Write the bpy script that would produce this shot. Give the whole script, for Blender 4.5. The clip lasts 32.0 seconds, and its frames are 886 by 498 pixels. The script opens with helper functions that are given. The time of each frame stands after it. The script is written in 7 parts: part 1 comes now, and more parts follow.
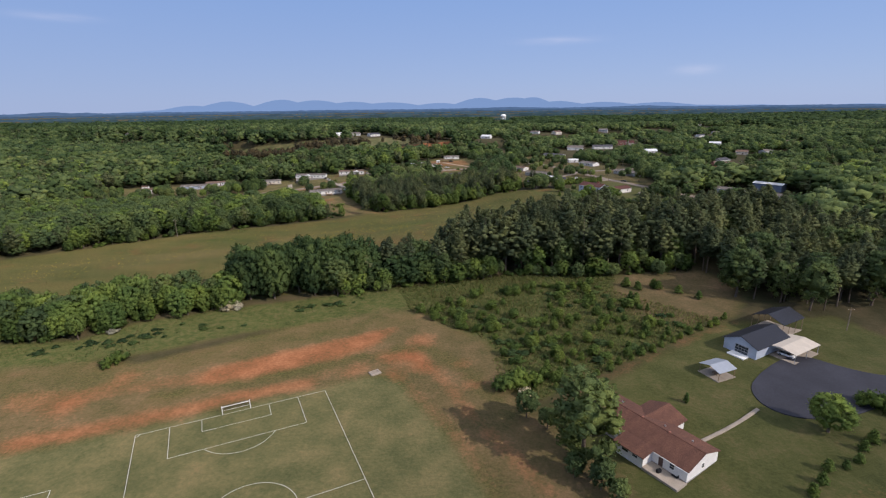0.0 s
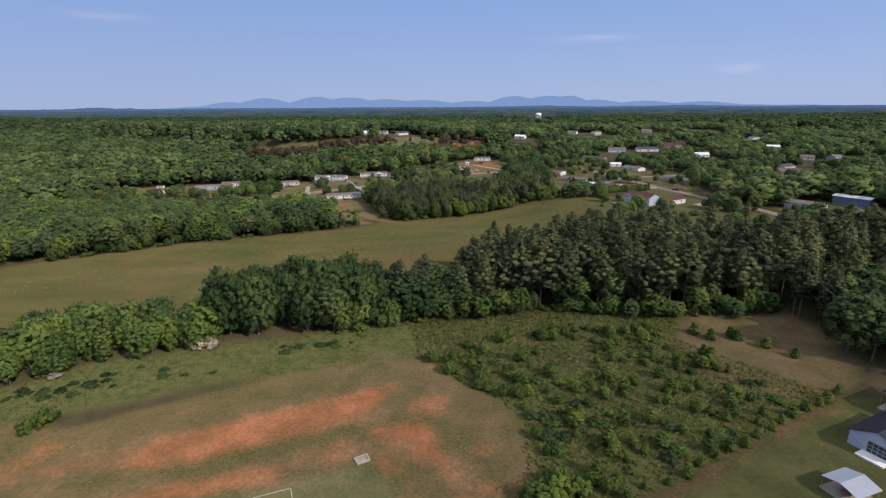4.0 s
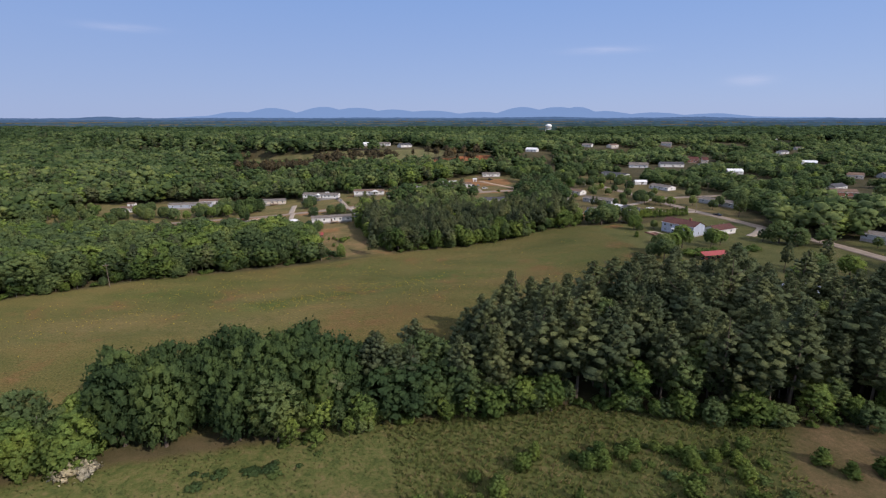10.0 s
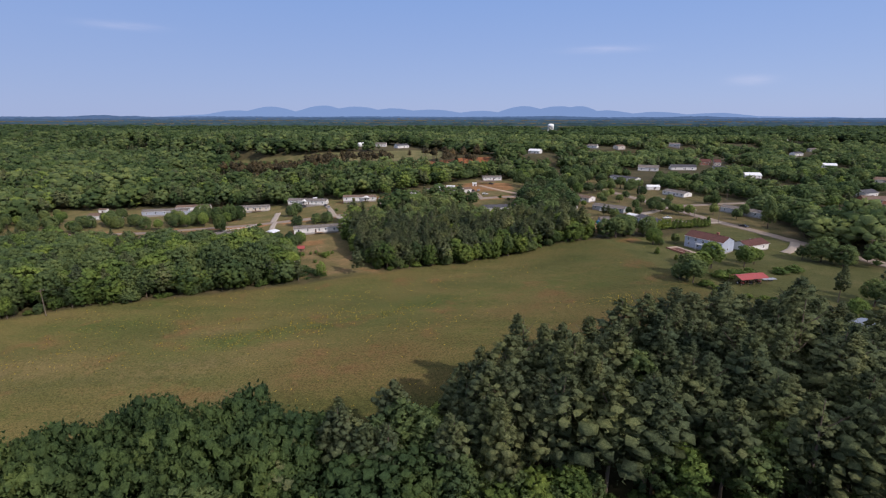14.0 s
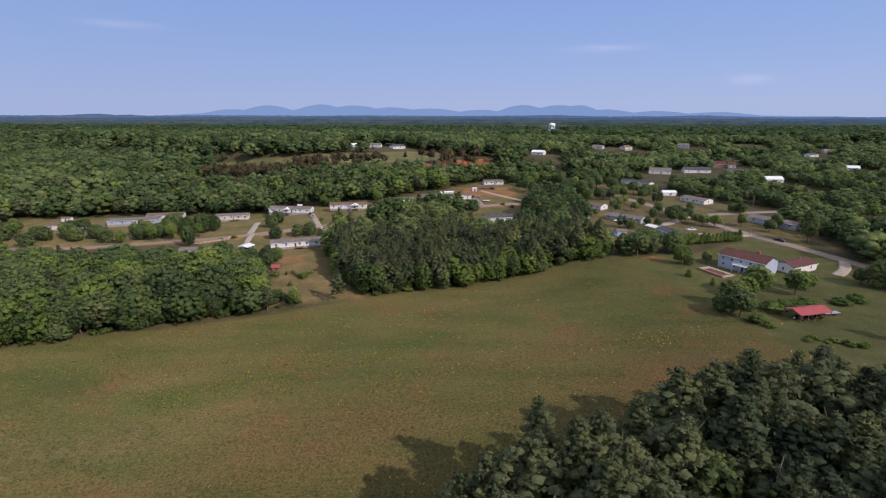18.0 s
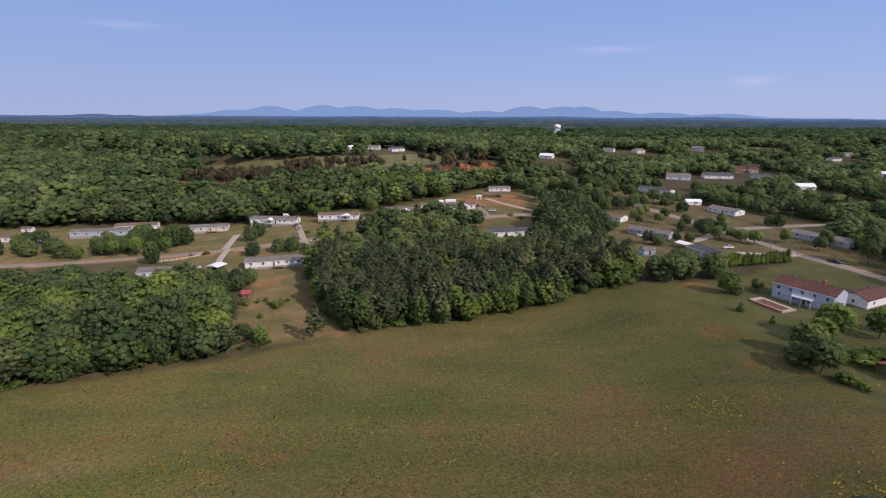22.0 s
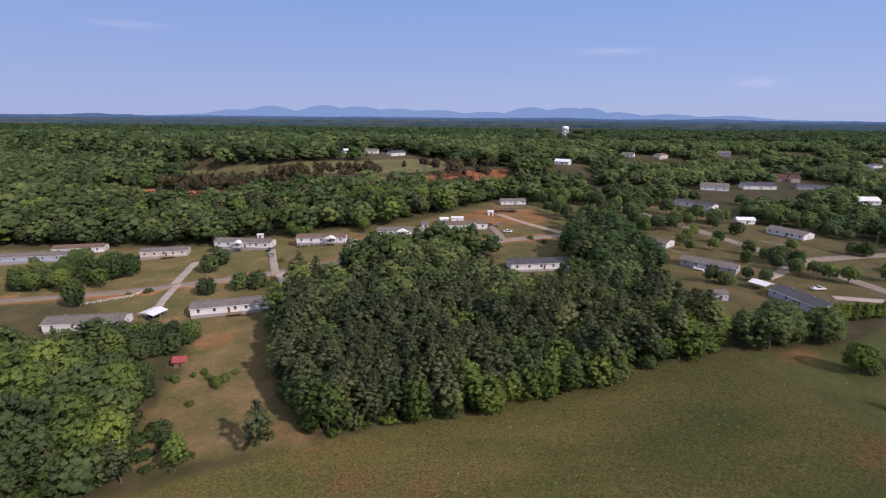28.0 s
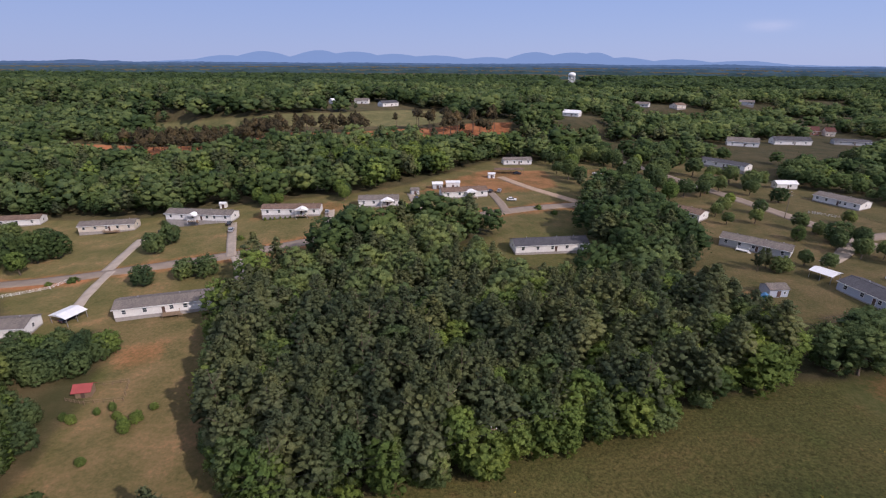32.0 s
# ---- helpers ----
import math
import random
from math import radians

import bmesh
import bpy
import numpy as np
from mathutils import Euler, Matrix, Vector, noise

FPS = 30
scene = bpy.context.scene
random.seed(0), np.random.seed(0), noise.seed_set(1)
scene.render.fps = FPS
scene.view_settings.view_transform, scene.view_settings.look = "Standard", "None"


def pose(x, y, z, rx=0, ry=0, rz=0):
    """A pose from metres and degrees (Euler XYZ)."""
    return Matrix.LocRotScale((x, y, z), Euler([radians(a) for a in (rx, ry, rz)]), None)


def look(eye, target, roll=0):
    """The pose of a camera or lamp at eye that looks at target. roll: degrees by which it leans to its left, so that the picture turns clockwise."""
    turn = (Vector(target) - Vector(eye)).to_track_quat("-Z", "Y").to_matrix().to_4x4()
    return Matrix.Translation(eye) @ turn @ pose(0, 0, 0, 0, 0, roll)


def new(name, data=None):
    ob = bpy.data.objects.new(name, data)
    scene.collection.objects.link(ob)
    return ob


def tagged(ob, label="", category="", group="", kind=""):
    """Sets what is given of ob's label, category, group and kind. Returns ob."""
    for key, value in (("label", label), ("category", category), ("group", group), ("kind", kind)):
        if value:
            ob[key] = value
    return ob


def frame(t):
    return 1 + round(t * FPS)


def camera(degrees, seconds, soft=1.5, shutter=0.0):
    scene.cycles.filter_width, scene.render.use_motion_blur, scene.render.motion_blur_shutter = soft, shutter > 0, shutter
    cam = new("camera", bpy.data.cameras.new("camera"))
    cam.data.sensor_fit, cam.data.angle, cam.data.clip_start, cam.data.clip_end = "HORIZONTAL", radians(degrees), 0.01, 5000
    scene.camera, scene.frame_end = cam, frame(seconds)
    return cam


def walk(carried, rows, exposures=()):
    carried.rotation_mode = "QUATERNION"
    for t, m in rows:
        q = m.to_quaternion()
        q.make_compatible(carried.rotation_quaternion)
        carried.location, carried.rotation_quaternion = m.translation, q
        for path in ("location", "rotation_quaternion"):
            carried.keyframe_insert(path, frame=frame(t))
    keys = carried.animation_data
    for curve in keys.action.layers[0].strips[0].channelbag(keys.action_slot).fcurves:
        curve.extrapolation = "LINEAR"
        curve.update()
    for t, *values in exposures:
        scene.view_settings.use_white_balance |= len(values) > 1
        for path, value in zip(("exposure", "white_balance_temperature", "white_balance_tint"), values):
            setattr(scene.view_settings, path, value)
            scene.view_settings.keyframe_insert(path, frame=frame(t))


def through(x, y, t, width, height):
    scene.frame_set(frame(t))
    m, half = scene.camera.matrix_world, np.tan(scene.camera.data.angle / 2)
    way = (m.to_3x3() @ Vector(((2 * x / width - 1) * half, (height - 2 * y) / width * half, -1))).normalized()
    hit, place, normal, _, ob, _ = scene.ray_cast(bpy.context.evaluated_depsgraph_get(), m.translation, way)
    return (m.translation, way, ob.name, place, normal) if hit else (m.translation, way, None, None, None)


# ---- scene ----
cam = camera(84.0, 32.0, soft=1.2)
# seconds, place in metres, yaw, pitch and roll in degrees
PATH = [
    (0, 0.00, 0.00, 75.68, -4.50, -16.17, -0.70),
    (0.5, 1.66, 4.97, 75.81, -2.20, -16.15, -0.75),
    (1, 3.08, 10.01, 75.92, -1.38, -16.18, -0.75),
    (1.5, 4.08, 15.14, 75.71, -1.31, -16.19, -0.63),
    (2, 4.66, 20.31, 75.60, -1.26, -16.20, -0.51),
    (2.5, 5.32, 25.44, 75.55, -1.14, -16.27, -0.43),
    (3, 5.90, 30.32, 75.47, -0.99, -16.29, -0.45),
    (3.5, 6.30, 35.15, 75.35, -0.88, -16.31, -0.43),
    (4, 6.67, 40.09, 75.29, -0.78, -16.36, -0.33),
    (4.5, 7.02, 45.00, 75.35, -0.65, -15.13, -0.29),
    (6.5, 8.00, 64.11, 75.36, -0.32, -15.20, -0.19),
    (7, 8.28, 68.93, 75.36, -0.24, -15.27, -0.21),
    (7.5, 8.53, 73.83, 75.21, -0.11, -15.28, -0.17),
    (8, 8.95, 78.49, 75.09, -0.08, -15.27, -0.07),
    (8.5, 9.15, 83.13, 75.04, -0.05, -15.29, -0.06),
    (9, 9.51, 87.54, 74.73, -0.01, -15.23, -0.02),
    (9.5, 9.86, 92.15, 74.67, 0.03, -15.22, -0.03),
    (10, 10.15, 96.50, 74.72, 0.02, -15.20, -0.04),
    (10.5, 10.49, 100.69, 74.84, 0.05, -15.23, 0.01),
    (11, 10.85, 104.86, 74.88, 0.06, -15.29, 0.00),
    (11.5, 11.17, 108.92, 74.86, 0.06, -15.28, -0.02),
    (12, 11.59, 113.07, 74.92, 0.03, -15.27, 0.06),
    (12.5, 12.19, 117.22, 75.02, 0.11, -15.30, 0.03),
    (13, 12.70, 121.49, 75.18, 0.13, -15.28, 0.02),
    (13.5, 12.97, 125.89, 75.20, 0.10, -15.32, 0.10),
    (14, 13.00, 130.38, 75.18, 0.08, -15.31, 0.08),
    (14.5, 13.15, 134.99, 75.25, 0.06, -15.32, 0.13),
    (16.5, 13.81, 153.80, 74.87, 0.02, -15.38, 0.09),
    (17, 13.81, 158.43, 74.98, -0.01, -15.38, 0.13),
    (17.5, 14.08, 162.80, 75.15, -0.05, -15.40, 0.16),
    (18, 14.51, 167.11, 75.24, -0.02, -15.42, 0.12),
    (18.5, 14.96, 171.67, 75.22, -0.01, -15.39, 0.09),
    (19, 15.42, 176.46, 75.11, 0.00, -15.37, 0.09),
    (19.5, 15.67, 181.10, 75.13, 0.09, -15.37, 0.09),
    (20, 15.53, 185.61, 75.03, 0.06, -15.36, 0.16),
    (20.5, 15.55, 190.26, 74.95, 0.09, -15.35, 0.13),
    (21, 15.58, 194.99, 74.84, 0.16, -15.34, 0.22),
    (21.5, 15.51, 199.76, 74.79, 0.22, -15.34, 0.23),
    (22, 15.34, 204.48, 74.66, 0.25, -15.30, 0.28),
    (22.5, 15.21, 209.49, 74.50, 0.32, -15.27, 0.28),
    (23, 15.12, 214.46, 74.58, 0.42, -15.25, 0.29),
    (23.5, 14.56, 219.53, 74.77, 0.39, -15.27, 0.33),
    (24, 13.95, 224.77, 74.98, 0.36, -15.31, 0.39),
    (24.5, 13.48, 229.98, 75.01, 0.29, -15.33, 0.46),
    (25, 13.16, 234.91, 74.90, 0.30, -15.29, 0.49),
    (25.5, 12.90, 239.80, 74.86, 0.30, -15.29, 0.53),
    (27.5, 13.10, 258.10, 74.80, 0.45, -15.21, 0.55),
    (28, 13.08, 262.71, 74.82, 0.49, -15.23, 0.52),
    (28.5, 12.99, 267.40, 74.76, 0.55, -15.22, 0.51),
    (29, 13.29, 272.23, 74.73, 0.59, -14.71, 0.52),
    (29.5, 13.84, 276.97, 74.62, 0.70, -13.79, 0.51),
    (30, 14.47, 281.86, 74.46, 0.71, -13.95, 0.52),
    (30.5, 15.04, 287.14, 74.43, 0.63, -16.40, 0.53),
    (31, 15.39, 292.48, 74.31, 0.59, -16.56, 0.48),
    (31.5, 15.93, 297.61, 74.28, 0.57, -17.91, 0.49),
    (32, 16.57, 302.77, 74.02, 0.54, -20.93, 0.42),
]


def flown(x, y, z, yaw, pitch, roll):
    a, b = radians(yaw), radians(pitch)
    way = (-math.sin(a) * math.cos(b), math.cos(a) * math.cos(b), math.sin(b))
    return look((x, y, z), (x + 2 * way[0], y + 2 * way[1], z + 2 * way[2]), roll)


walk(cam, [(row[0], flown(*row[1:])) for row in PATH], [(0, 0.25, 6200, 15), (10, 0.25, 6180, 16), (20, 0.25, 6180, 21), (32, 0.25, 6180, 24)])
# ---- light ----
SUN_TO = Vector((0.76, -0.65, 0.0)).normalized()
SUN_UP = radians(35)
sun_way = Vector((SUN_TO.x * math.cos(SUN_UP), SUN_TO.y * math.cos(SUN_UP), math.sin(SUN_UP)))
sun = new("sun", bpy.data.lights.new("sun", "SUN"))
sun.data.energy, sun.data.angle, sun.data.color = 3.1, radians(0.55), (1.0, 0.9, 0.76)
sun.matrix_world = look(sun_way * 100, (0, 0, 0))

world = bpy.data.worlds.new("sky")
scene.world = world
world.use_nodes = True
wn, wl = world.node_tree.nodes, world.node_tree.links
wn.clear()
sky = wn.new("ShaderNodeTexSky")
sky.sky_type, sky.sun_disc = "NISHITA", False
sky.sun_elevation, sky.sun_rotation = SUN_UP, -math.atan2(SUN_TO.x, SUN_TO.y)
sky.altitude, sky.air_density, sky.dust_density, sky.ozone_density = 300, 1.0, 0.35, 3.0
back = wn.new("ShaderNodeBackground")
SKY = 0.11
back.inputs["Strength"].default_value = SKY
out = wn.new("ShaderNodeOutputWorld")
# three thin wisps of cloud low over the horizon
tc, sep = wn.new("ShaderNodeTexCoord"), wn.new("ShaderNodeSeparateXYZ")
wl.new(tc.outputs["Generated"], sep.inputs[0])


def calc(how, a, b=0.0):
    x = wn.new("ShaderNodeMath")
    x.operation = how
    for s, v in zip(x.inputs, (a, b)):
        if isinstance(v, (int, float)):
            s.default_value = v
        else:
            wl.new(v, s)
    return x.outputs[0]


azimuth, height = calc("ARCTAN2", sep.outputs[0], sep.outputs[1]), calc("ARCSINE", sep.outputs[2])
stretch = wn.new("ShaderNodeMapping")
stretch.inputs["Scale"].default_value = (14, 14, 90)
wl.new(tc.outputs["Generated"], stretch.inputs["Vector"])
wisp = wn.new("ShaderNodeTexNoise")
wisp.inputs["Scale"].default_value, wisp.inputs["Detail"].default_value = 1.6, 5
wl.new(stretch.outputs[0], wisp.inputs["Vector"])
cloud = 0.0
for az, el, wide, tall, thick in ((-31.2, 7.8, 2.6, 0.3, 0.4), (17.0, 6.5, 3.4, 0.32, 0.4), (30.6, 3.2, 1.7, 0.42, 0.42)):
    a = calc("POWER", calc("ABSOLUTE", calc("DIVIDE", calc("SUBTRACT", azimuth, radians(az)), radians(wide))), 2.0)
    b = calc("POWER", calc("ABSOLUTE", calc("DIVIDE", calc("SUBTRACT", height, radians(el)), radians(tall))), 2.0)
    cloud = calc("ADD", calc("MULTIPLY", calc("EXPONENT", calc("MULTIPLY", calc("ADD", a, b), -1.0)), thick), cloud)
cloud = calc("MULTIPLY", cloud, wisp.outputs["Fac"])
mixed = wn.new("ShaderNodeMix")
mixed.data_type = "RGBA"
wl.new(cloud, mixed.inputs[0])
# a hazy morning sky: even blue low over the land
grade = wn.new("ShaderNodeValToRGB")
# overhead, out of view, the sky is brightened to lift the shadows
for e, (at, c) in zip((grade.color_ramp.elements[0], grade.color_ramp.elements[1], grade.color_ramp.elements.new(0.2), grade.color_ramp.elements.new(0.4)), ((0.0, (0.29, 0.37, 0.55)), (1.0, (0.7, 0.77, 0.93)), (0.2, (0.205, 0.32, 0.56)), (0.42, (0.28, 0.38, 0.6)))):
    e.position, e.color = at, (*c, 1)
wl.new(sep.outputs[2], grade.inputs[0])
lift = wn.new("ShaderNodeVectorMath")
lift.operation = "SCALE"
lift.inputs["Scale"].default_value = 1 / SKY
wl.new(grade.outputs[0], lift.inputs[0])
hazed = wn.new("ShaderNodeMix")
hazed.data_type = "RGBA"
hazed.inputs[0].default_value = 0.92
wl.new(sky.outputs[0], hazed.inputs[6])
wl.new(lift.outputs[0], hazed.inputs[7])
wl.new(hazed.outputs[2], mixed.inputs[6])
mixed.inputs[7].default_value = (5.6, 5.6, 6.4, 1)
wl.new(mixed.outputs[2], back.inputs["Color"])
wl.new(back.outputs[0], out.inputs["Surface"])
# ---- materials ----
class Mat:
    """A node material with a few shorthands."""

    def __init__(self, name, rough=0.8, metal=0.0, spec=0.3):
        self.m = bpy.data.materials.new(name)
        self.m.use_nodes = True
        self.t = self.m.node_tree
        self.b = self.t.nodes["Principled BSDF"]
        self.b.inputs["Roughness"].default_value = rough
        self.b.inputs["Metallic"].default_value = metal
        self.b.inputs["Specular IOR Level"].default_value = spec

    def n(self, kind, **put):
        node = self.t.nodes.new(kind)
        for k, v in put.items():
            node.inputs[k.replace("_", " ")].default_value = v
        return node

    def link(self, a, b):
        self.t.links.new(a, b)

    def coords(self, which="Object"):
        return self.n("ShaderNodeTexCoord").outputs[which]

    def world(self):
        return self.n("ShaderNodeNewGeometry").outputs["Position"]

    def noise(self, at, scale, detail=4.0, rough=0.55, stretch=None):
        if stretch:
            mp = self.n("ShaderNodeMapping")
            mp.inputs["Scale"].default_value = stretch
            self.link(at, mp.inputs["Vector"])
            at = mp.outputs[0]
        nz = self.n("ShaderNodeTexNoise", Scale=scale, Detail=detail, Roughness=rough)
        self.link(at, nz.inputs["Vector"])
        return nz.outputs["Fac"]

    def ramp(self, fac, *stops):
        r = self.n("ShaderNodeValToRGB")
        el = r.color_ramp.elements
        while len(el) < len(stops):
            el.new(0.5)
        for e, (p, c) in zip(el, stops):
            e.position, e.color = p, (*c, 1) if len(c) == 3 else c
        self.link(fac, r.inputs["Fac"])
        return r.outputs["Color"]

    def mix(self, fac, a, b, how="MIX"):
        x = self.n("ShaderNodeMix")
        x.data_type, x.blend_type = "RGBA", how
        for s, v in ((x.inputs[0], fac), (x.inputs[6], a), (x.inputs[7], b)):
            if isinstance(v, (int, float)):
                s.default_value = v
            elif isinstance(v, tuple):
                s.default_value = (*v, 1)
            else:
                self.link(v, s)
        return x.outputs[2]

    def math(self, how, a, b=0.5, clamp=False):
        x = self.n("ShaderNodeMath")
        x.operation, x.use_clamp = how, clamp
        for s, v in ((x.inputs[0], a), (x.inputs[1], b)):
            if isinstance(v, (int, float)):
                s.default_value = v
            else:
                self.link(v, s)
        return x.outputs[0]

    def bump(self, height, strength=0.4, dist=0.05):
        x = self.n("ShaderNodeBump", Strength=strength, Distance=dist)
        self.link(height, x.inputs["Height"])
        self.link(x.outputs[0], self.b.inputs["Normal"])

    def color(self, c):
        if isinstance(c, tuple):
            self.b.inputs["Base Color"].default_value = (*c, 1)
        else:
            self.link(c, self.b.inputs["Base Color"])
        return self


def plain(name, c, rough=0.7, metal=0.0, vary=0.18, scale=1.2, bump=0.0):
    """Paint, metal or cloth with light soiling at two scales."""
    m = Mat(name, rough, metal)
    at = m.coords()
    big, fine = m.noise(at, scale, 3), m.noise(at, scale * 14, 3)
    both = m.math("ADD", m.math("MULTIPLY", big, 0.6), m.math("MULTIPLY", fine, 0.4))
    lo, hi = tuple(v * (1 - vary) for v in c), tuple(min(1, v * (1 + vary * 0.6)) for v in c)
    m.color(m.ramp(both, (0.3, lo), (0.7, hi)))
    if bump:
        m.bump(fine, bump, 0.02)
    return m.m


def ribbed(name, c, pitch, axis=0, rough=0.5, metal=0.0, depth=0.02, vary=0.12):
    """Lap siding or ribbed sheet: ribs every pitch metres along one object axis."""
    m = Mat(name, rough, metal)
    at = m.coords()
    sep = m.n("ShaderNodeSeparateXYZ")
    m.link(at, sep.inputs[0])
    saw = m.math("FRACT", m.math("DIVIDE", sep.outputs[axis], pitch))
    stain = m.noise(at, 0.5, 4)
    lo, hi = tuple(v * (1 - vary) for v in c), tuple(min(1, v * (1 + vary * 0.4)) for v in c)
    base = m.ramp(stain, (0.3, lo), (0.7, hi))
    m.color(m.mix(m.math("MULTIPLY", m.math("GREATER_THAN", saw, 0.9), 0.35), base, tuple(v * 0.5 for v in c)))
    m.bump(saw, 0.5, depth)
    return m.m


def shingle(name, c):
    m = Mat(name, 0.9)
    at = m.coords()
    br = m.n("ShaderNodeTexBrick", Scale=1.0)
    br.inputs["Brick Width"].default_value, br.inputs["Row Height"].default_value = 0.33, 0.15
    br.inputs["Mortar Size"].default_value = 0.012
    br.inputs["Color1"].default_value = (*[v * 0.8 for v in c], 1)
    br.inputs["Color2"].default_value = (*[v * 1.15 for v in c], 1)
    br.inputs["Mortar"].default_value = (*[v * 0.5 for v in c], 1)
    m.link(at, br.inputs["Vector"])
    st = m.ramp(m.noise(at, 0.45, 5, stretch=(1, 0.25, 1)), (0.3, (0.72, 0.72, 0.74)), (0.7, (1.12, 1.1, 1.06)))
    m.color(m.mix(1.0, br.outputs["Color"], st, "MULTIPLY"))
    m.bump(m.noise(at, 60, 2), 0.3, 0.01)
    return m.m


def leafy(name, dark, mid, light, through=0.45):
    """Leaves: tint by tree, by clump and by patch, shaded gaps painted in, with some light coming through."""
    m = Mat(name, 0.8, 0, 0.12)
    geo = m.n("ShaderNodeNewGeometry")
    info = m.n("ShaderNodeObjectInfo")
    per_leaf = geo.outputs["Random Per Island"]
    patch = m.noise(m.world(), 0.35, 3)
    wide = m.noise(m.world(), 0.035, 2)
    f = m.math("ADD", m.math("MULTIPLY", per_leaf, 0.16), m.math("ADD", m.math("MULTIPLY", patch, 0.46), m.math("MULTIPLY", info.outputs["Random"], 0.34)))
    c = m.ramp(f, (0.22, dark), (0.5, mid), (0.85, light))
    # fine noise: leaf tone and the shade of gaps between twigs, put into colour
    twig_gaps = m.noise(m.world(), 2.3, 5, 0.8)
    c = m.mix(1.0, c, m.ramp(twig_gaps, (0.36, (0.62, 0.64, 0.62)), (0.64, (1.5, 1.44, 1.4))), "MULTIPLY")
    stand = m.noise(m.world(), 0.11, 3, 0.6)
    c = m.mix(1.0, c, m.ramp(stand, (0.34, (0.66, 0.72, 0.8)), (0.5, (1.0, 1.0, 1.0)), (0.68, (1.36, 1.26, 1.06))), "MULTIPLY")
    m.bump(twig_gaps, 0.7, 0.3)
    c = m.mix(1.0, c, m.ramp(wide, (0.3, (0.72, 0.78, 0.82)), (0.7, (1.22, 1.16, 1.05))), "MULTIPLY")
    m.color(c)
    tr = m.n("ShaderNodeBsdfTranslucent")
    m.link(c, tr.inputs["Color"])
    mx = m.n("ShaderNodeMixShader", Fac=through)
    m.link(m.b.outputs[0], mx.inputs[1])
    m.link(tr.outputs[0], mx.inputs[2])
    m.link(mx.outputs[0], m.t.nodes["Material Output"].inputs["Surface"])
    return m.m


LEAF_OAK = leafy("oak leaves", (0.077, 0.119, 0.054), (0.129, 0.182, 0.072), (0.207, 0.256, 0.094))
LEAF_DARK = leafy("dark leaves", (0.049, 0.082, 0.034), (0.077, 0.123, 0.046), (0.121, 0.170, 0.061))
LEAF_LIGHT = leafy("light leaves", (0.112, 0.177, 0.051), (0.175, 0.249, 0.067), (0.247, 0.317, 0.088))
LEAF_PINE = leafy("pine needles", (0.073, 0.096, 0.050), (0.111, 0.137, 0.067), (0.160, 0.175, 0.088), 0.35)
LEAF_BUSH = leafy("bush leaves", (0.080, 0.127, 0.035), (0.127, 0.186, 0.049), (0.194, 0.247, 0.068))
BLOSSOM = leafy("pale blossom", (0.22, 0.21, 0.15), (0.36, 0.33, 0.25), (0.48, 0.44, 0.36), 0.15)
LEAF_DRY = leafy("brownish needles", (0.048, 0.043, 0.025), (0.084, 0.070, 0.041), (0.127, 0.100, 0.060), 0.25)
BARK = plain("grey brown bark", (0.13, 0.1, 0.075), 0.95, vary=0.4, scale=2.5)
BARK_PALE = plain("pale dead bark", (0.34, 0.31, 0.27), 0.95, vary=0.3, scale=2.5)


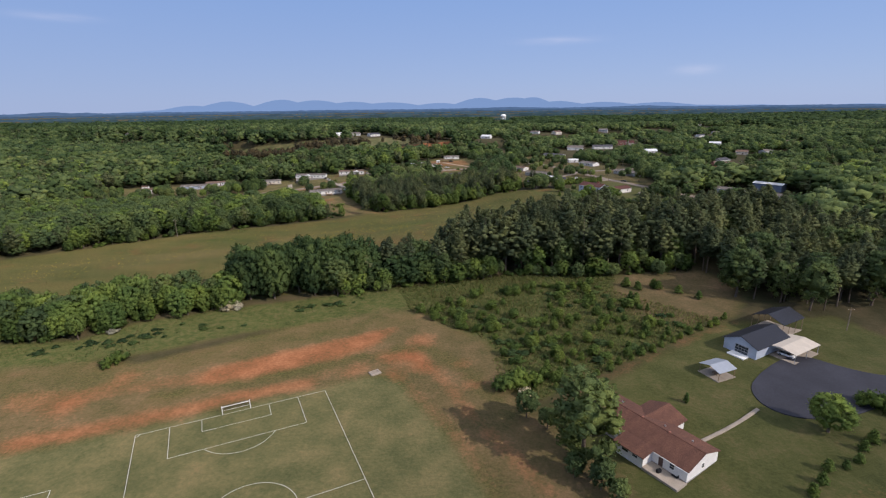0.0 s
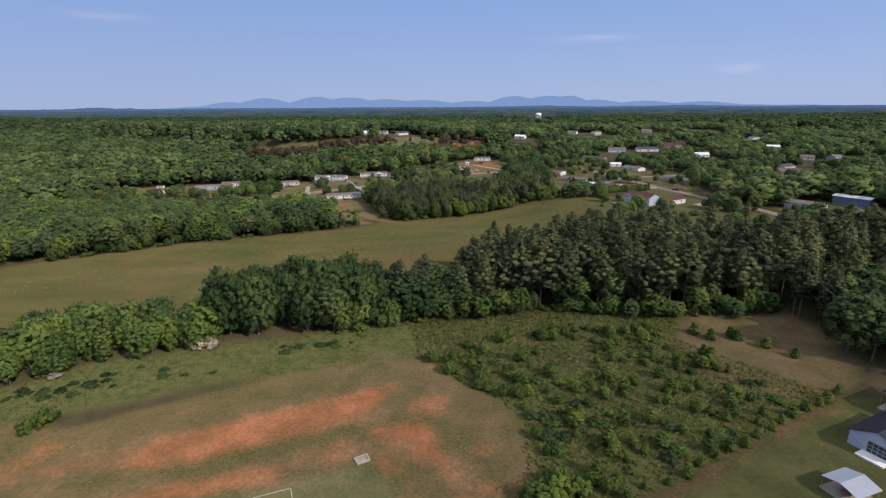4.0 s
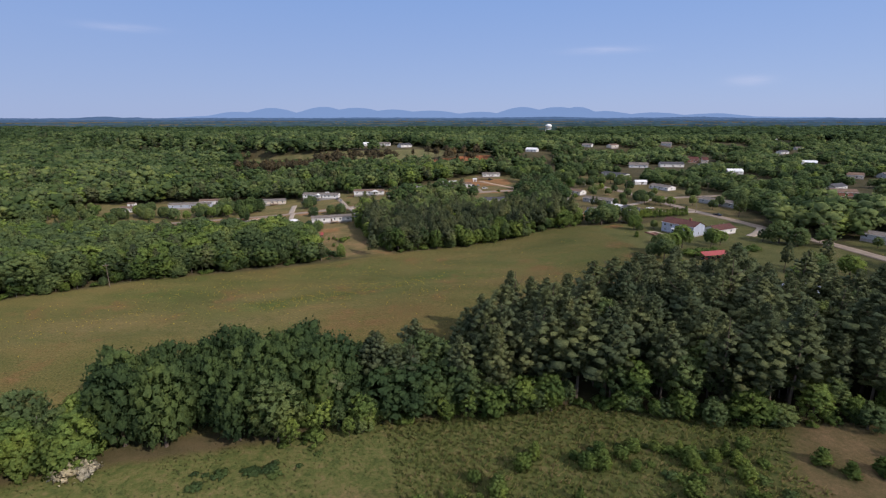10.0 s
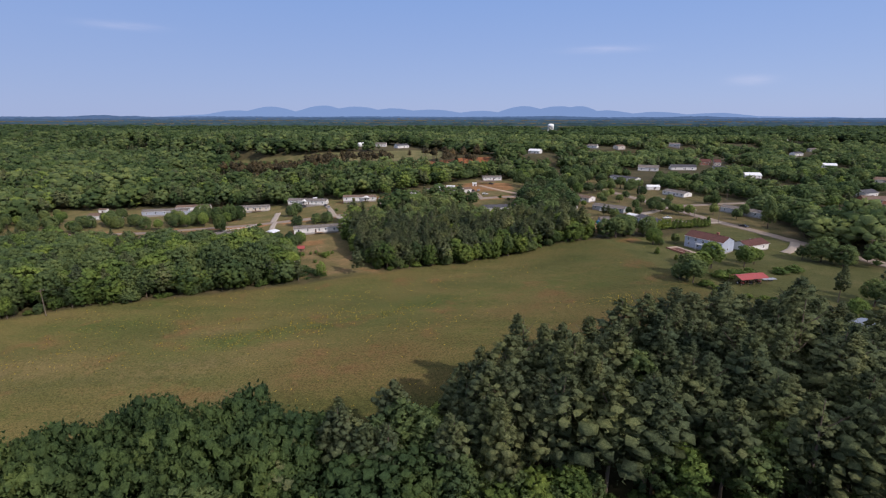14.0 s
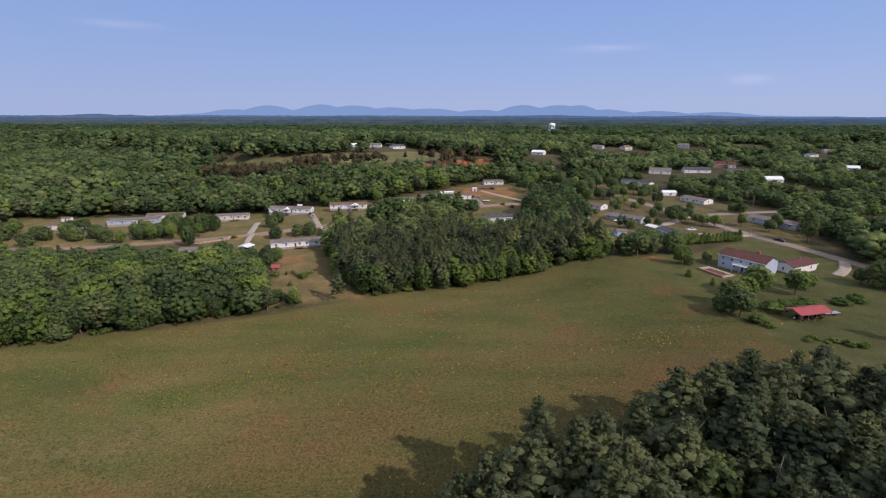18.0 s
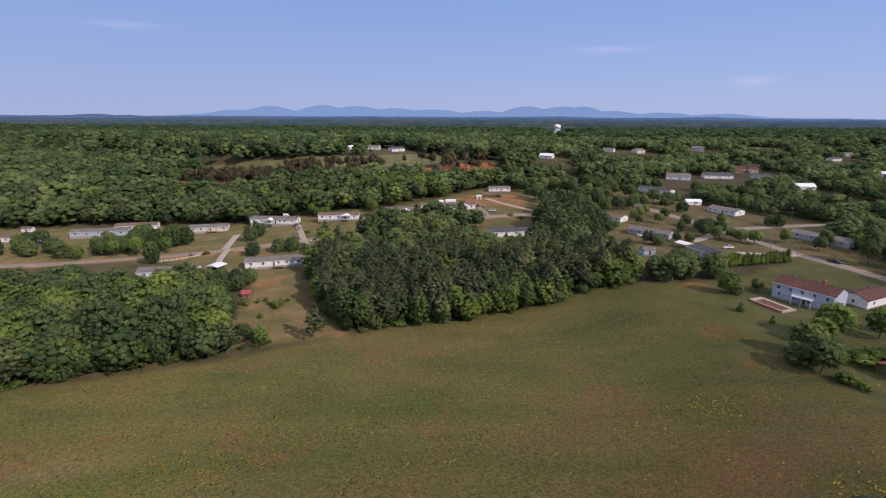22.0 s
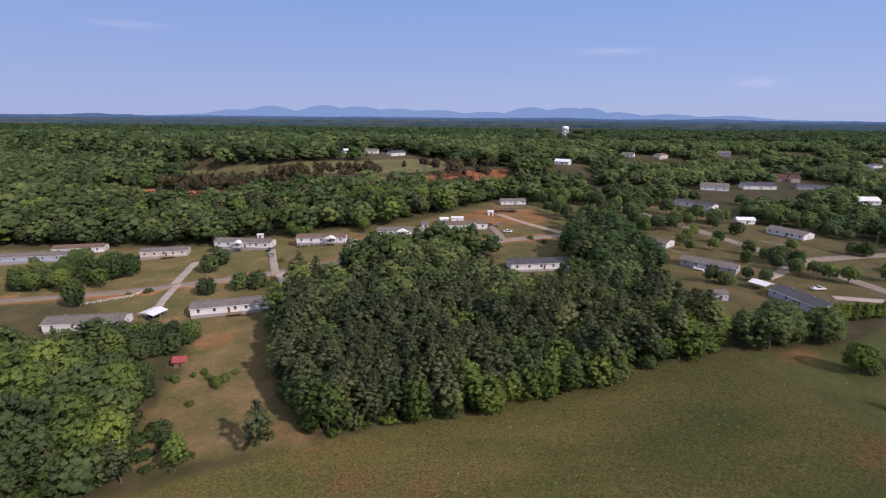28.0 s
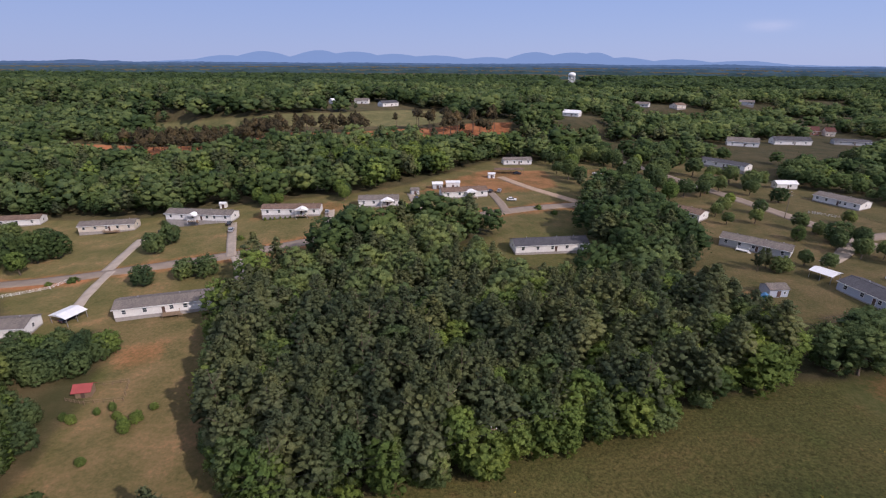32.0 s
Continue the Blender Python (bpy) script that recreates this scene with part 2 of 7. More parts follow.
def ground_material():
    m = Mat("ground", 0.95, 0, 0.1)
    at = m.world()
    a = m.n("ShaderNodeVertexColor", )
    a.layer_name = "cover"
    b = m.n("ShaderNodeVertexColor")
    b.layer_name = "cover_b"
    sa, sb = m.n("ShaderNodeSeparateColor"), m.n("ShaderNodeSeparateColor")
    m.link(a.outputs[0], sa.inputs[0])
    m.link(b.outputs[0], sb.inputs[0])
    wide, mid, fine = m.noise(at, 0.018, 4), m.noise(at, 0.09, 5, 0.65), m.noise(at, 1.1, 5, 0.7)
    mown = m.noise(at, 0.05, 4, 0.6, stretch=(0.35, 1.6, 1))
    # rough meadow: olive green with straw and rust patches
    tone = m.math("ADD", m.math("MULTIPLY", wide, 0.35), m.math("ADD", m.math("MULTIPLY", mown, 0.4), m.math("MULTIPLY", fine, 0.25)))
    patch = m.noise(at, 0.045, 6, 0.68)
    meadow = m.ramp(tone, (0.34, (0.038, 0.046, 0.014)), (0.45, (0.063, 0.064, 0.02)), (0.55, (0.09, 0.077, 0.027)), (0.66, (0.118, 0.076, 0.034)))
    c3 = m.n("ShaderNodeVertexColor")
    c3.layer_name = "cover_c"
    sc = m.n("ShaderNodeSeparateColor")
    m.link(c3.outputs[0], sc.inputs[0])
    ragged = m.ramp(m.noise(at, 0.22, 6, 0.72), (0.36, (0.1, 0.1, 0.1)), (0.62, (1, 1, 1)))
    for k, tone_c in ((0, (0.105, 0.06, 0.028)), (1, (0.04, 0.072, 0.014)), (2, (0.155, 0.115, 0.06))):
        meadow = m.mix(m.math("MULTIPLY", sc.outputs[k], ragged), meadow, tone_c)
    meadow = m.mix(m.ramp(patch, (0.56, (0, 0, 0)), (0.72, (0.85, 0.85, 0.85))), meadow, (0.115, 0.062, 0.028))
    meadow = m.mix(m.ramp(patch, (0.3, (0.6, 0.6, 0.6)), (0.42, (0, 0, 0))), meadow, (0.046, 0.066, 0.016))
    meadow = m.mix(1.0, meadow, m.ramp(m.noise(at, 1.7, 6, 0.8), (0.34, (0.4, 0.45, 0.38)), (0.66, (1.65, 1.55, 1.55))), "MULTIPLY")
    both = m.math("ADD", m.math("MULTIPLY", mid, 0.6), m.math("MULTIPLY", fine, 0.4))
    lawn = m.ramp(both, (0.35, (0.042, 0.05, 0.015)), (0.5, (0.072, 0.075, 0.024)), (0.65, (0.112, 0.095, 0.04)))
    dry = m.ramp(both, (0.33, (0.066, 0.055, 0.026)), (0.5, (0.12, 0.086, 0.042)), (0.66, (0.18, 0.118, 0.063)))
    soil = m.ramp(both, (0.33, (0.15, 0.066, 0.03)), (0.5, (0.25, 0.095, 0.042)), (0.68, (0.34, 0.155, 0.078)))
    pitch = m.ramp(both, (0.34, (0.06, 0.066, 0.027)), (0.5, (0.105, 0.1, 0.043)), (0.66, (0.175, 0.138, 0.066)))
    floor = m.ramp(mid, (0.35, (0.035, 0.035, 0.015)), (0.65, (0.075, 0.058, 0.03)))

    def edge(w, soft=0.35):
        g = m.math("ADD", w, m.math("MULTIPLY", m.math("SUBTRACT", m.math("ADD", m.math("MULTIPLY", mid, 0.7), m.math("MULTIPLY", fine, 0.5)), 0.6), 1.1))
        r = m.n("ShaderNodeMapRange")
        r.inputs["From Min"].default_value, r.inputs["From Max"].default_value = 0.5 - soft, 0.5 + soft
        m.link(g, r.inputs["Value"])
        return r.outputs[0]

    tangle = m.noise(at, 0.42, 6, 0.72)
    brush = m.ramp(m.math("ADD", m.math("MULTIPLY", tangle, 0.7), m.math("MULTIPLY", fine, 0.3)), (0.36, (0.034, 0.046, 0.014)), (0.47, (0.064, 0.076, 0.022)), (0.56, (0.092, 0.09, 0.031)), (0.66, (0.13, 0.1, 0.048)))
    c = m.mix(edge(sb.outputs[0]), meadow, lawn)
    c = m.mix(edge(a.outputs["Alpha"]), c, brush)
    c = m.mix(edge(sb.outputs[1]), c, pitch)
    c = m.mix(edge(sb.outputs[2]), c, floor)
    c = m.mix(edge(sa.outputs[1]), c, dry)
    c = m.mix(edge(sa.outputs[0]), c, soil)
    m.color(c)
    m.b.inputs["Diffuse Roughness"].default_value = 1.0
    m.b.inputs["Sheen Weight"].default_value, m.b.inputs["Sheen Roughness"].default_value = 0.04, 0.45
    m.b.inputs["Sheen Tint"].default_value = (0.75, 0.72, 0.32, 1)
    m.bump(m.math("ADD", fine, m.math("MULTIPLY", mid, 2.0)), 0.8, 0.25)
    return m.m


GROUND = ground_material()
ROAD = plain("worn pale asphalt", (0.225, 0.178, 0.138), 0.95, vary=0.25, scale=0.3, bump=0.3)
ROAD_DARK = plain("fresh dark asphalt", (0.034, 0.034, 0.044), 0.85, vary=0.35, scale=0.12, bump=0.3)
CONCRETE = plain("pale concrete", (0.34, 0.285, 0.23), 0.9, vary=0.25, scale=0.4, bump=0.2)
GRAVEL = plain("gravel drive", (0.3, 0.25, 0.2), 0.95, vary=0.3, scale=0.5, bump=0.6)
LINE = plain("chalk line", (0.5, 0.49, 0.42), 0.9, vary=0.25, scale=0.8)
WHITE = plain("white paint", (0.76, 0.75, 0.72), 0.6, vary=0.1)
SIDING = ribbed("white lap siding", (0.72, 0.7, 0.67), 0.2, 2)
SIDING_CREAM = ribbed("cream lap siding", (0.62, 0.55, 0.46), 0.2, 2)
SIDING_GREY = ribbed("grey lap siding", (0.42, 0.43, 0.44), 0.2, 2)
SIDING_BLUE = ribbed("pale blue lap siding", (0.4, 0.44, 0.52), 0.2, 2)
BRICK = plain("red brick", (0.3, 0.13, 0.09), 0.9, vary=0.3, scale=3)
SHINGLE_GREY = shingle("grey shingles", (0.17, 0.148, 0.132))
SHINGLE_DARK = shingle("charcoal shingles", (0.075, 0.075, 0.085))
SHINGLE_BROWN = shingle("brown shingles", (0.17, 0.115, 0.085))
SHINGLE_RED = shingle("dark red shingles", (0.105, 0.044, 0.036))
SHINGLE_RUST = shingle("rust brown shingles", (0.135, 0.062, 0.042))
SHEET_WHITE = ribbed("white ribbed sheet", (0.68, 0.68, 0.68), 0.5, 0, 0.4)
SHEET_GREY = ribbed("grey ribbed sheet", (0.36, 0.38, 0.42), 0.6, 0, 0.4, 0.3)
SHEET_BLACK = ribbed("black ribbed sheet", (0.02, 0.02, 0.026), 0.45, 0, 0.4)
SHEET_RED = ribbed("red ribbed sheet", (0.3, 0.06, 0.055), 0.4, 0, 0.5)
SHEET_TAN = ribbed("tan ribbed sheet", (0.52, 0.45, 0.37), 0.5, 0, 0.5)
WOOD = plain("weathered wood", (0.24, 0.17, 0.11), 0.9, vary=0.3, scale=4)
SKIRT = plain("grey skirting", (0.33, 0.3, 0.28), 0.9, vary=0.25)
DOOR = plain("dark door", (0.1, 0.06, 0.05), 0.6)
TYRE = plain("black rubber", (0.02, 0.02, 0.02), 0.9)
RIM = plain("grey alloy", (0.4, 0.4, 0.42), 0.35, 0.8)
STEEL = plain("grey steel", (0.38, 0.38, 0.4), 0.5, 0.5)
GLASS = Mat("window glass", 0.08, 0, 0.5).color((0.03, 0.04, 0.05)).m
BLACK = plain("black plastic", (0.015, 0.015, 0.017), 0.6)
TANK = plain("tower white paint", (0.8, 0.8, 0.78), 0.5, vary=0.06, scale=0.05)
CAR_WHITE = plain("white car paint", (0.75, 0.75, 0.74), 0.25, vary=0.04)
CAR_DARK = plain("dark car paint", (0.03, 0.03, 0.04), 0.25, vary=0.1)
CAR_SILVER = plain("silver car paint", (0.4, 0.41, 0.43), 0.3, 0.4, vary=0.05)
CAR_BLUE = plain("blue tarp", (0.05, 0.17, 0.32), 0.5, vary=0.2)
PLUM = plain("teal plastic", (0.03, 0.3, 0.28), 0.5)
# ---- ground ----
HILLS = (
    (-30, 120, -0.5), (-70, 105, 0), (-11, 140, -2), (0, 177, -2), (-60, 185, 0), (74, 150, 1), (95, 130, 1.5), (100, 175, 3),
    (-150, 160, 0), (-150, 280, 0), (-48, 347, -2), (-15, 363, 0), (37, 296, 5), (-68, 400, 1), (-65, 430, 3), (-136, 510, 0),
    (-62, 512, 8), (-15, 525, 12), (28, 534, 13), (67, 474, 8), (133, 465, 9.5), (148, 428, 9), (206, 535, 11), (239, 679, 14),
    (62, 611, 12), (-64, 640, 15), (-60, 700, 21), (-100, 830, 30), (60, 800, 27), (153, 368, 8), (136, 320, 8.5), (139, 239, 9), (-250, 450, -2), (-200, 650, 6), (100, 950, 26), (300, 400, 12),
)


def terrain(x, y):
    """Height of the land: low hills blended by nearness, rising slowly towards the horizon."""
    x, y, h = np.asarray(x, float), np.asarray(y, float), np.array(HILLS)
    d = ((x[..., None] - h[:, 0]) ** 2 + (y[..., None] - h[:, 1]) ** 2) / (2 * 38.0**2)
    w = np.exp(-(d - d.min(-1, keepdims=True)))
    z = (w * h[:, 2]).sum(-1) / w.sum(-1)
    r = np.clip((np.hypot(x, y) - 1000) / 3800, 0, 1)
    q = np.clip(r * 4, 0, 1)
    return z * (1 - q) + 18 * q + 24 * r * r * (3 - 2 * r)


def ground_z(x, y):
    return float(terrain(np.array([x]), np.array([y]))[0])


def inside(poly, x, y):
    hit = np.zeros(np.shape(x), bool)
    for (ax, ay), (bx, by) in zip(poly, poly[1:] + poly[:1]):
        if ay != by:
            hit ^= ((ay > y) != (by > y)) & (x < (bx - ax) * (y - ay) / (by - ay) + ax)
    return hit


def near_line(line, x, y):
    best = np.full(np.shape(x), 1e9)
    for (ax, ay), (bx, by) in zip(line, line[1:]):
        dx, dy = bx - ax, by - ay
        k = np.clip(((x - ax) * dx + (y - ay) * dy) / (dx * dx + dy * dy), 0, 1)
        best = np.minimum(best, np.hypot(x - ax - k * dx, y - ay - k * dy))
    return best


def mesh_of(name, verts, faces, mats, index=None, smooth=False, normals=None):
    """A mesh from arrays; faces all have the same number of corners."""
    me = bpy.data.meshes.new(name)
    verts, faces = np.asarray(verts, np.float32), np.asarray(faces, np.int32)
    me.vertices.add(len(verts))
    me.vertices.foreach_set("co", verts.ravel())
    k = faces.shape[1]
    me.loops.add(faces.size)
    me.loops.foreach_set("vertex_index", faces.ravel())
    me.polygons.add(len(faces))
    me.polygons.foreach_set("loop_start", np.arange(0, faces.size, k, dtype=np.int32))
    me.polygons.foreach_set("loop_total", np.full(len(faces), k, np.int32))
    for m in mats:
        me.materials.append(m)
    if index is not None:
        me.polygons.foreach_set("material_index", np.asarray(index, np.int32))
    me.polygons.foreach_set("use_smooth", np.full(len(faces), smooth))
    me.update(calc_edges=True)
    if normals is not None:
        me.normals_split_custom_set_from_vertices(np.asarray(normals, np.float32))
    return me


# plan of the land covers
PITCH = [(-110, 97), (-94, 103), (-69, 110), (-54, 116), (-25, 127), (-8, 132), (-4, 129), (2, 115), (9, 100), (14, 85), (22, 55), (28, 20), (-115, 20)]
RED_BANK = [(-62, 139), (-50, 145), (-40, 150), (-26, 156), (-11, 163), (-3, 165), (-7, 159), (-10, 152), (-17, 147), (-23, 143), (-33, 139), (-44, 134), (-60, 130)]
RED_FADE = [(-116, 132), (-97, 131), (-77, 134), (-62, 139), (-58, 131), (-68, 129), (-88, 124), (-106, 119)]
RED_LOW = [(-100, 109), (-84, 112), (-64, 119), (-48, 126), (-36, 129.5), (-28, 131), (-27, 127), (-36, 125), (-52, 118.5), (-69, 111.5), (-83, 107.5), (-95, 104)]
RED_LAP = [(-22, 130), (-18, 135), (-13, 138.5), (-12, 136), (-18, 131.5)]
RED_JOINT = [(-10, 145), (2, 146), (6, 140), (2, 140), (-9, 140)]
RED_SPOTS = ((4, 153, 5.5), (3, 135, 4), (16, 136, 3), (18, 123, 3), (-6, 130, 3), (-84, 137, 4), (-92, 122, 5))
TRACK = [(-70, 124), (-45, 132.5), (-30, 137), (-18, 143), (-4, 148), (8, 146), (18, 128), (26, 108)]
MULCH = [(36, 110), (56, 120.5), (83, 135), (116, 150)]
RED_FOOT = [(-96, 106), (-85, 110), (-72, 116), (-54, 121), (-37, 128), (-24, 135), (-6, 143)]
RED_SIDE = [(-2, 146), (4, 140), (14, 114), (20, 98), (28, 80)]
PALE_SIDE = [(-6, 137), (1, 122), (6, 112), (13, 96), (20, 76)]
OLIVE_TOP = [(-130, 118), (-112, 124), (-89, 128), (-64, 141), (-43, 151), (-11, 166), (4, 168), (8, 176), (-6, 185), (-31, 174), (-57, 160), (-83, 146), (-99, 148), (-130, 148)]
DRY_TOP = [(-130, 148), (-99, 148), (-83, 145), (-57, 160), (-31, 174), (-7, 184), (5, 180), (16, 161), (25, 150), (28, 140), (30, 118), (36, 100), (48, 70), (40, 20), (10, 20), (-8, 85), (-24, 122), (-70, 106), (-150, 90)]
BRUSH = [(1, 180), (8, 173), (14, 163), (24, 154), (29, 142), (26, 136), (26, 124), (33, 112), (72, 131), (110, 151), (84, 183), (92, 200), (40, 212), (-5, 206)]
BARE_PLOT = [(84, 183), (80, 160), (96, 148), (115, 153), (135, 172), (130, 196), (92, 200)]
YARD = [(36, 108), (72, 128), (112, 150), (150, 150), (165, 100), (120, 60), (50, 60), (38, 80)]
LAWN_EAST = [(100, 395), (141, 402), (186, 432), (202, 400), (210, 330), (175, 270), (120, 262), (118, 300), (112, 345)]
STRIP = [(-150, 150), (-125, 142), (-84, 152), (-57, 165), (0, 180), (-5, 208), (-30, 199), (-66, 189), (-100, 177), (-112, 164), (-150, 162)]
MEADOW = [(-330, 200), (-180, 287), (-126, 319), (-48, 347), (-15, 364), (32, 380), (100, 396), (112, 345), (118, 300), (120, 262), (60, 245), (0, 215), (-70, 195), (-160, 180)]
GAP = [(-60, 352), (-66, 396), (-72, 414), (-82, 426), (-54, 436), (-45, 420), (-36, 397), (-24, 372), (-18, 362)]
STREET_YARDS = [(-300, 440), (-130, 446), (-100, 418), (-52, 434), (-50, 452), (-10, 488), (40, 490), (84, 505), (84, 560), (74, 628), (44, 628), (-2, 562), (-30, 545), (-120, 530), (-190, 528), (-300, 530)]
EAST_YARDS = [(88, 399), (104, 402), (120, 425), (175, 432), (215, 400), (226, 470), (222, 545), (200, 575), (182, 625), (160, 630), (140, 590), (116, 545), (104, 520), (103, 470), (90, 440)]
FAR_FIELD = [(-290, 775), (-215, 763), (-152, 738), (-96, 728), (-20, 738), (20, 742), (20, 815), (-25, 805), (-98, 774), (-157, 758), (-221, 782), (-292, 810)]
FAR_RED = [(-275, 680), (-245, 690), (-195, 646), (-170, 652), (-133, 636), (-94, 656), (-64, 667), (-15, 683), (60, 692), (70, 728), (-18, 724), (-70, 702), (-139, 706), (-170, 718), (-230, 708), (-300, 722)]
HAMLET = [(76, 560), (104, 548), (120, 556), (142, 592), (130, 632), (90, 640), (76, 628)]
COURT = [(0, 545), (40, 545), (60, 548), (75, 560), (74, 600), (40, 600), (20, 575)]
SHOP_YARD = [(112, 276), (125, 240), (185, 250), (190, 285), (160, 282)]
BACK_YARD = [(18, 470), (36, 441), (68, 441), (78, 462), (84, 505), (40, 490)]
EAST_FIELD = [(150, 326), (174, 339), (214, 344), (217, 305), (203, 291), (180, 270), (134, 280)]
EAST_LOT = [(224, 352), (262, 366), (284, 340), (277, 300), (262, 283), (230, 279), (225, 310)]
RED_PLOT = [(176, 249), (195, 278), (208, 275), (188, 246)]
OPEN = [EAST_FIELD, EAST_LOT, RED_PLOT, STRIP, BACK_YARD, PITCH, DRY_TOP, BARE_PLOT, YARD, LAWN_EAST, MEADOW, GAP, STREET_YARDS, EAST_YARDS, FAR_FIELD, FAR_RED, SHOP_YARD, BRUSH, HAMLET]


def spread(dense, far, step=2.0, grow=1.16):
    mid = np.arange(dense[0], dense[1] + 0.1, step)
    lo, hi, s = [], [], step
    while (dense[0] - (sum_lo := (lo[-1] if lo else dense[0]))) >= 0 and sum_lo > far[0]:
        s *= grow
        lo.append(max(far[0], sum_lo - s))
    s = step
    while (top := (hi[-1] if hi else dense[1])) < far[1]:
        s *= grow
        hi.append(min(far[1], top + s))
    return np.array(lo[::-1] + list(mid) + hi)


gx, gy = spread((-260, 260), (-4700, 4700)), spread((60, 840), (-500, 4850))
GX, GY = np.meshgrid(gx, gy)
cols, rows = len(gx), len(gy)
GZ = terrain(GX, GY)
relief = np.sin(GX * 0.21 + np.cos(GY * 0.13) * 2) * np.sin(GY * 0.17 + np.sin(GX * 0.09)) * 0.12
GZ = GZ + relief * (np.abs(GX) < 260)
quad = np.arange(rows * cols).reshape(rows, cols)
ground_faces = np.stack([quad[:-1, :-1], quad[:-1, 1:], quad[1:, 1:], quad[1:, :-1]], -1).reshape(-1, 4)
ground_mesh = mesh_of("ground", np.stack([GX, GY, GZ], -1).reshape(-1, 3), ground_faces, [GROUND], smooth=True)


def blurred(mask, times=2):
    m = mask.astype(float)
    for _ in range(times):
        p = np.pad(m, 1, mode="edge")
        m = (p[:-2, 1:-1] + p[2:, 1:-1] + p[1:-1, :-2] + p[1:-1, 2:] + 2 * p[1:-1, 1:-1]) / 6
    return m


def cover(*polys):
    m = np.zeros(GX.shape, bool)
    for p in polys:
        m |= inside(p, GX, GY)
    return m


STREET = [(-330, 436), (-220, 445), (-150, 451), (-118, 456), (-94, 464), (-62, 473), (-35, 483), (-5, 493), (11, 499), (31, 509), (58, 522), (84, 530)]
any_open = cover(*OPEN)
SOIL_BITS = [
    [(-72, 512), (-66, 524), (-44, 532), (-30, 526), (-36, 512), (-40, 520), (-62, 520), (-66, 508)], [(-140, 446), (-104, 453), (-106, 457), (-140, 450)],
    [(-2, 488), (28, 499), (30, 504), (-4, 493)], [(92, 410), (106, 410), (110, 420), (98, 424), (90, 418)], [(98, 424), (112, 426), (112, 440), (100, 440)], [(-22, 500), (2, 508), (-2, 514), (-24, 508)],
    [(-66, 404), (-56, 412), (-60, 420), (-70, 414)], [(-34, 372), (-24, 368), (-18, 363), (-26, 362), (-38, 380)], [(110, 384), (124, 394), (120, 400), (106, 392)], [(96, 590), (112, 588), (112, 606), (98, 606)],
]
soil = 0.08 * cover(STREET_YARDS) + 0.06 * cover(GAP) + 0.36 * cover(*SOIL_BITS) + 0.42 * cover(COURT) + 0.72 * cover(RED_BANK, RED_PLOT) + 0.34 * cover(RED_FADE) + 0.48 * cover(RED_LOW, RED_LAP) + 0.5 * cover(RED_JOINT) + 1.0 * cover(FAR_RED)
for sx, sy, sr in RED_SPOTS:
    soil += 0.6 * np.exp(-((GX - sx) ** 2 + (GY - sy) ** 2) / sr**2)
soil += 0.2 * (near_line(RED_FOOT, GX, GY) < 3.4) + 0.5 * (near_line(RED_SIDE, GX, GY) < 1.6) + 0.4 * (near_line(PALE_SIDE, GX, GY) < 1.5) + 0.4 * (near_line(MULCH, GX, GY) < 1.2) + 0.28 * cover([(78, 70), (96, 77), (112, 82), (150, 80), (150, 58), (78, 58)]) + 0.45 * (near_line(STREET, GX, GY) < 5.5) * (GX < 90)
dry = np.maximum(np.where(cover(OLIVE_TOP), 0.5, 0.7) * cover(DRY_TOP) * ~cover(PITCH), np.maximum(0.75 * cover(BARE_PLOT, SHOP_YARD), 0.62 * cover(GAP))) - 0.4 * (near_line(TRACK, GX, GY) < 2.2) + 0.46 * cover(STREET_YARDS, HAMLET) + 0.55 * cover(EAST_YARDS) + 0.3 * cover(BACK_YARD)
lawn = np.maximum(0.85 * cover(YARD, LAWN_EAST, EAST_FIELD, EAST_LOT), 0.8 * cover(STREET_YARDS, EAST_YARDS, GAP, BACK_YARD, HAMLET))
layers = [blurred(np.clip(v, 0, 1)) for v in (soil, dry, cover(MEADOW) * 1.0, lawn, cover(PITCH, FAR_FIELD) * 1.0, (~any_open) * 1.0)]
# drifts of rusty weeds, lush green and straw in the meadow, stretched along the mowing
drifts = []
for spots in (((38, 299, 9), (82, 289, 26), (54, 308, 12), (1, 275, 18), (69, 288, 14), (-20, 262, 16)), ((-71, 283, 16), (-61, 257, 12), (-56, 285, 12), (24, 285, 15), (4, 312, 20), (-30, 335, 18), (60, 330, 25), (-110, 300, 20)), ((-71, 294, 8), (-63, 268, 16), (-59, 247, 14), (-120, 262, 20))):
    field = np.zeros(GX.shape)
    for sx, sy, sr in spots:
        u, v = (GX - sx) * 0.94 + (GY - sy) * 0.34, (GY - sy) * 0.94 - (GX - sx) * 0.34
        field += 0.42 * np.exp(-((u / (sr * 1.7)) ** 2) - (v / (sr * 0.55)) ** 2)
    drifts.append(np.clip(field, 0, 1))
att = ground_mesh.color_attributes.new("cover_c", "FLOAT_COLOR", "POINT")
att.data.foreach_set("color", np.stack([*drifts, np.ones(GX.shape)], -1).astype(np.float32).ravel())
for key, some in (("cover", layers[:3]), ("cover_b", layers[3:])):
    att = ground_mesh.color_attributes.new(key, "FLOAT_COLOR", "POINT")
    att.data.foreach_set("color", np.stack([*some, blurred(cover(BRUSH, STRIP) * 0.95)], -1).astype(np.float32).ravel())
ground = tagged(new("ground", ground_mesh), "rolling land with meadow, lawn, dry grass and red clay", "ground", kind="structure")


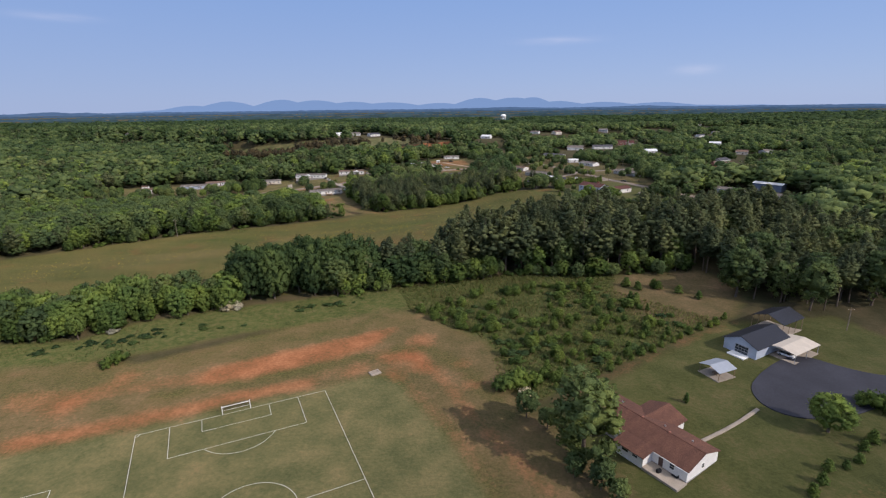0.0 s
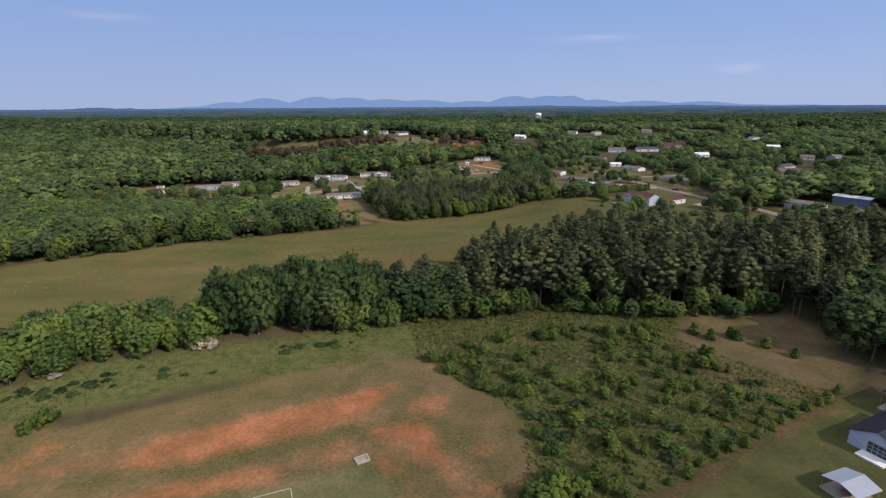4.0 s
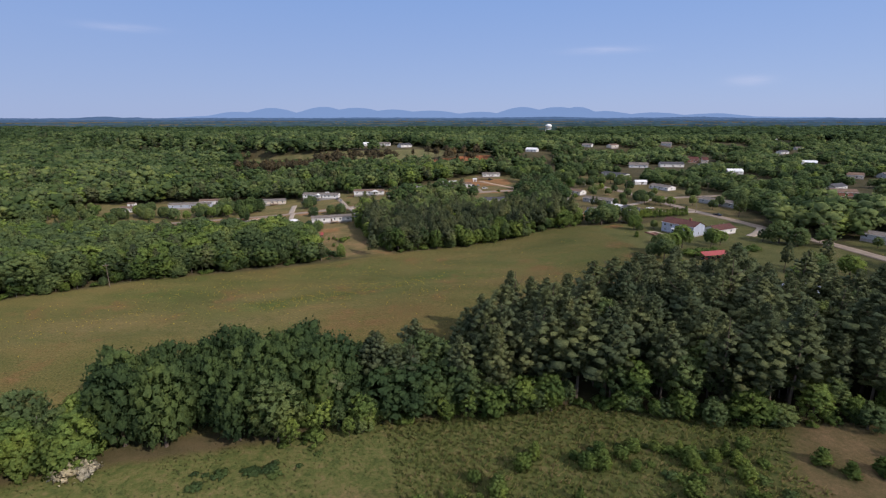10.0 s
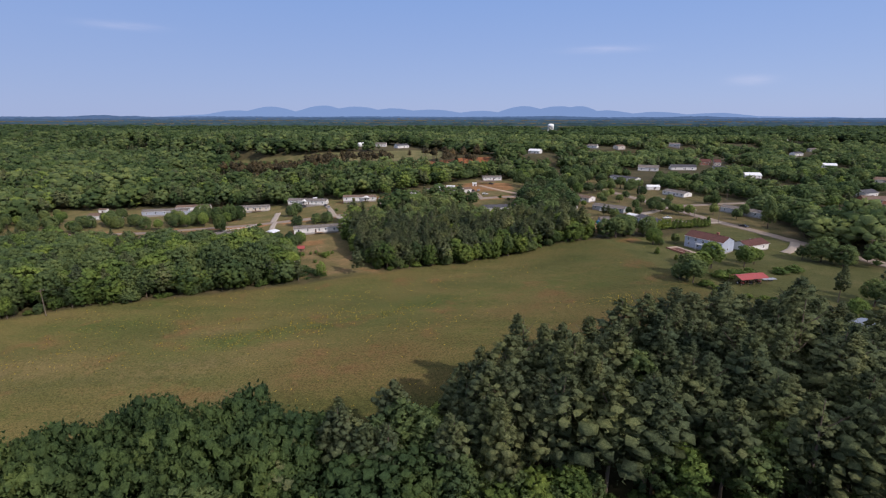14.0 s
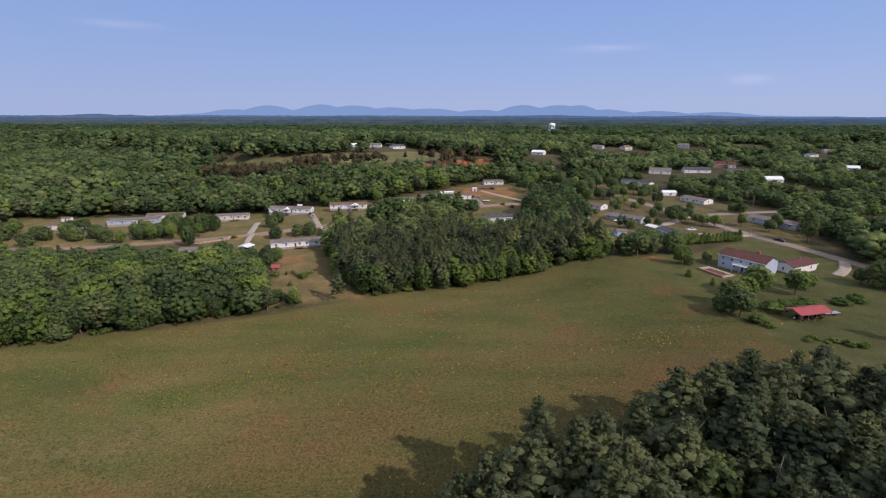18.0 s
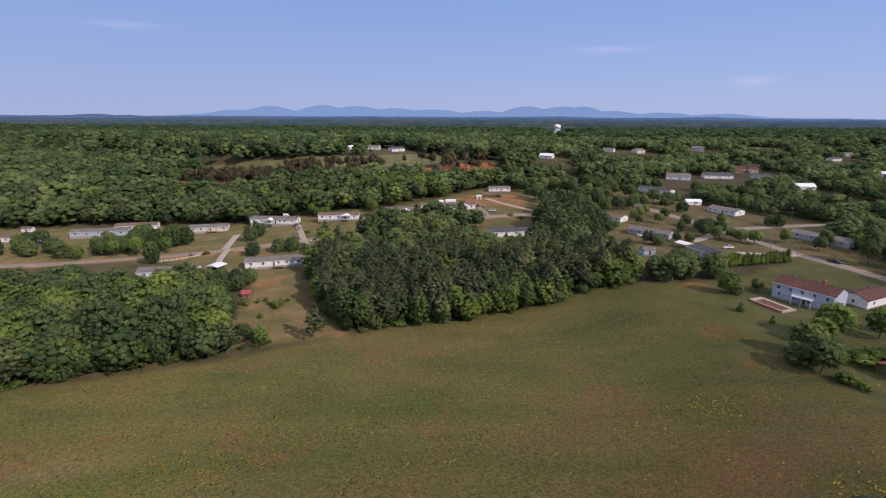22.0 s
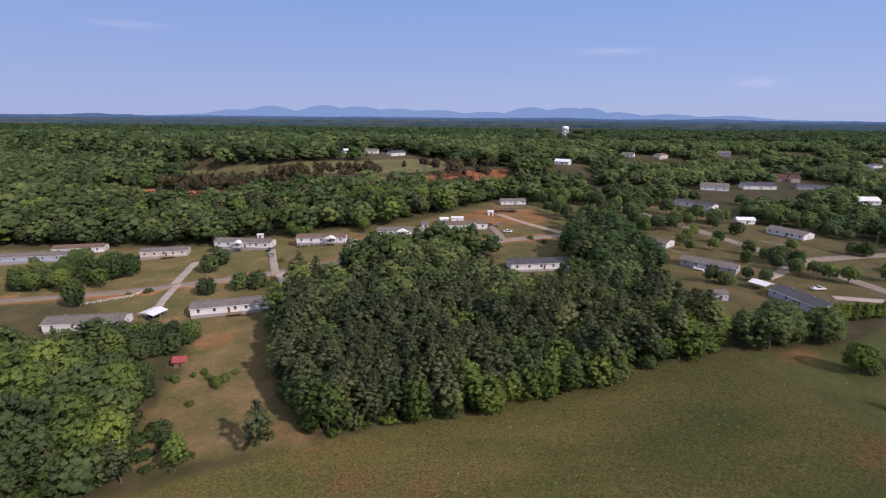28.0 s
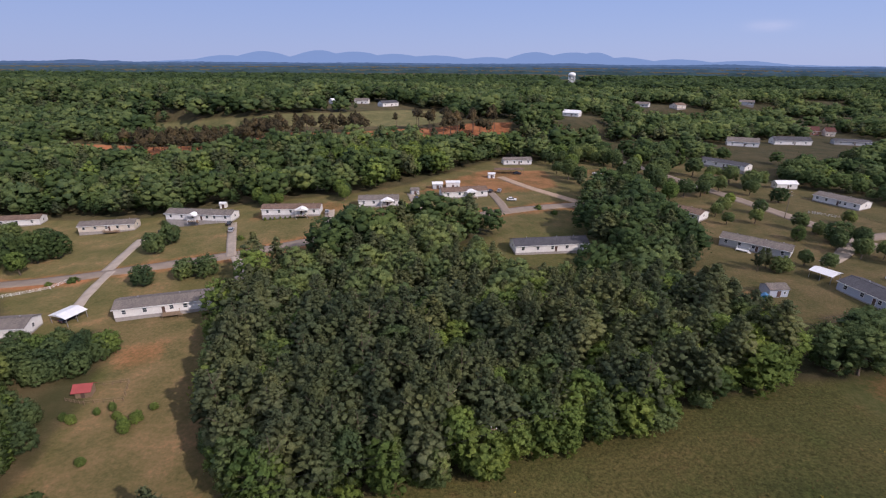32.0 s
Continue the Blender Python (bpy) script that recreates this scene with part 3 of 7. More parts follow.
def ribbon(name, line, width, mat, lift=0.1, label="", kind="structure", category="road"):
    """A paved strip along a line of places, following the land, with rounded bends and a real edge."""
    pts = [Vector((*p, 0)) for p in line]
    for _ in range(2):
        pts = [pts[0]] + [q for a, b in zip(pts, pts[1:]) for q in (a * 0.75 + b * 0.25, a * 0.25 + b * 0.75)] + [pts[-1]]
    dense = [pts[0]]
    for a, b in zip(pts, pts[1:]):
        n = max(1, int((b - a).length / 3))
        dense += [a.lerp(b, (i + 1) / n) for i in range(n)]
    verts, faces = [], []
    for i, p in enumerate(dense):
        d = (dense[min(i + 1, len(dense) - 1)] - dense[max(i - 1, 0)]).normalized()
        side = Vector((-d.y, d.x, 0)) * width / 2
        wob = 1 + 0.05 * math.sin(i * 1.7)
        for k in (-1, -0.5, 0, 0.5, 1):
            q = p + side * k * wob
            verts.append((q.x, q.y, ground_z(q.x, q.y) + lift + 0.1))
        for k in (1, -1):
            q = p + side * k * wob * 1.02
            verts.append((q.x, q.y, ground_z(q.x, q.y) - 0.25))
    for i in range(len(dense) - 1):
        a, b = i * 7, i * 7 + 7
        for k in range(4):
            faces.append((a + k, a + k + 1, b + k + 1, b + k))
        faces.append((a + 4, a + 5, b + 5, b + 4))
        faces.append((a + 6, a, b, b + 6))
    ob = new(name, mesh_of(name, verts, faces, [mat], smooth=True))
    return tagged(ob, label, category, kind=kind)


ROAD_E = [(128, 640), (150, 575), (161, 539), (176, 486), (187, 440), (197, 414), (205, 385), (216, 350), (221, 318), (226, 294), (242, 260), (280, 200)]
ribbon("road", STREET, 6.0, ROAD, 0.1, "pale worn asphalt street between mobile homes")
ribbon("road", ROAD_E, 7.0, ROAD, 0.1, "pale two-lane asphalt road past houses")
ribbon("road", [(176, 486), (205, 492), (260, 500)], 6.0, ROAD, 0.1, "pale asphalt side street")
for line, w, mat, label in (
    ([(-105, 463), (-108, 478), (-112, 496)], 4.0, CONCRETE, "concrete driveway to a cream mobile home"),
    ([(-103, 462), (-100, 445), (-95, 430)], 3.2, CONCRETE, "concrete driveway to a carport"),
    ([(-64, 472), (-71, 490), (-78, 508)], 3.6, GRAVEL, "gravel driveway with parked cars"),
    ([(-62, 472), (-56, 462), (-52, 450)], 4.2, CONCRETE, "concrete driveway ending at a blue tarp"),
    ([(-29, 486), (-34, 502), (-37, 518)], 4.0, CONCRETE, "concrete driveway beside a white mobile home"),
    ([(8, 497), (3, 518), (-2, 542)], 3.6, GRAVEL, "gravel driveway up to a shed"),
    ([(43, 513), (41, 530), (37, 548)], 4.0, ROAD, "asphalt driveway with parked cars"),
    ([(84, 527), (72, 540), (58, 556), (46, 580)], 5.0, plain("clay track", (0.33, 0.24, 0.165), 0.95, vary=0.25, scale=0.3), "bare clay track across a yard"),
    ([(176, 486), (160, 470), (148, 462)], 5.0, GRAVEL, "gravel parking place beside a white house"),
    ([(189, 436), (178, 436), (160, 440)], 4.0, CONCRETE, "concrete driveway with a parked pickup"),
    ([(203, 388), (194, 376), (184, 368)], 4.5, GRAVEL, "concrete driveway in front of a garage"),
    ([(66, 91), (76, 95), (87, 101)], 0.9, GRAVEL, "narrow concrete footpath across a lawn"),
):
    ribbon("driveway", line, w, mat, 0.12, label, category="driveway")
# ---- trees ----
rng = np.random.default_rng(7)


def unit(v):
    return v / (np.linalg.norm(v, axis=-1, keepdims=True) + 1e-9)


OCTA = np.array([(1, 0, 0), (-1, 0, 0), (0, 1, 0), (0, -1, 0), (0, 0, 1), (0, 0, -1)], float)
OCTA_FACES = np.array([(0, 2, 4), (2, 1, 4), (1, 3, 4), (3, 0, 4), (2, 0, 5), (1, 2, 5), (3, 1, 5), (0, 3, 5)])


def lump(r, centre, radius, squash):
    """The dense inside of one leafy clump: a small uneven knot of foliage."""
    turn = np.linalg.svd(r.normal(size=(3, 3)))[0]
    way = OCTA @ turn
    return np.asarray(centre) + way * radius * r.uniform(0.65, 1.05, (6, 1)) * (1, 1, squash), OCTA_FACES, way


def tufts(r, centre, radius, count, size, squash=0.8, slim=0.5, rise=0.2):
    """Leaf sprays standing out of one clump: pointed blades turned every way."""
    way = unit(r.normal(size=(count, 3)))
    at = np.asarray(centre) + way * radius * r.uniform(0.55, 1.5, (count, 1)) * (1, 1, squash)
    along = unit(way * 0.35 + r.normal(size=(count, 3)) * 0.6 + (0, 0, rise))
    side = unit(np.cross(along, r.normal(size=(count, 3)) + way * 0.5))
    s = size * r.uniform(0.6, 1.4, (count, 1))
    tri = np.stack([at + along * s, at - along * s * 0.6 + side * s * slim, at - along * s * 0.6 - side * s * slim], 1)
    face = unit(np.cross(along, side))
    wrong = (np.cross(tri[:, 1] - tri[:, 0], tri[:, 2] - tri[:, 0]) * way).sum(1) < 0
    tri[wrong] = tri[wrong][:, ::-1]
    face *= np.where((face * way).sum(1, keepdims=True) < 0, -1, 1)
    return tri.reshape(-1, 3), np.arange(count * 3).reshape(-1, 3), np.repeat(way * 0.6 + face * 0.4, 3, 0)


def clump_plan(r, kind, clumps):
    """Where the clumps of a crown 1 m high sit: centre, radius and squash of each."""
    rows = []
    if kind in ("pine", "bare_pine"):
        low, lean, fat = r.uniform(0.22, 0.4) + (0.24 if kind == "bare_pine" else 0), r.normal(size=2) * 0.025, r.uniform(0.85, 1.15)
        tops = r.uniform(0, 6.28)
        for c in range(clumps):
            f = (c + r.uniform(0, 1)) / clumps
            h = low + (0.97 - low) * f
            wide = (0.02 + 0.165 * math.sin(math.pi * (0.16 + 0.84 * f) ** 0.8)) * fat * r.uniform(0.35, 1.2) * (1 + 0.2 * math.sin(c * 2.4 + tops))
            turn, k = c * 2.4 + r.uniform(-0.6, 0.6), wide * 0.85
            rows.append(((math.cos(turn) * k + lean[0] * h, math.sin(turn) * k + lean[1] * h, h - k * 0.12), (0.014 + wide * 0.22) * math.sqrt(max(1, 80 / clumps)), 0.72))
        for h in np.linspace(low + 0.06, 0.93, 6):
            rows.append(((lean[0] * h, lean[1] * h, h), 0.085 * fat * math.sin(math.pi * (0.2 + 0.75 * (h - low) / (1 - low)) ** 0.8), 1.1))
    elif kind == "bush":
        for c in range(clumps):
            turn, out = r.uniform(0, 6.28), r.uniform(0, 1) ** 0.6
            rows.append(((math.cos(turn) * out * 0.5, math.sin(turn) * out * 0.5, r.uniform(0.15, 0.85) * (1 - 0.45 * out)), 0.17 * r.uniform(0.8, 1.3), 0.85))
        rows.append(((0, 0, 0.3), 0.36, 0.9))
    elif kind == "sapling":
        for c in range(clumps):
            h = 0.15 + 0.83 * (c + 0.5) / clumps
            turn, k = c * 2.4, 0.22 * (1.08 - h) ** 0.7 * r.uniform(0.6, 1.2)
            rows.append(((math.cos(turn) * k, math.sin(turn) * k, h), 0.06 + 0.1 * (1 - h), 0.9))
        rows.append(((0, 0, 0.4), 0.14, 1.9))
    else:
        wide = {"oak": 0.38, "round": 0.44, "tall": 0.25, "dome": 0.48, "thicket": 0.36}[kind]
        base = {"oak": 0.2, "round": 0.16, "tall": 0.12, "dome": 0.03, "thicket": 0.02}[kind]
        lobe, mid = r.uniform(0, 6.28, 3), base + (1 - base) * 0.47
        for c in range(clumps):
            el = math.asin(1 - 1.75 * (c + 0.5) / clumps)
            turn = c * 2.39996 + r.uniform(-0.4, 0.4)
            k = r.uniform(0.84, 1.06) * (1 + 0.13 * math.sin(2 * turn + lobe[0]) + 0.1 * math.sin(3 * turn + 2 * el + lobe[1]))
            if kind == "tall":
                k *= 1.12 - 0.3 * max(0, math.sin(el))
            across = math.cos(el) * wide * 0.8 * k
            rows.append(((math.cos(turn) * across, math.sin(turn) * across, mid + math.sin(el) * (1 - mid - 0.06) * min(k, 1.08)), wide * 1.8 / math.sqrt(clumps) * r.uniform(0.75, 1.3), 0.8))
        rows.append(((0, 0, base + (1 - base) * 0.45), wide * 0.7, (1 - base) * 0.5 / wide))
    return rows


def crown_shape(seed, kind, clumps, per, size):
    """A crown for a tree 1 m high as arrays of triangles with their normals: knots of foliage and the sprays round them."""
    r = np.random.default_rng(seed)
    verts, faces, turns, n = [], [], [], 0
    slim = 0.34 if "pine" in kind else 0.6
    for centre, radius, squash in clump_plan(r, kind, clumps):
        for v, f, way in (lump(r, centre, radius, squash), tufts(r, centre, radius, per, size, squash, slim)):
            verts.append(v)
            faces.append(f + n)
            turns.append(way)
            n += len(v)
    v, turn = np.concatenate(verts), unit(np.concatenate(turns))
    middle = np.array((0, 0, {"pine": 0.55, "bare_pine": 0.7, "bush": 0.2, "dome": 0.25, "thicket": 0.3, "sapling": 0.3}.get(kind, 0.5)))
    whole = unit((v - middle) * (1.6 if "pine" in kind else 1, 1.6 if "pine" in kind else 1, 1))
    return v, np.concatenate(faces), unit(turn * 0.5 + whole * 0.62)


def leaf_mesh(shape, mats):
    v, f, turn = shape
    return mesh_of("crown", v, f, mats, smooth=True, normals=turn)


def limb(points, radii, sides=6):
    """A tapered tube."""
    verts, faces = [], []
    for p, rad in zip(points, radii):
        for k in range(sides):
            a = k * 2 * math.pi / sides
            verts.append((p[0] + math.cos(a) * rad, p[1] + math.sin(a) * rad, p[2]))
    for i in range(len(points) - 1):
        for k in range(sides):
            a, b = i * sides + k, i * sides + (k + 1) % sides
            faces.append((a, b, b + sides, a + sides))
    return np.array(verts), np.array(faces)


def trunk_shape(seed, kind):
    r = np.random.default_rng(seed + 50)
    thick = {"pine": 0.011, "oak": 0.022, "round": 0.03, "tall": 0.015, "dome": 0.03, "thicket": 0.015, "bush": 0.02, "sapling": 0.012}[kind]
    top = {"pine": 0.97, "oak": 0.75, "round": 0.7, "tall": 0.85, "dome": 0.7, "thicket": 0.8, "bush": 0.5, "sapling": 0.8}[kind]
    bits = [limb([(0, 0, -0.03), (0, 0, 0.02), (r.normal() * 0.008, r.normal() * 0.008, top * 0.5), (0, 0, top)], [thick * 1.6, thick * 1.1, thick * 0.8, thick * 0.15])]
    for k in range(5 if kind != "sapling" else 2):
        a, h = k * 2.1 + r.uniform(0, 1), top * r.uniform(0.35, 0.8)
        out = 0.12 if kind == "pine" else 0.2
        bits.append(limb([(0, 0, h), (math.cos(a) * out * 0.5, math.sin(a) * out * 0.5, h + 0.06), (math.cos(a) * out, math.sin(a) * out, h + 0.15)], [thick * 0.45, thick * 0.3, thick * 0.08], 4))
    verts, faces, n = [], [], 0
    for v, f in bits:
        verts.append(v)
        faces.append(f + n)
        n += len(v)
    return np.concatenate(verts), np.concatenate(faces)


# near tree meshes, shared between alike trees
SHAPES = {}
for kind, leaf, variants, clumps, per, size in (
    ("pine", LEAF_PINE, 6, 130, 22, 0.0125), ("oak", LEAF_OAK, 6, 110, 30, 0.021), ("round", LEAF_LIGHT, 4, 150, 34, 0.02),
    ("tall", LEAF_OAK, 4, 96, 30, 0.018), ("dome", LEAF_OAK, 4, 120, 32, 0.0235), ("thicket", LEAF_BUSH, 4, 50, 20, 0.042), ("bush", LEAF_BUSH, 4, 28, 24, 0.056), ("sapling", LEAF_BUSH, 4, 24, 22, 0.044),
):
    SHAPES[kind] = [
        (mesh_of("trunk", *trunk_shape(s, kind), [BARK], smooth=True), leaf_mesh(crown_shape(s, kind, clumps, per, size), [leaf]))
        for s in range(variants)
    ]
for kind, like, leaf in (("blossom", "bush", BLOSSOM), ("light_oak", "oak", LEAF_LIGHT), ("green_tall", "tall", LEAF_LIGHT), ("dark_dome", "dome", LEAF_DARK), ("bramble", "bush", LEAF_DARK), ("green_dome", "dome", LEAF_LIGHT)):
    made = []
    for tr, cr in SHAPES[like][:3]:
        cr = cr.copy()
        cr.materials.clear()
        cr.materials.append(leaf)
        made.append((tr, cr))
    SHAPES[kind] = made

SHAPES["young_pine"] = SHAPES["pine"]
SHAPES["dry_pine"] = [(SHAPES["pine"][s][0], leaf_mesh(crown_shape(40 + s, "bare_pine", 34, 10, 0.026), [LEAF_DRY])) for s in range(4)]

KINDS = {
    "pine": ("pine_tree", "tall dark green pine with a bare trunk", "tree", "pines of the wood"),
    "young_pine": ("young_pine", "slim grey-green pine in a dense young wood", "tree", "young pines of a wood"),
    "dry_pine": ("brown_pine", "thin rust brown pine with sparse needles", "tree", "brown pines over red soil"),
    "oak": ("oak_tree", "dark green broadleaf tree with a full crown", "tree", "broadleaf trees"),
    "light_oak": ("broadleaf_tree", "bright green broadleaf tree in full leaf", "tree", "bright broadleaf trees"),
    "tall": ("upright_tree", "narrow upright dark green broadleaf tree", "tree", "upright broadleaf trees"),
    "green_tall": ("slender_tree", "narrow upright light green broadleaf tree", "tree", "upright light trees"),
    "round": ("yard_tree", "round light green yard tree on grass", "tree", "yard trees"),
    "dome": ("shade_tree", "dense round dark green tree, leafy to the ground", "tree", "shade trees"),
    "thicket": ("thicket_tree", "young bright green tree leafy down to the grass", "tree", "leafy wood edge"),
    "bush": ("bush", "low leafy green bush on rough grass", "bush", "bushes"),
    "dark_dome": ("oak_tree", "big dark green oak, leafy to the ground", "tree", "oaks of a dense clump"),
    "green_dome": ("broadleaf_tree", "bright green tree, leafy to the ground", "tree", "bright broadleaf trees"),
    "bramble": ("bramble", "low dark bramble in rough grass", "bush", "brambles"),
    "blossom": ("bush", "bush covered in pale cream blossom", "bush", "blossoming bushes"),
    "sapling": ("sapling", "small green sapling standing in grass", "sapling", "saplings"),
}
tree_count = {}


def plant(kind, x, y, height, wide=1.0, label=""):
    """One tree as a thing with a trunk and a crown."""
    name, words, category, group = KINDS[kind]
    k = int(rng.integers(len(SHAPES[kind])))
    root = new(name)
    root.empty_display_size = 0.5
    root.matrix_world = Matrix.LocRotScale((x, y, ground_z(x, y) - 0.1), Euler((rng.normal() * 0.03, rng.normal() * 0.03, rng.uniform(0, 6.28))), (height * wide, height * wide, height))
    tagged(root, label or words, category, group)
    for part_name, me in zip(("trunk", "crown"), SHAPES[kind][k]):
        ob = new(part_name, me)
        ob.parent = root
    tree_count[kind] = tree_count.get(kind, 0) + 1
    return root


def scatter(poly, gap, seed=0, jitter=0.42):
    r = np.random.default_rng(seed)
    p = np.array(poly)
    xs, ys = np.arange(p[:, 0].min(), p[:, 0].max() + gap, gap), np.arange(p[:, 1].min(), p[:, 1].max() + gap, gap)
    x, y = np.meshgrid(xs, ys)
    x = x + (np.arange(len(ys))[:, None] % 2) * gap / 2 + r.uniform(-jitter, jitter, x.shape) * gap
    y = y + r.uniform(-jitter, jitter, y.shape) * gap
    ok = inside(poly, x, y)
    return np.stack([x[ok], y[ok]], -1)


# far and inner woods: many light trees joined into one mesh for each stretch
LIGHT = {}
for level, (clumps, per, size) in {"fine": (60, 18, 0.022), "mid": (32, 10, 0.038), "far": (13, 6, 0.056), "haze": (4, 5, 0.1)}.items():
    for kind in ("oak", "tall", "pine"):
        LIGHT[kind, level] = [crown_shape(90 + s, kind, clumps, per, size) for s in range(4)]


def woodland(places, level, name="woodland", label="dense mixed woodland", mixes=((0.27, "oak", 0), (0.1, "tall", 1), (0.28, "pine", 2), (0.25, "oak", 3), (0.1, "tall", 3)), height=(12, 19), wide=1.15, mats=None, seed=3):
    r = np.random.default_rng(seed)
    places = np.asarray(places)
    if not len(places):
        return
    zs = terrain(places[:, 0], places[:, 1])
    verts, faces, index, turns, n = [], [], [], [], 0
    pick = r.choice(len(mixes), len(places), p=[m[0] for m in mixes])
    shape = r.integers(4, size=len(places))
    for m, (_, kind, slot) in enumerate(mixes):
        for s in range(4):
            some = np.nonzero((pick == m) & (shape == s))[0]
            if not len(some):
                continue
            v, f, turn = LIGHT[kind, level][s]
            a, h = r.uniform(0, 6.28, len(some)), r.uniform(*height, len(some))
            w = h * wide * r.uniform(0.85, 1.2, len(some))
            ca, sa = np.cos(a)[:, None], np.sin(a)[:, None]
            p = np.empty((len(some), len(v), 3))
            p[..., 0] = (v[:, 0] * ca - v[:, 1] * sa) * w[:, None] + places[some, 0][:, None]
            p[..., 1] = (v[:, 0] * sa + v[:, 1] * ca) * w[:, None] + places[some, 1][:, None]
            p[..., 2] = v[:, 2] * h[:, None] + zs[some][:, None] - 0.5
            verts.append(p.reshape(-1, 3))
            q = np.empty_like(p)
            q[..., 0], q[..., 1], q[..., 2] = turn[:, 0] * ca - turn[:, 1] * sa, turn[:, 0] * sa + turn[:, 1] * ca, turn[:, 2]
            turns.append(q.reshape(-1, 3))
            faces.append((f[None] + (n + np.arange(len(some)) * len(v))[:, None, None]).reshape(-1, 3))
            index.append(np.full(len(some) * len(f), slot))
            n += len(some) * len(v)
    ob = new(name, mesh_of(name, np.concatenate(verts), np.concatenate(faces), mats or [LEAF_OAK, LEAF_LIGHT, LEAF_PINE, LEAF_DARK], np.concatenate(index), True, np.concatenate(turns)))
    return tagged(ob, label, "woodland", kind="stuff")


def weedy(name, tones):
    """Blades and seed heads whose tint changes from blade to blade and from drift to drift."""
    m = Mat(name, 0.9, 0, 0.1)
    f = m.math("ADD", m.math("MULTIPLY", m.n("ShaderNodeNewGeometry").outputs["Random Per Island"], 0.55), m.math("MULTIPLY", m.noise(m.world(), 0.06, 4), 0.6))
    c = m.ramp(f, *[(0.25 + 0.6 * k / (len(tones) - 1), c) for k, c in enumerate(tones)])
    m.color(c)
    tr = m.n("ShaderNodeBsdfTranslucent")
    m.link(c, tr.inputs["Color"])
    mx = m.n("ShaderNodeMixShader", Fac=0.4)
    m.link(m.b.outputs[0], mx.inputs[1])
    m.link(tr.outputs[0], mx.inputs[2])
    m.link(mx.outputs[0], m.t.nodes["Material Output"].inputs["Surface"])
    return m.m


def blades(places, name, label, mat, high, blades_each, lean, seed, flat=0.0):
    """Clumps of grass: each blade one pointed triangle."""
    r = np.random.default_rng(seed)
    p = np.repeat(np.asarray(places), blades_each, 0)
    n = len(p)
    p = p + r.normal(size=(n, 2)) * high * 0.35
    base = np.stack([p[:, 0], p[:, 1], terrain(p[:, 0], p[:, 1]) - 0.03], -1)
    a, h = r.uniform(0, 6.28, n), high * r.uniform(0.5, 1.3, n)
    side = np.stack([np.cos(a), np.sin(a), np.zeros(n)], -1) * (h * 0.28)[:, None]
    tip = np.stack([-np.sin(a) * h * lean, np.cos(a) * h * lean, h * (1 - flat)], -1)
    v = np.stack([base + side, base - side, base + tip], 1)
    under = np.cross(v[:, 1] - v[:, 0], v[:, 2] - v[:, 0])[:, 2] < 0
    v[under] = v[under][:, ::-1]
    v = v.reshape(-1, 3)
    up = np.repeat(unit(np.stack([-np.sin(a) * 0.5, np.cos(a) * 0.5, np.full(n, 0.9)], -1)), 3, 0)
    return tagged(new(name, mesh_of(name, v, np.arange(n * 3).reshape(-1, 3), [mat], smooth=True, normals=up)), label, "grass", kind="stuff")


r_grass = np.random.default_rng(77)
grass_tones = weedy("tall grass", ((0.07, 0.1, 0.025), (0.11, 0.135, 0.036), (0.15, 0.155, 0.05), (0.19, 0.15, 0.07)))
blades(scatter(STRIP, 1.25, 72), "rough_grass", "low rough grass along a wood edge", weedy("rough grass", ((0.045, 0.06, 0.018), (0.075, 0.088, 0.027), (0.105, 0.1, 0.038), (0.14, 0.11, 0.055))), 0.34, 4, 1.0, 78)
blades(scatter(BRUSH, 1.15, 71), "tall_grass", "tall tangled green grass and weeds", grass_tones, 0.7, 5, 0.9, 73)
spots = scatter([(-170, 225), (-100, 200), (20, 240), (112, 268), (112, 345), (98, 392), (-15, 362), (-126, 318)], 1.75, 74)
blades(spots, "meadow_weeds", "knee-high olive and rusty meadow weeds", weedy("meadow weeds", ((0.042, 0.052, 0.016), (0.07, 0.07, 0.021), (0.1, 0.08, 0.03), (0.12, 0.07, 0.035))), 0.3, 3, 1.1, 75)
bloom = [(fx + u * sr * 1.7 - v * sr * 0.2, fy + u * sr * 0.6 + v * sr * 0.45) for fx, fy, sr, count in ((-14, 307, 8, 240), (-54, 292, 9, 200), (-41, 308, 8, 130), (-102, 297, 12, 160), (-101, 274, 12, 160), (-21, 330, 12, 120), (79, 309, 6, 170), (-50, 288, 9, 120), (102, 285, 9, 170), (110, 277, 8, 120), (-4, 290, 14, 150), (-80, 320, 18, 160), (10, 250, 30, 150), (60, 270, 30, 160), (-150, 262, 14, 200), (-165, 240, 12, 160), (20, 340, 25, 120)) for u, v in r_grass.normal(size=(count, 2))]
blades(bloom, "yellow_flowers", "yellow wild flowers in loose drifts", weedy("yellow petals", ((0.3, 0.22, 0.02), (0.42, 0.31, 0.03), (0.5, 0.36, 0.05))), 0.42, 2, 1.3, 76, 0.3)

# the pine wood beside the mown gap
WOOD_B = [(-20, 364), (22, 375), (61, 386), (92, 396), (97, 412), (88, 432), (66, 440), (38, 440), (20, 468), (2, 478), (-22, 464), (-44, 446), (-48, 436), (-44, 420), (-36, 397), (-27, 378)]
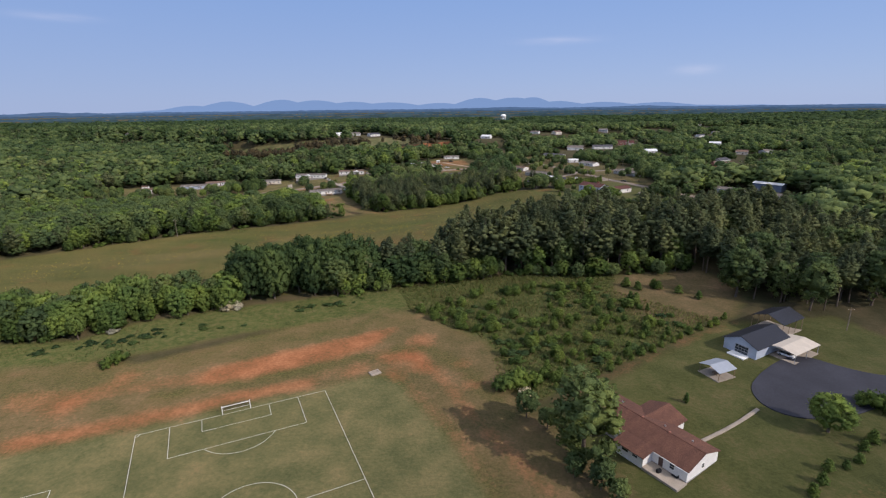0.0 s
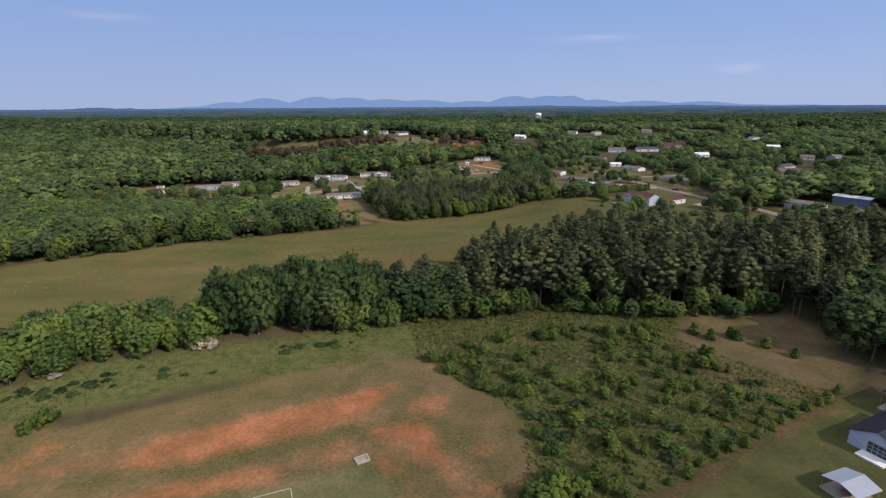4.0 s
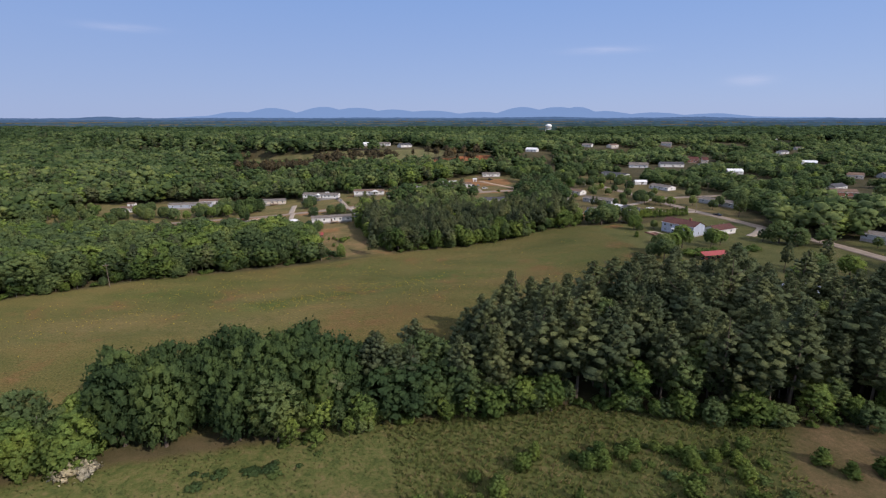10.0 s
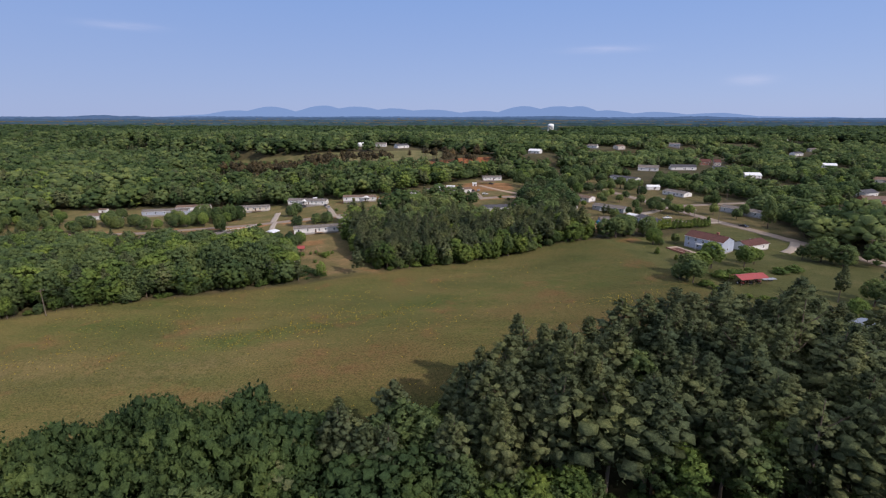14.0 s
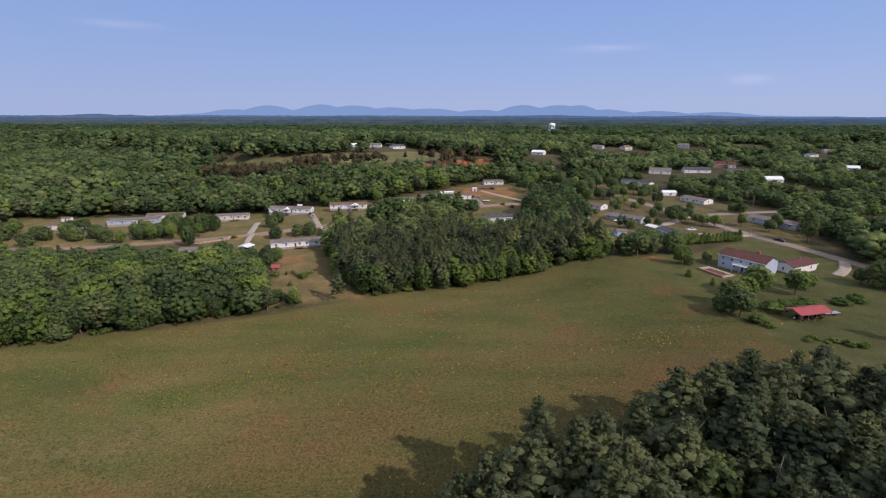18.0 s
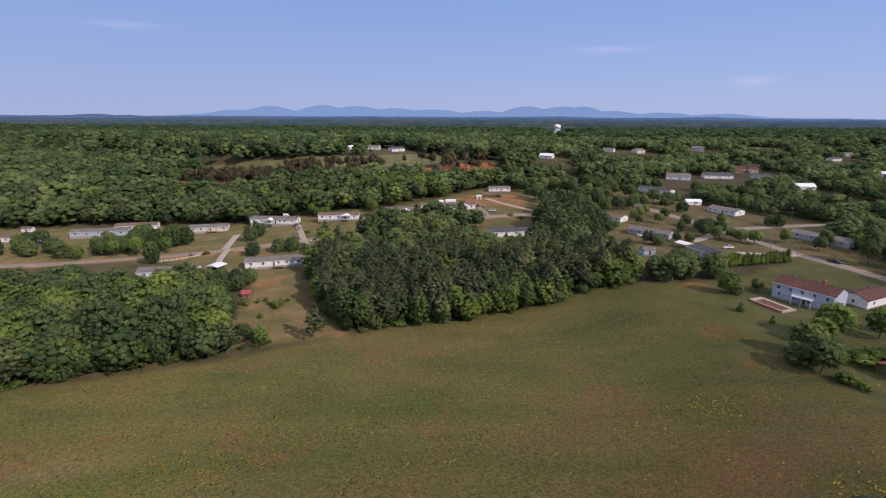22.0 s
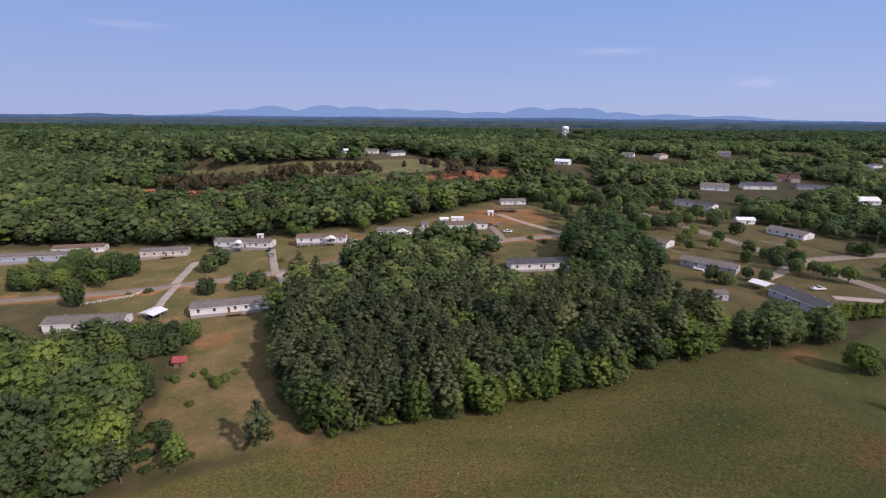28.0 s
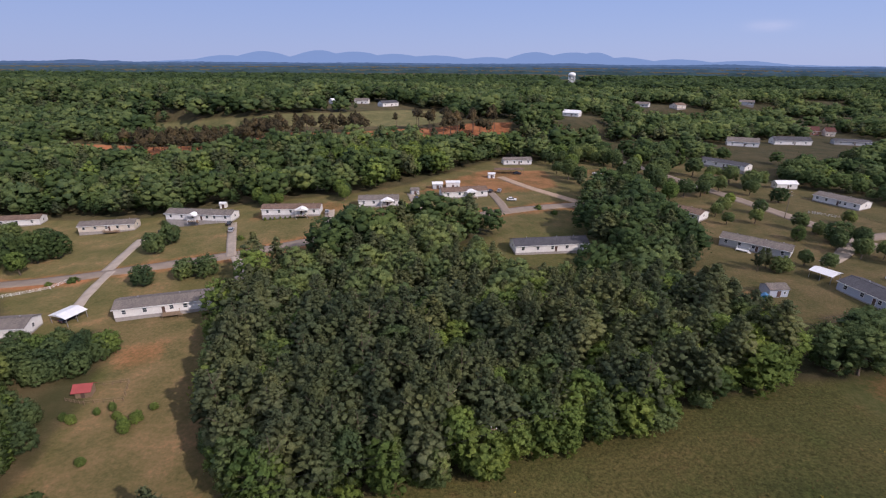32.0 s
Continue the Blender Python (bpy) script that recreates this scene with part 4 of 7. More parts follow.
# the belt of trees across the flight
BELT = [(-30, 198), (-3, 208), (44, 212), (88, 200), (128, 199), (160, 215), (190, 215), (185, 245), (125, 246), (92, 262), (60, 252), (20, 238), (-22, 222), (-34, 210)]
OAKS = [(-66, 195), (-50, 197), (-28, 200), (-18, 206), (-16, 222), (-46, 219), (-70, 207)]
HEDGE = [(-150, 160), (-112, 163), (-100, 176), (-66, 188), (-68, 203), (-92, 200), (-135, 188), (-160, 186)]
WOOD_W = [(-330, 205), (-180, 289), (-126, 322), (-90, 337), (-58, 351), (-69, 373), (-77, 388), (-84, 392), (-88, 398), (-92, 404), (-102, 394), (-128, 396), (-150, 406), (-240, 418), (-340, 416)]

PINES_E = [(112, 204), (112, 150), (150, 146), (237, 166), (237, 217), (160, 217)]

near = []
for spot in scatter(WOOD_B, 4.3, 1):
    edge = spot[1] < 376 + 0.2 * (spot[0] + 20) + 22 or spot[0] < -25
    near.append((spot, "B", edge))
inner = []
for (x, y), _, edge in near:
    q = rng.uniform()
    if tree_count.get("young_pine", 0) < 215 and (y < 425 or x < -25) and q < (0.58 if edge else 0.7):
        plant("young_pine", x, y, rng.uniform(13, 19), rng.uniform(1.1, 1.45))
    elif y < 425 and q < 0.9:
        plant("tall" if q < 0.76 else "green_tall", x, y, rng.uniform(11, 16), rng.uniform(1.0, 1.3))
    elif y < 425:
        plant("light_oak", x, y, rng.uniform(8, 12))
    else:
        inner.append((x, y))
woodland(inner, "fine", label="inner part of a dark pine wood", mixes=((0.6, "pine", 2), (0.2, "tall", 0), (0.2, "oak", 0)), height=(10, 14), seed=11)

for x, y in scatter(BELT, 5.6, 2):
    q = rng.uniform()
    if x < 20:
        kind, h = ("pine", rng.uniform(16, 21.5)) if q < 0.42 else ("tall", rng.uniform(14, 20)) if q < 0.6 else ("dark_dome", rng.uniform(11, 15)) if q < 0.75 else ("green_dome", rng.uniform(6, 10))
    else:
        kind, h = ("pine", rng.uniform(20, 29)) if q < 0.62 and tree_count.get("pine", 0) < 240 else ("tall", rng.uniform(11, 20)) if q < 0.85 else ("green_tall", rng.uniform(9, 16))
    plant(kind, x, y, h, rng.uniform(0.95, 1.45))
for x, y in scatter([(126, 168), (140, 158), (150, 150), (235, 168), (235, 215), (160, 215), (128, 199), (134, 180)], 6.0, 8):
    q = rng.uniform()
    if y < 190 or q < 0.5:
        plant("pine" if q < 0.72 else "tall", x, y, rng.uniform(17, 24), rng.uniform(1.0, 1.4))
# leafy edges of the woods, down to the grass
for line, step, out in (([(-48, 436), (-44, 420), (-36, 397), (-27, 378), (-19, 365), (22, 375), (61, 386), (93, 397), (99, 412)], 2.9, 0.0), ([(-28, 197), (-3, 207), (44, 211), (88, 199), (126, 198)], 2.9, 0.0), ([(-190, 284), (-180, 288), (-126, 320), (-90, 336), (-57, 350), (-69, 372), (-78, 388)], 3.2, 0.0)):
    for (ax, ay), (bx, by) in zip(line, line[1:]):
        n = max(1, int(math.hypot(bx - ax, by - ay) / step))
        for k in range(n):
            f = (k + rng.uniform(0, 1)) / n
            kind = ("thicket", "green_tall", "bush", "tall", "dome")[int(rng.integers(5))]
            plant(kind, ax + (bx - ax) * f + rng.normal(), ay + (by - ay) * f + rng.normal(), rng.uniform(2.0, 4) if kind == "bush" else rng.uniform(4, 7) if kind == "dome" else rng.uniform(4, 12), rng.uniform(1.0, 1.4))
for x, y in scatter(OAKS, 6.6, 3):
    plant("dark_dome", x, y, rng.uniform(18.5, 22.5), rng.uniform(0.62, 0.78), "big dark green oak standing in a dense clump")
for x, y in scatter(HEDGE, 4.9, 4):
    q = rng.uniform()
    kind = "bush" if q < 0.2 else "thicket" if q < 0.45 else "green_dome" if q < 0.72 else "light_oak" if q < 0.86 else "dome"
    plant(kind, x, y, rng.uniform(3, 5) if q < 0.2 else rng.uniform(9, 14) * (0.75 if kind == "thicket" else 1), rng.uniform(0.85, 1.1))
for line in ([(-128, 152), (-108, 160), (-92, 166), (-78, 172), (-61, 173)], [(-55, 181), (-31, 188), (-12, 193)], [(-118, 156), (-96, 161), (-80, 167)]):
    for (ax, ay), (bx, by) in zip(line, line[1:]):
        for k in range(int(math.hypot(bx - ax, by - ay) / 3.2)):
            f = rng.uniform()
            plant("bramble", ax + (bx - ax) * f + rng.normal() * 2.4, ay + (by - ay) * f + rng.normal() * 2.4, rng.uniform(0.6, 1.4), rng.uniform(1.8, 2.8))
west_near, west_far = [], []
for x, y in scatter(WOOD_W, 6.0, 5):
    q = rng.uniform()
    edge = x > -125 or near_line([(-330, 205), (-180, 289), (-126, 322), (-90, 337), (-58, 351), (-69, 373), (-80, 392)], np.array(x), np.array(y)) < 26
    if edge and x > -190 and tree_count.get("oak", 0) < 240:
        kind = "oak" if q < 0.45 else "tall" if q < 0.62 else "light_oak" if q < 0.85 else "pine" if tree_count.get("pine", 0) < 285 else "green_tall"
        plant(kind, x, y, rng.uniform(11.5, 18.5) * (0.78 if y > 378 else 1), rng.uniform(1.0, 1.25))
    else:
        west_far.append((x, y))
woodland(west_far, "fine", label="dense green broadleaf wood beside a meadow", mixes=((0.5, "oak", 0), (0.22, "tall", 1), (0.1, "oak", 1), (0.18, "pine", 2)), height=(9, 14), seed=12)

# woods beyond the streets, out to the horizon
CLEAR = [(FAR_FIELD, 0), (FAR_RED, 0)]
WOOD_C = [(70, 462), (95, 442), (102, 480), (102, 530), (88, 535), (74, 500)]
SPOTS = [(334, 1600, 95), (250, 650, 26), (285, 664, 28), (330, 690, 26), (350, 720, 26), (172, 588, 20), (186, 584, 18), (240, 680, 22), (290, 700, 24), (345, 750, 24), (62, 616, 16), (-40, 960, 40), (20, 980, 30), (-260, 1150, 40), (420, 860, 40), (180, 760, 18), (120, 900, 24), (520, 1000, 40), (640, 1300, 50), (330, 1250, 30), (-420, 1250, 40), (-100, 1350, 60), (820, 1100, 50), (-600, 900, 20), (240, 1050, 25), (225, 650, 24), (262, 660, 22), (310, 680, 22), (205, 610, 18)]


FAR_STRIP = [(-310, 640), (-195, 628), (-133, 618), (-60, 640), (75, 660), (75, 745), (22, 750), (-96, 730), (-152, 740), (-215, 765), (-300, 770)]
FAR_HOUSES = []
for hx, hy in ((-525, 1017), (-480, 1107), (-456, 1021), (-260, 1128), (-234, 1133), (-102, 850), (-78, 852), (-43, 826), (-167, 1465), (-92, 1479), (96, 832), (128, 769), (237, 890), (353, 519), (418, 585), (455, 586), (874, 1514), (-1022, 1898), (-962, 1921), (-149, 1389), (279, 881), (383, 937), (330, 486), (470, 720), (500, 830), (560, 900), (590, 720), (640, 980), (380, 1090), (240, 1180), (480, 1180), (700, 1150), (300, 1380), (90, 1250), (-420, 1420), (320, 620)):
    FAR_HOUSES.append((hx, hy))
    SPOTS.append((hx * 0.95, hy * 0.95, 20))
    SPOTS.append((hx, hy - 6, 10 + 0.009 * hy if hy < 700 else 15 + 0.014 * hy))


HOMES_W = [(-165, 385), (-56, 370), (-50, 425), (-100, 425), (-130, 450), (-300, 445), (-300, 415), (-165, 405)]
FORELAND = [(-170, 60), (150, 60), (114, 150), (112, 212), (60, 256), (-20, 232), (-80, 212), (-130, 178), (-170, 176)]
HOMES_E = [(84, 392), (150, 392), (215, 398), (206, 446), (84, 446)]


def kept(p):
    ok = np.ones(len(p), bool)
    for poly in OPEN:
        ok &= ~inside(poly, p[:, 0], p[:, 1])
    for poly in (WOOD_B, WOOD_W, BELT, HEDGE, OAKS, FAR_STRIP, PINES_E, WOOD_C, HOMES_W, HOMES_E, FORELAND):
        ok &= ~inside(poly, p[:, 0], p[:, 1])
    for x, y, rad in SPOTS:
        ok &= np.hypot((p[:, 0] - x) * 0.8, p[:, 1] - y) > rad
    for line in (STREET, ROAD_E):
        ok &= near_line(line, p[:, 0], p[:, 1]) > 7
    ok &= np.abs(p[:, 0] - 10) < 0.97 * p[:, 1] + 60
    return p[ok]


woodland(scatter(WOOD_C, 5.2, 9), "fine", label="dark pine wood behind a mobile home", mixes=((0.65, "pine", 2), (0.2, "oak", 3), (0.15, "tall", 0)), height=(13, 18), wide=1.3, seed=22)
PATCH = lambda x, y, s: np.sin(x / s) * np.cos(y / s * 1.3) + np.sin((x + y) / s * 0.7)
NEAR_WOODS = [(-700, 150), (700, 150), (700, 660), (-700, 660)]
TOWN_MIX = ((0.3, "oak", 0), (0.1, "tall", 1), (0.2, "pine", 2), (0.4, "oak", 3))
p = kept(scatter(NEAR_WOODS, 8.0, 21))
town = (p[:, 0] > 85) & (p[:, 1] > 400)
far_side = np.abs(p[:, 0] + 20) > 220
close = p[:, 1] < 470
woodland(p[~town & ~far_side & close], "fine", label="woodland beside the fields", height=(9, 19), wide=1.25, seed=23)
woodland(p[~town & ~far_side & ~close], "mid", label="woodland round the houses and fields", height=(9, 19), wide=1.25, seed=13)
woodland(p[~town & far_side], "far", label="woodland at the sides of the fields", height=(9, 19), wide=1.25, seed=21)
p = p[town]
woodland(p[(PATCH(p[:, 0], p[:, 1], 21.0) > -0.75)], "mid", label="yard trees and copses round houses", mixes=TOWN_MIX, height=(6, 13), wide=1.3, seed=16)
# these far woods take darker leaf colours in place of distance haze
p = kept(scatter([(-1150, 660), (1150, 660), (1150, 1150), (-1150, 1150)], 10, 22))
town = (p[:, 0] > 110) & (p[:, 0] < 900)
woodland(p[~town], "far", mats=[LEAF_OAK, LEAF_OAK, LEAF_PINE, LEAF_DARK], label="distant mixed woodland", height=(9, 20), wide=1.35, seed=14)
p = p[town]
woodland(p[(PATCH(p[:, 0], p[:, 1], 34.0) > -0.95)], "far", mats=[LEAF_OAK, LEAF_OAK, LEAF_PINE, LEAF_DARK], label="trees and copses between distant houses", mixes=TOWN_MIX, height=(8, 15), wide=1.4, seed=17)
p = kept(scatter([(-1850, 1150), (1850, 1150), (1850, 1800), (-1850, 1800)], 15, 23))
low = (np.abs(p[:, 0] - 0.2 * p[:, 1]) < 36) & (p[:, 1] > 1250)
# mostly dark leaves here: the veil of distance is painted into the colour
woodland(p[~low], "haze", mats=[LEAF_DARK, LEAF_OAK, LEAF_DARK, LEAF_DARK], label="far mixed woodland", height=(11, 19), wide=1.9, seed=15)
woodland(p[low], "haze", label="low far woodland before a water tower", height=(2, 4), wide=4.0, seed=20)
# ---- houses ----
def box(bm, x0, y0, z0, x1, y1, z1):
    v = [bm.verts.new(p) for p in ((x0, y0, z0), (x1, y0, z0), (x1, y1, z0), (x0, y1, z0), (x0, y0, z1), (x1, y0, z1), (x1, y1, z1), (x0, y1, z1))]
    for f in ((3, 2, 1, 0), (4, 5, 6, 7), (0, 1, 5, 4), (1, 2, 6, 5), (2, 3, 7, 6), (3, 0, 4, 7)):
        bm.faces.new([v[i] for i in f])
    return v


def prism(bm, outline, y0, y1):
    """A solid from an outline in x and z, drawn out along y."""
    a, b = [bm.verts.new((x, y0, z)) for x, z in outline], [bm.verts.new((x, y1, z)) for x, z in outline]
    bm.faces.new(a)
    bm.faces.new(b[::-1])
    for i in range(len(outline)):
        j = (i + 1) % len(outline)
        bm.faces.new((a[j], a[i], b[i], b[j]))


def part(name, bm, material, parent, label="", bevel=0.0):
    bmesh.ops.recalc_face_normals(bm, faces=bm.faces)
    if bevel:
        bmesh.ops.bevel(bm, geom=list(bm.edges), offset=bevel, segments=2, affect="EDGES")
    me = bpy.data.meshes.new(name)
    bm.to_mesh(me)
    bm.free()
    me.materials.append(material)
    ob = new(name, me)
    ob.parent = parent
    if label:
        ob["label"] = label
    return ob


def boxes(name, rows, material, parent, label="", bevel=0.0):
    bm = bmesh.new()
    for row in rows:
        box(bm, *row)
    return part(name, bm, material, parent, label, bevel)


def window(parent, x, z, w, h, y=0.0, axis=0, side=-1):
    """A window set on a wall: frame, glass pane and a middle bar. axis 0: on a long wall; 1: on a gable."""
    f = 0.08
    rows = [(-w / 2 - f, -0.05, -f, w / 2 + f, 0.04, 0), (-w / 2 - f, -0.05, h, w / 2 + f, 0.04, h + f), (-w / 2 - f, -0.05, 0, -w / 2, 0.04, h), (w / 2, -0.05, 0, w / 2 + f, 0.04, h), (-w / 2, -0.03, h / 2 - 0.03, w / 2, 0.02, h / 2 + 0.03)]
    ob = boxes("window", rows, WHITE, parent)
    pane = boxes("pane", [(-w / 2, -0.012, 0, w / 2, 0.01, h)], GLASS, ob, "dark glass pane")
    turn = (0 if side < 0 else 180) if axis == 0 else (90 if side > 0 else -90)
    ob.matrix_local = pose(x, y, z, 0, 0, turn)
    return ob


def house(p0, p1, depth, wall, roof, label, high=2.6, rise=1.3, plinth=0.5, name="mobile_home", skirt=SKIRT, windows=3, door=0.55, over=0.35, gable_windows=1, ridge="along"):
    """A house whose front runs from p0 to p1 on the plan; it reaches depth metres behind that line."""
    a, b = Vector((*p0, 0)), Vector((*p1, 0))
    way, length = (b - a).normalized(), (b - a).length
    mid = (a + b) / 2 + Vector((-way.y, way.x, 0)) * depth / 2
    zs = [ground_z(*(mid + way * sx * length / 2 + Vector((-way.y, way.x, 0)) * sy * depth / 2).to_2d()) for sx in (-1, 1) for sy in (-1, 1)]
    z0 = max(zs) - 0.1
    root = new(name)
    root.matrix_world = Matrix.Translation((mid.x, mid.y, z0)) @ Matrix.Rotation(math.atan2(way.y, way.x), 4, "Z")
    tagged(root, label, "house", "houses of the settlement")
    L, D, drop = length / 2, depth / 2, z0 - min(zs) + 0.4
    boxes("plinth", [(-L + 0.06, -D + 0.06, -drop, L - 0.06, D - 0.06, plinth)], skirt, root, "skirting below the walls")
    top = plinth + high
    bm = bmesh.new()
    prism(bm, [(-D, plinth), (D, plinth), (D, top), (0, top + rise), (-D, top)], -L, L)
    bmesh.ops.rotate(bm, verts=bm.verts, cent=(0, 0, 0), matrix=Matrix.Rotation(radians(90), 3, "Z"))
    part("wall", bm, wall, root)
    t, ex, s = 0.14, L + over, (D + over) / D
    bm = bmesh.new()
    eave = top - rise * (s - 1)
    prism(bm, [(-D * s, eave + 0.02), (0, top + rise + 0.02), (D * s, eave + 0.02), (D * s, eave + 0.02 + t), (0, top + rise + 0.02 + t), (-D * s, eave + 0.02 + t)], -ex, ex)
    bmesh.ops.rotate(bm, verts=bm.verts, cent=(0, 0, 0), matrix=Matrix.Rotation(radians(90), 3, "Z"))
    rf = part("roof", bm, roof, root)
    boxes("ridge_cap", [(-ex, -0.16, top + rise + t - 0.02, ex, 0.16, top + rise + t + 0.05)], roof, rf)
    for vx in (-0.3, 0.12, 0.36):
        boxes("roof_vent", [(vx * L * 2 - 0.15, D * 0.35 - 0.15, top + rise * 0.5, vx * L * 2 + 0.15, D * 0.35 + 0.15, top + rise * 0.75 + 0.35)], STEEL, rf, "small grey roof vent", 0.03)
    boxes("gutter", [(-ex, -D * s - 0.1, eave - 0.02, ex, -D * s, eave + 0.14)], WHITE, root)
    dx = (door - 0.5) * length
    for k in range(windows):
        wx = -L + length * (k + 0.5) / windows
        if abs(wx - dx) < 1.1:
            wx += 1.7
        if wx < L - 0.7:
            window(root, wx, plinth + 0.95, 1.0, 1.2, -D, 0, -1)
    for k in range(windows - 1):
        window(root, -L + length * (k + 0.7) / windows, plinth + 0.95, 1.0, 1.2, D, 0, 1)
    for side in (-1, 1):
        for k in range(gable_windows):
            window(root, side * L, plinth + 0.95, 0.9, 1.1, 0 if gable_windows == 1 else (k - 0.5) * D, 1, side)
    if door:
        d = boxes("door", [(dx - 0.46, -D - 0.05, plinth, dx + 0.46, -D + 0.03, plinth + 2.03)], DOOR, root, "dark front door", 0.01)
        boxes("handle", [(dx + 0.34, -D - 0.1, plinth + 0.98, dx + 0.4, -D - 0.05, plinth + 1.06)], STEEL, d)
        boxes("door_frame", [(dx - 0.56, -D - 0.06, plinth, dx - 0.46, -D + 0.02, plinth + 2.12), (dx + 0.46, -D - 0.06, plinth, dx + 0.56, -D + 0.02, plinth + 2.12), (dx - 0.46, -D - 0.06, plinth + 2.03, dx + 0.46, -D + 0.02, plinth + 2.12)], WHITE, root)
    root["half"] = (L, D, plinth, top)
    return root


def deck(root, x, w, d, roofed=False, mat=WOOD, side=-1, rails=True):
    """A small porch against the front wall, with posts, rails and steps."""
    L, D, plinth, top = root["half"]
    y0, y1 = -D - d, -D
    z = plinth - 0.02
    dk = boxes("deck", [(x - w / 2, y0, z - 0.15, x + w / 2, y1, z)], mat, root, "wooden deck")
    posts = [(x - w / 2 + 0.06, y0 + 0.06), (x + w / 2 - 0.06, y0 + 0.06), (x - w / 2 + 0.06, y1 - 0.1), (x + w / 2 - 0.06, y1 - 0.1)]
    for px, py in posts:
        boxes("post", [(px - 0.05, py - 0.05, -0.9, px + 0.05, py + 0.05, (top - 0.1) if roofed else z + 0.95)], WHITE if roofed else mat, dk)
    if rails:
        for h in (0.45, 0.9):
            boxes("rail", [(x - w / 2, y0 + 0.03, z + h - 0.04, x + w / 2, y0 + 0.09, z + h)], WHITE if roofed else mat, dk)
            boxes("rail", [(x - w / 2 + 0.03, y0 + 0.09, z + h - 0.04, x - w / 2 + 0.09, y1, z + h)], WHITE if roofed else mat, dk)
        n = max(4, int(w / 0.3))
        boxes("baluster", [(x - w / 2 + w * (i + 0.5) / n - 0.02, y0 + 0.04, z, x - w / 2 + w * (i + 0.5) / n + 0.02, y0 + 0.08, z + 0.88) for i in range(n)], WHITE if roofed else mat, dk)
    for s in range(3):
        boxes("step", [(x + w / 2, y0 + 0.3 + 0, z - 0.18 * (s + 1) - 0.05, x + w / 2 + 0.3 * (s + 1), y0 + 1.4, z - 0.18 * (s + 1))], mat, dk)
    if roofed:
        bm = bmesh.new()
        prism(bm, [(x - w / 2 - 0.2, top - 0.1), (x + w / 2 + 0.2, top - 0.1), (x, top + 0.9)], y0 - 0.2, -D + 0.4)
        part("porch_gable", bm, WHITE, root, "white gable over the porch")
        bm = bmesh.new()
        prism(bm, [(x - w / 2 - 0.35, top - 0.12), (x, top + 0.95), (x + w / 2 + 0.35, top - 0.12), (x + w / 2 + 0.35, top), (x, top + 1.08), (x - w / 2 - 0.35, top)], y0 - 0.3, -D + 1.2)
        part("porch_roof", bm, root.children[2].data.materials[0], root)
    return dk


lh = house((-80, 428), (-54, 436), 8.2, SIDING, SHINGLE_GREY, "long white mobile home with a grey shingle roof", windows=5, door=0.48, rise=1.2)
deck(lh, 1.5, 4.5, 2.4)
house((-124, 415), (-99, 419), 8, SIDING, SHINGLE_GREY, "white mobile home half hidden by trees", windows=4, door=0.7)
ha = house((-146, 506), (-124, 511), 7.6, SIDING_CREAM, SHINGLE_GREY, "cream mobile home with dark shutters", windows=5, rise=1.2)
deck(ha, 2, 6.0, 2.2)
hb = house((-109, 511), (-79, 509), 8, SIDING, SHINGLE_GREY, "wide white mobile home with a grey roof", windows=6, rise=1.3)
deck(hb, -2, 4.0, 2.2, True)
hc = house((-65, 509), (-40, 511), 8, SIDING, SHINGLE_BROWN, "white mobile home with a gabled front porch", windows=5, rise=1.2, door=0.68)
deck(hc, 5, 5.0, 2.4, True)
hd = house((-24, 519), (-6, 521), 8, SIDING, SHINGLE_GREY, "small white mobile home with a white porch", windows=4, door=0.72)
deck(hd, 4, 5.4, 2.6, True)
he = house((14, 532), (36, 537), 8, SIDING, SHINGLE_BROWN, "white mobile home with a brown roof", windows=4, door=0.6)
deck(he, 3, 5.0, 2.4, True, WOOD)
house((41, 467), (68, 471), 8.2, SIDING, SHINGLE_DARK, "white mobile home with a charcoal roof behind pines", windows=5, rise=1.4)
house((52, 616), (70, 618), 7, SIDING, SHINGLE_GREY, "white mobile home on a grassy rise", windows=4)
house((114, 520), (125, 507), 9, SIDING, SHINGLE_BROWN, "white house with a brown hipped roof", name="house", windows=3)
r3 = house((120, 480), (137, 465), 8, SIDING_GREY, SHINGLE_GREY, "long grey house with a white gable end", name="house", windows=5)
deck(r3, -3, 4, 2.2, False, WHITE)
house((136, 441), (140.5, 421), 9.5, SIDING_BLUE, SHINGLE_DARK, "pale blue house with a charcoal roof", name="house", windows=4)
house((196, 540), (205, 522), 10, SIDING, SHINGLE_GREY, "white mobile home with a grey roof on a lawn", windows=5)
house((178, 620), (194, 597), 9, SIDING, SHINGLE_DARK, "long low white house beneath trees", name="house", windows=4)
house((192, 562), (203, 562), 5, SIDING, SHEET_WHITE, "small white shed-like house", name="house", windows=1)
house((206, 470), (219, 445), 8, SIDING_GREY, SHINGLE_GREY, "grey mobile home across the road", windows=4)
house((232, 690), (252, 682), 10, SIDING, SHINGLE_GREY, "white gabled house in a far clearing", name="house", high=3.2, rise=2.8)
house((273, 697), (300, 694), 10, SIDING, SHINGLE_DARK, "grey-roofed house in a far clearing", name="house", high=3, rise=2.6)
house((335, 756), (347, 753), 9, BRICK, SHINGLE_RED, "red brick house with a steep gabled roof", name="house", high=3.4, rise=3.6)
house((349, 748), (356, 746), 10, SIDING_CREAM, SHINGLE_RED, "cream house with a tall dark red gable", name="house", high=3.6, rise=3.4)
house((322, 700), (345, 692), 10, SIDING_GREY, SHINGLE_DARK, "low grey house in a far clearing", name="house")
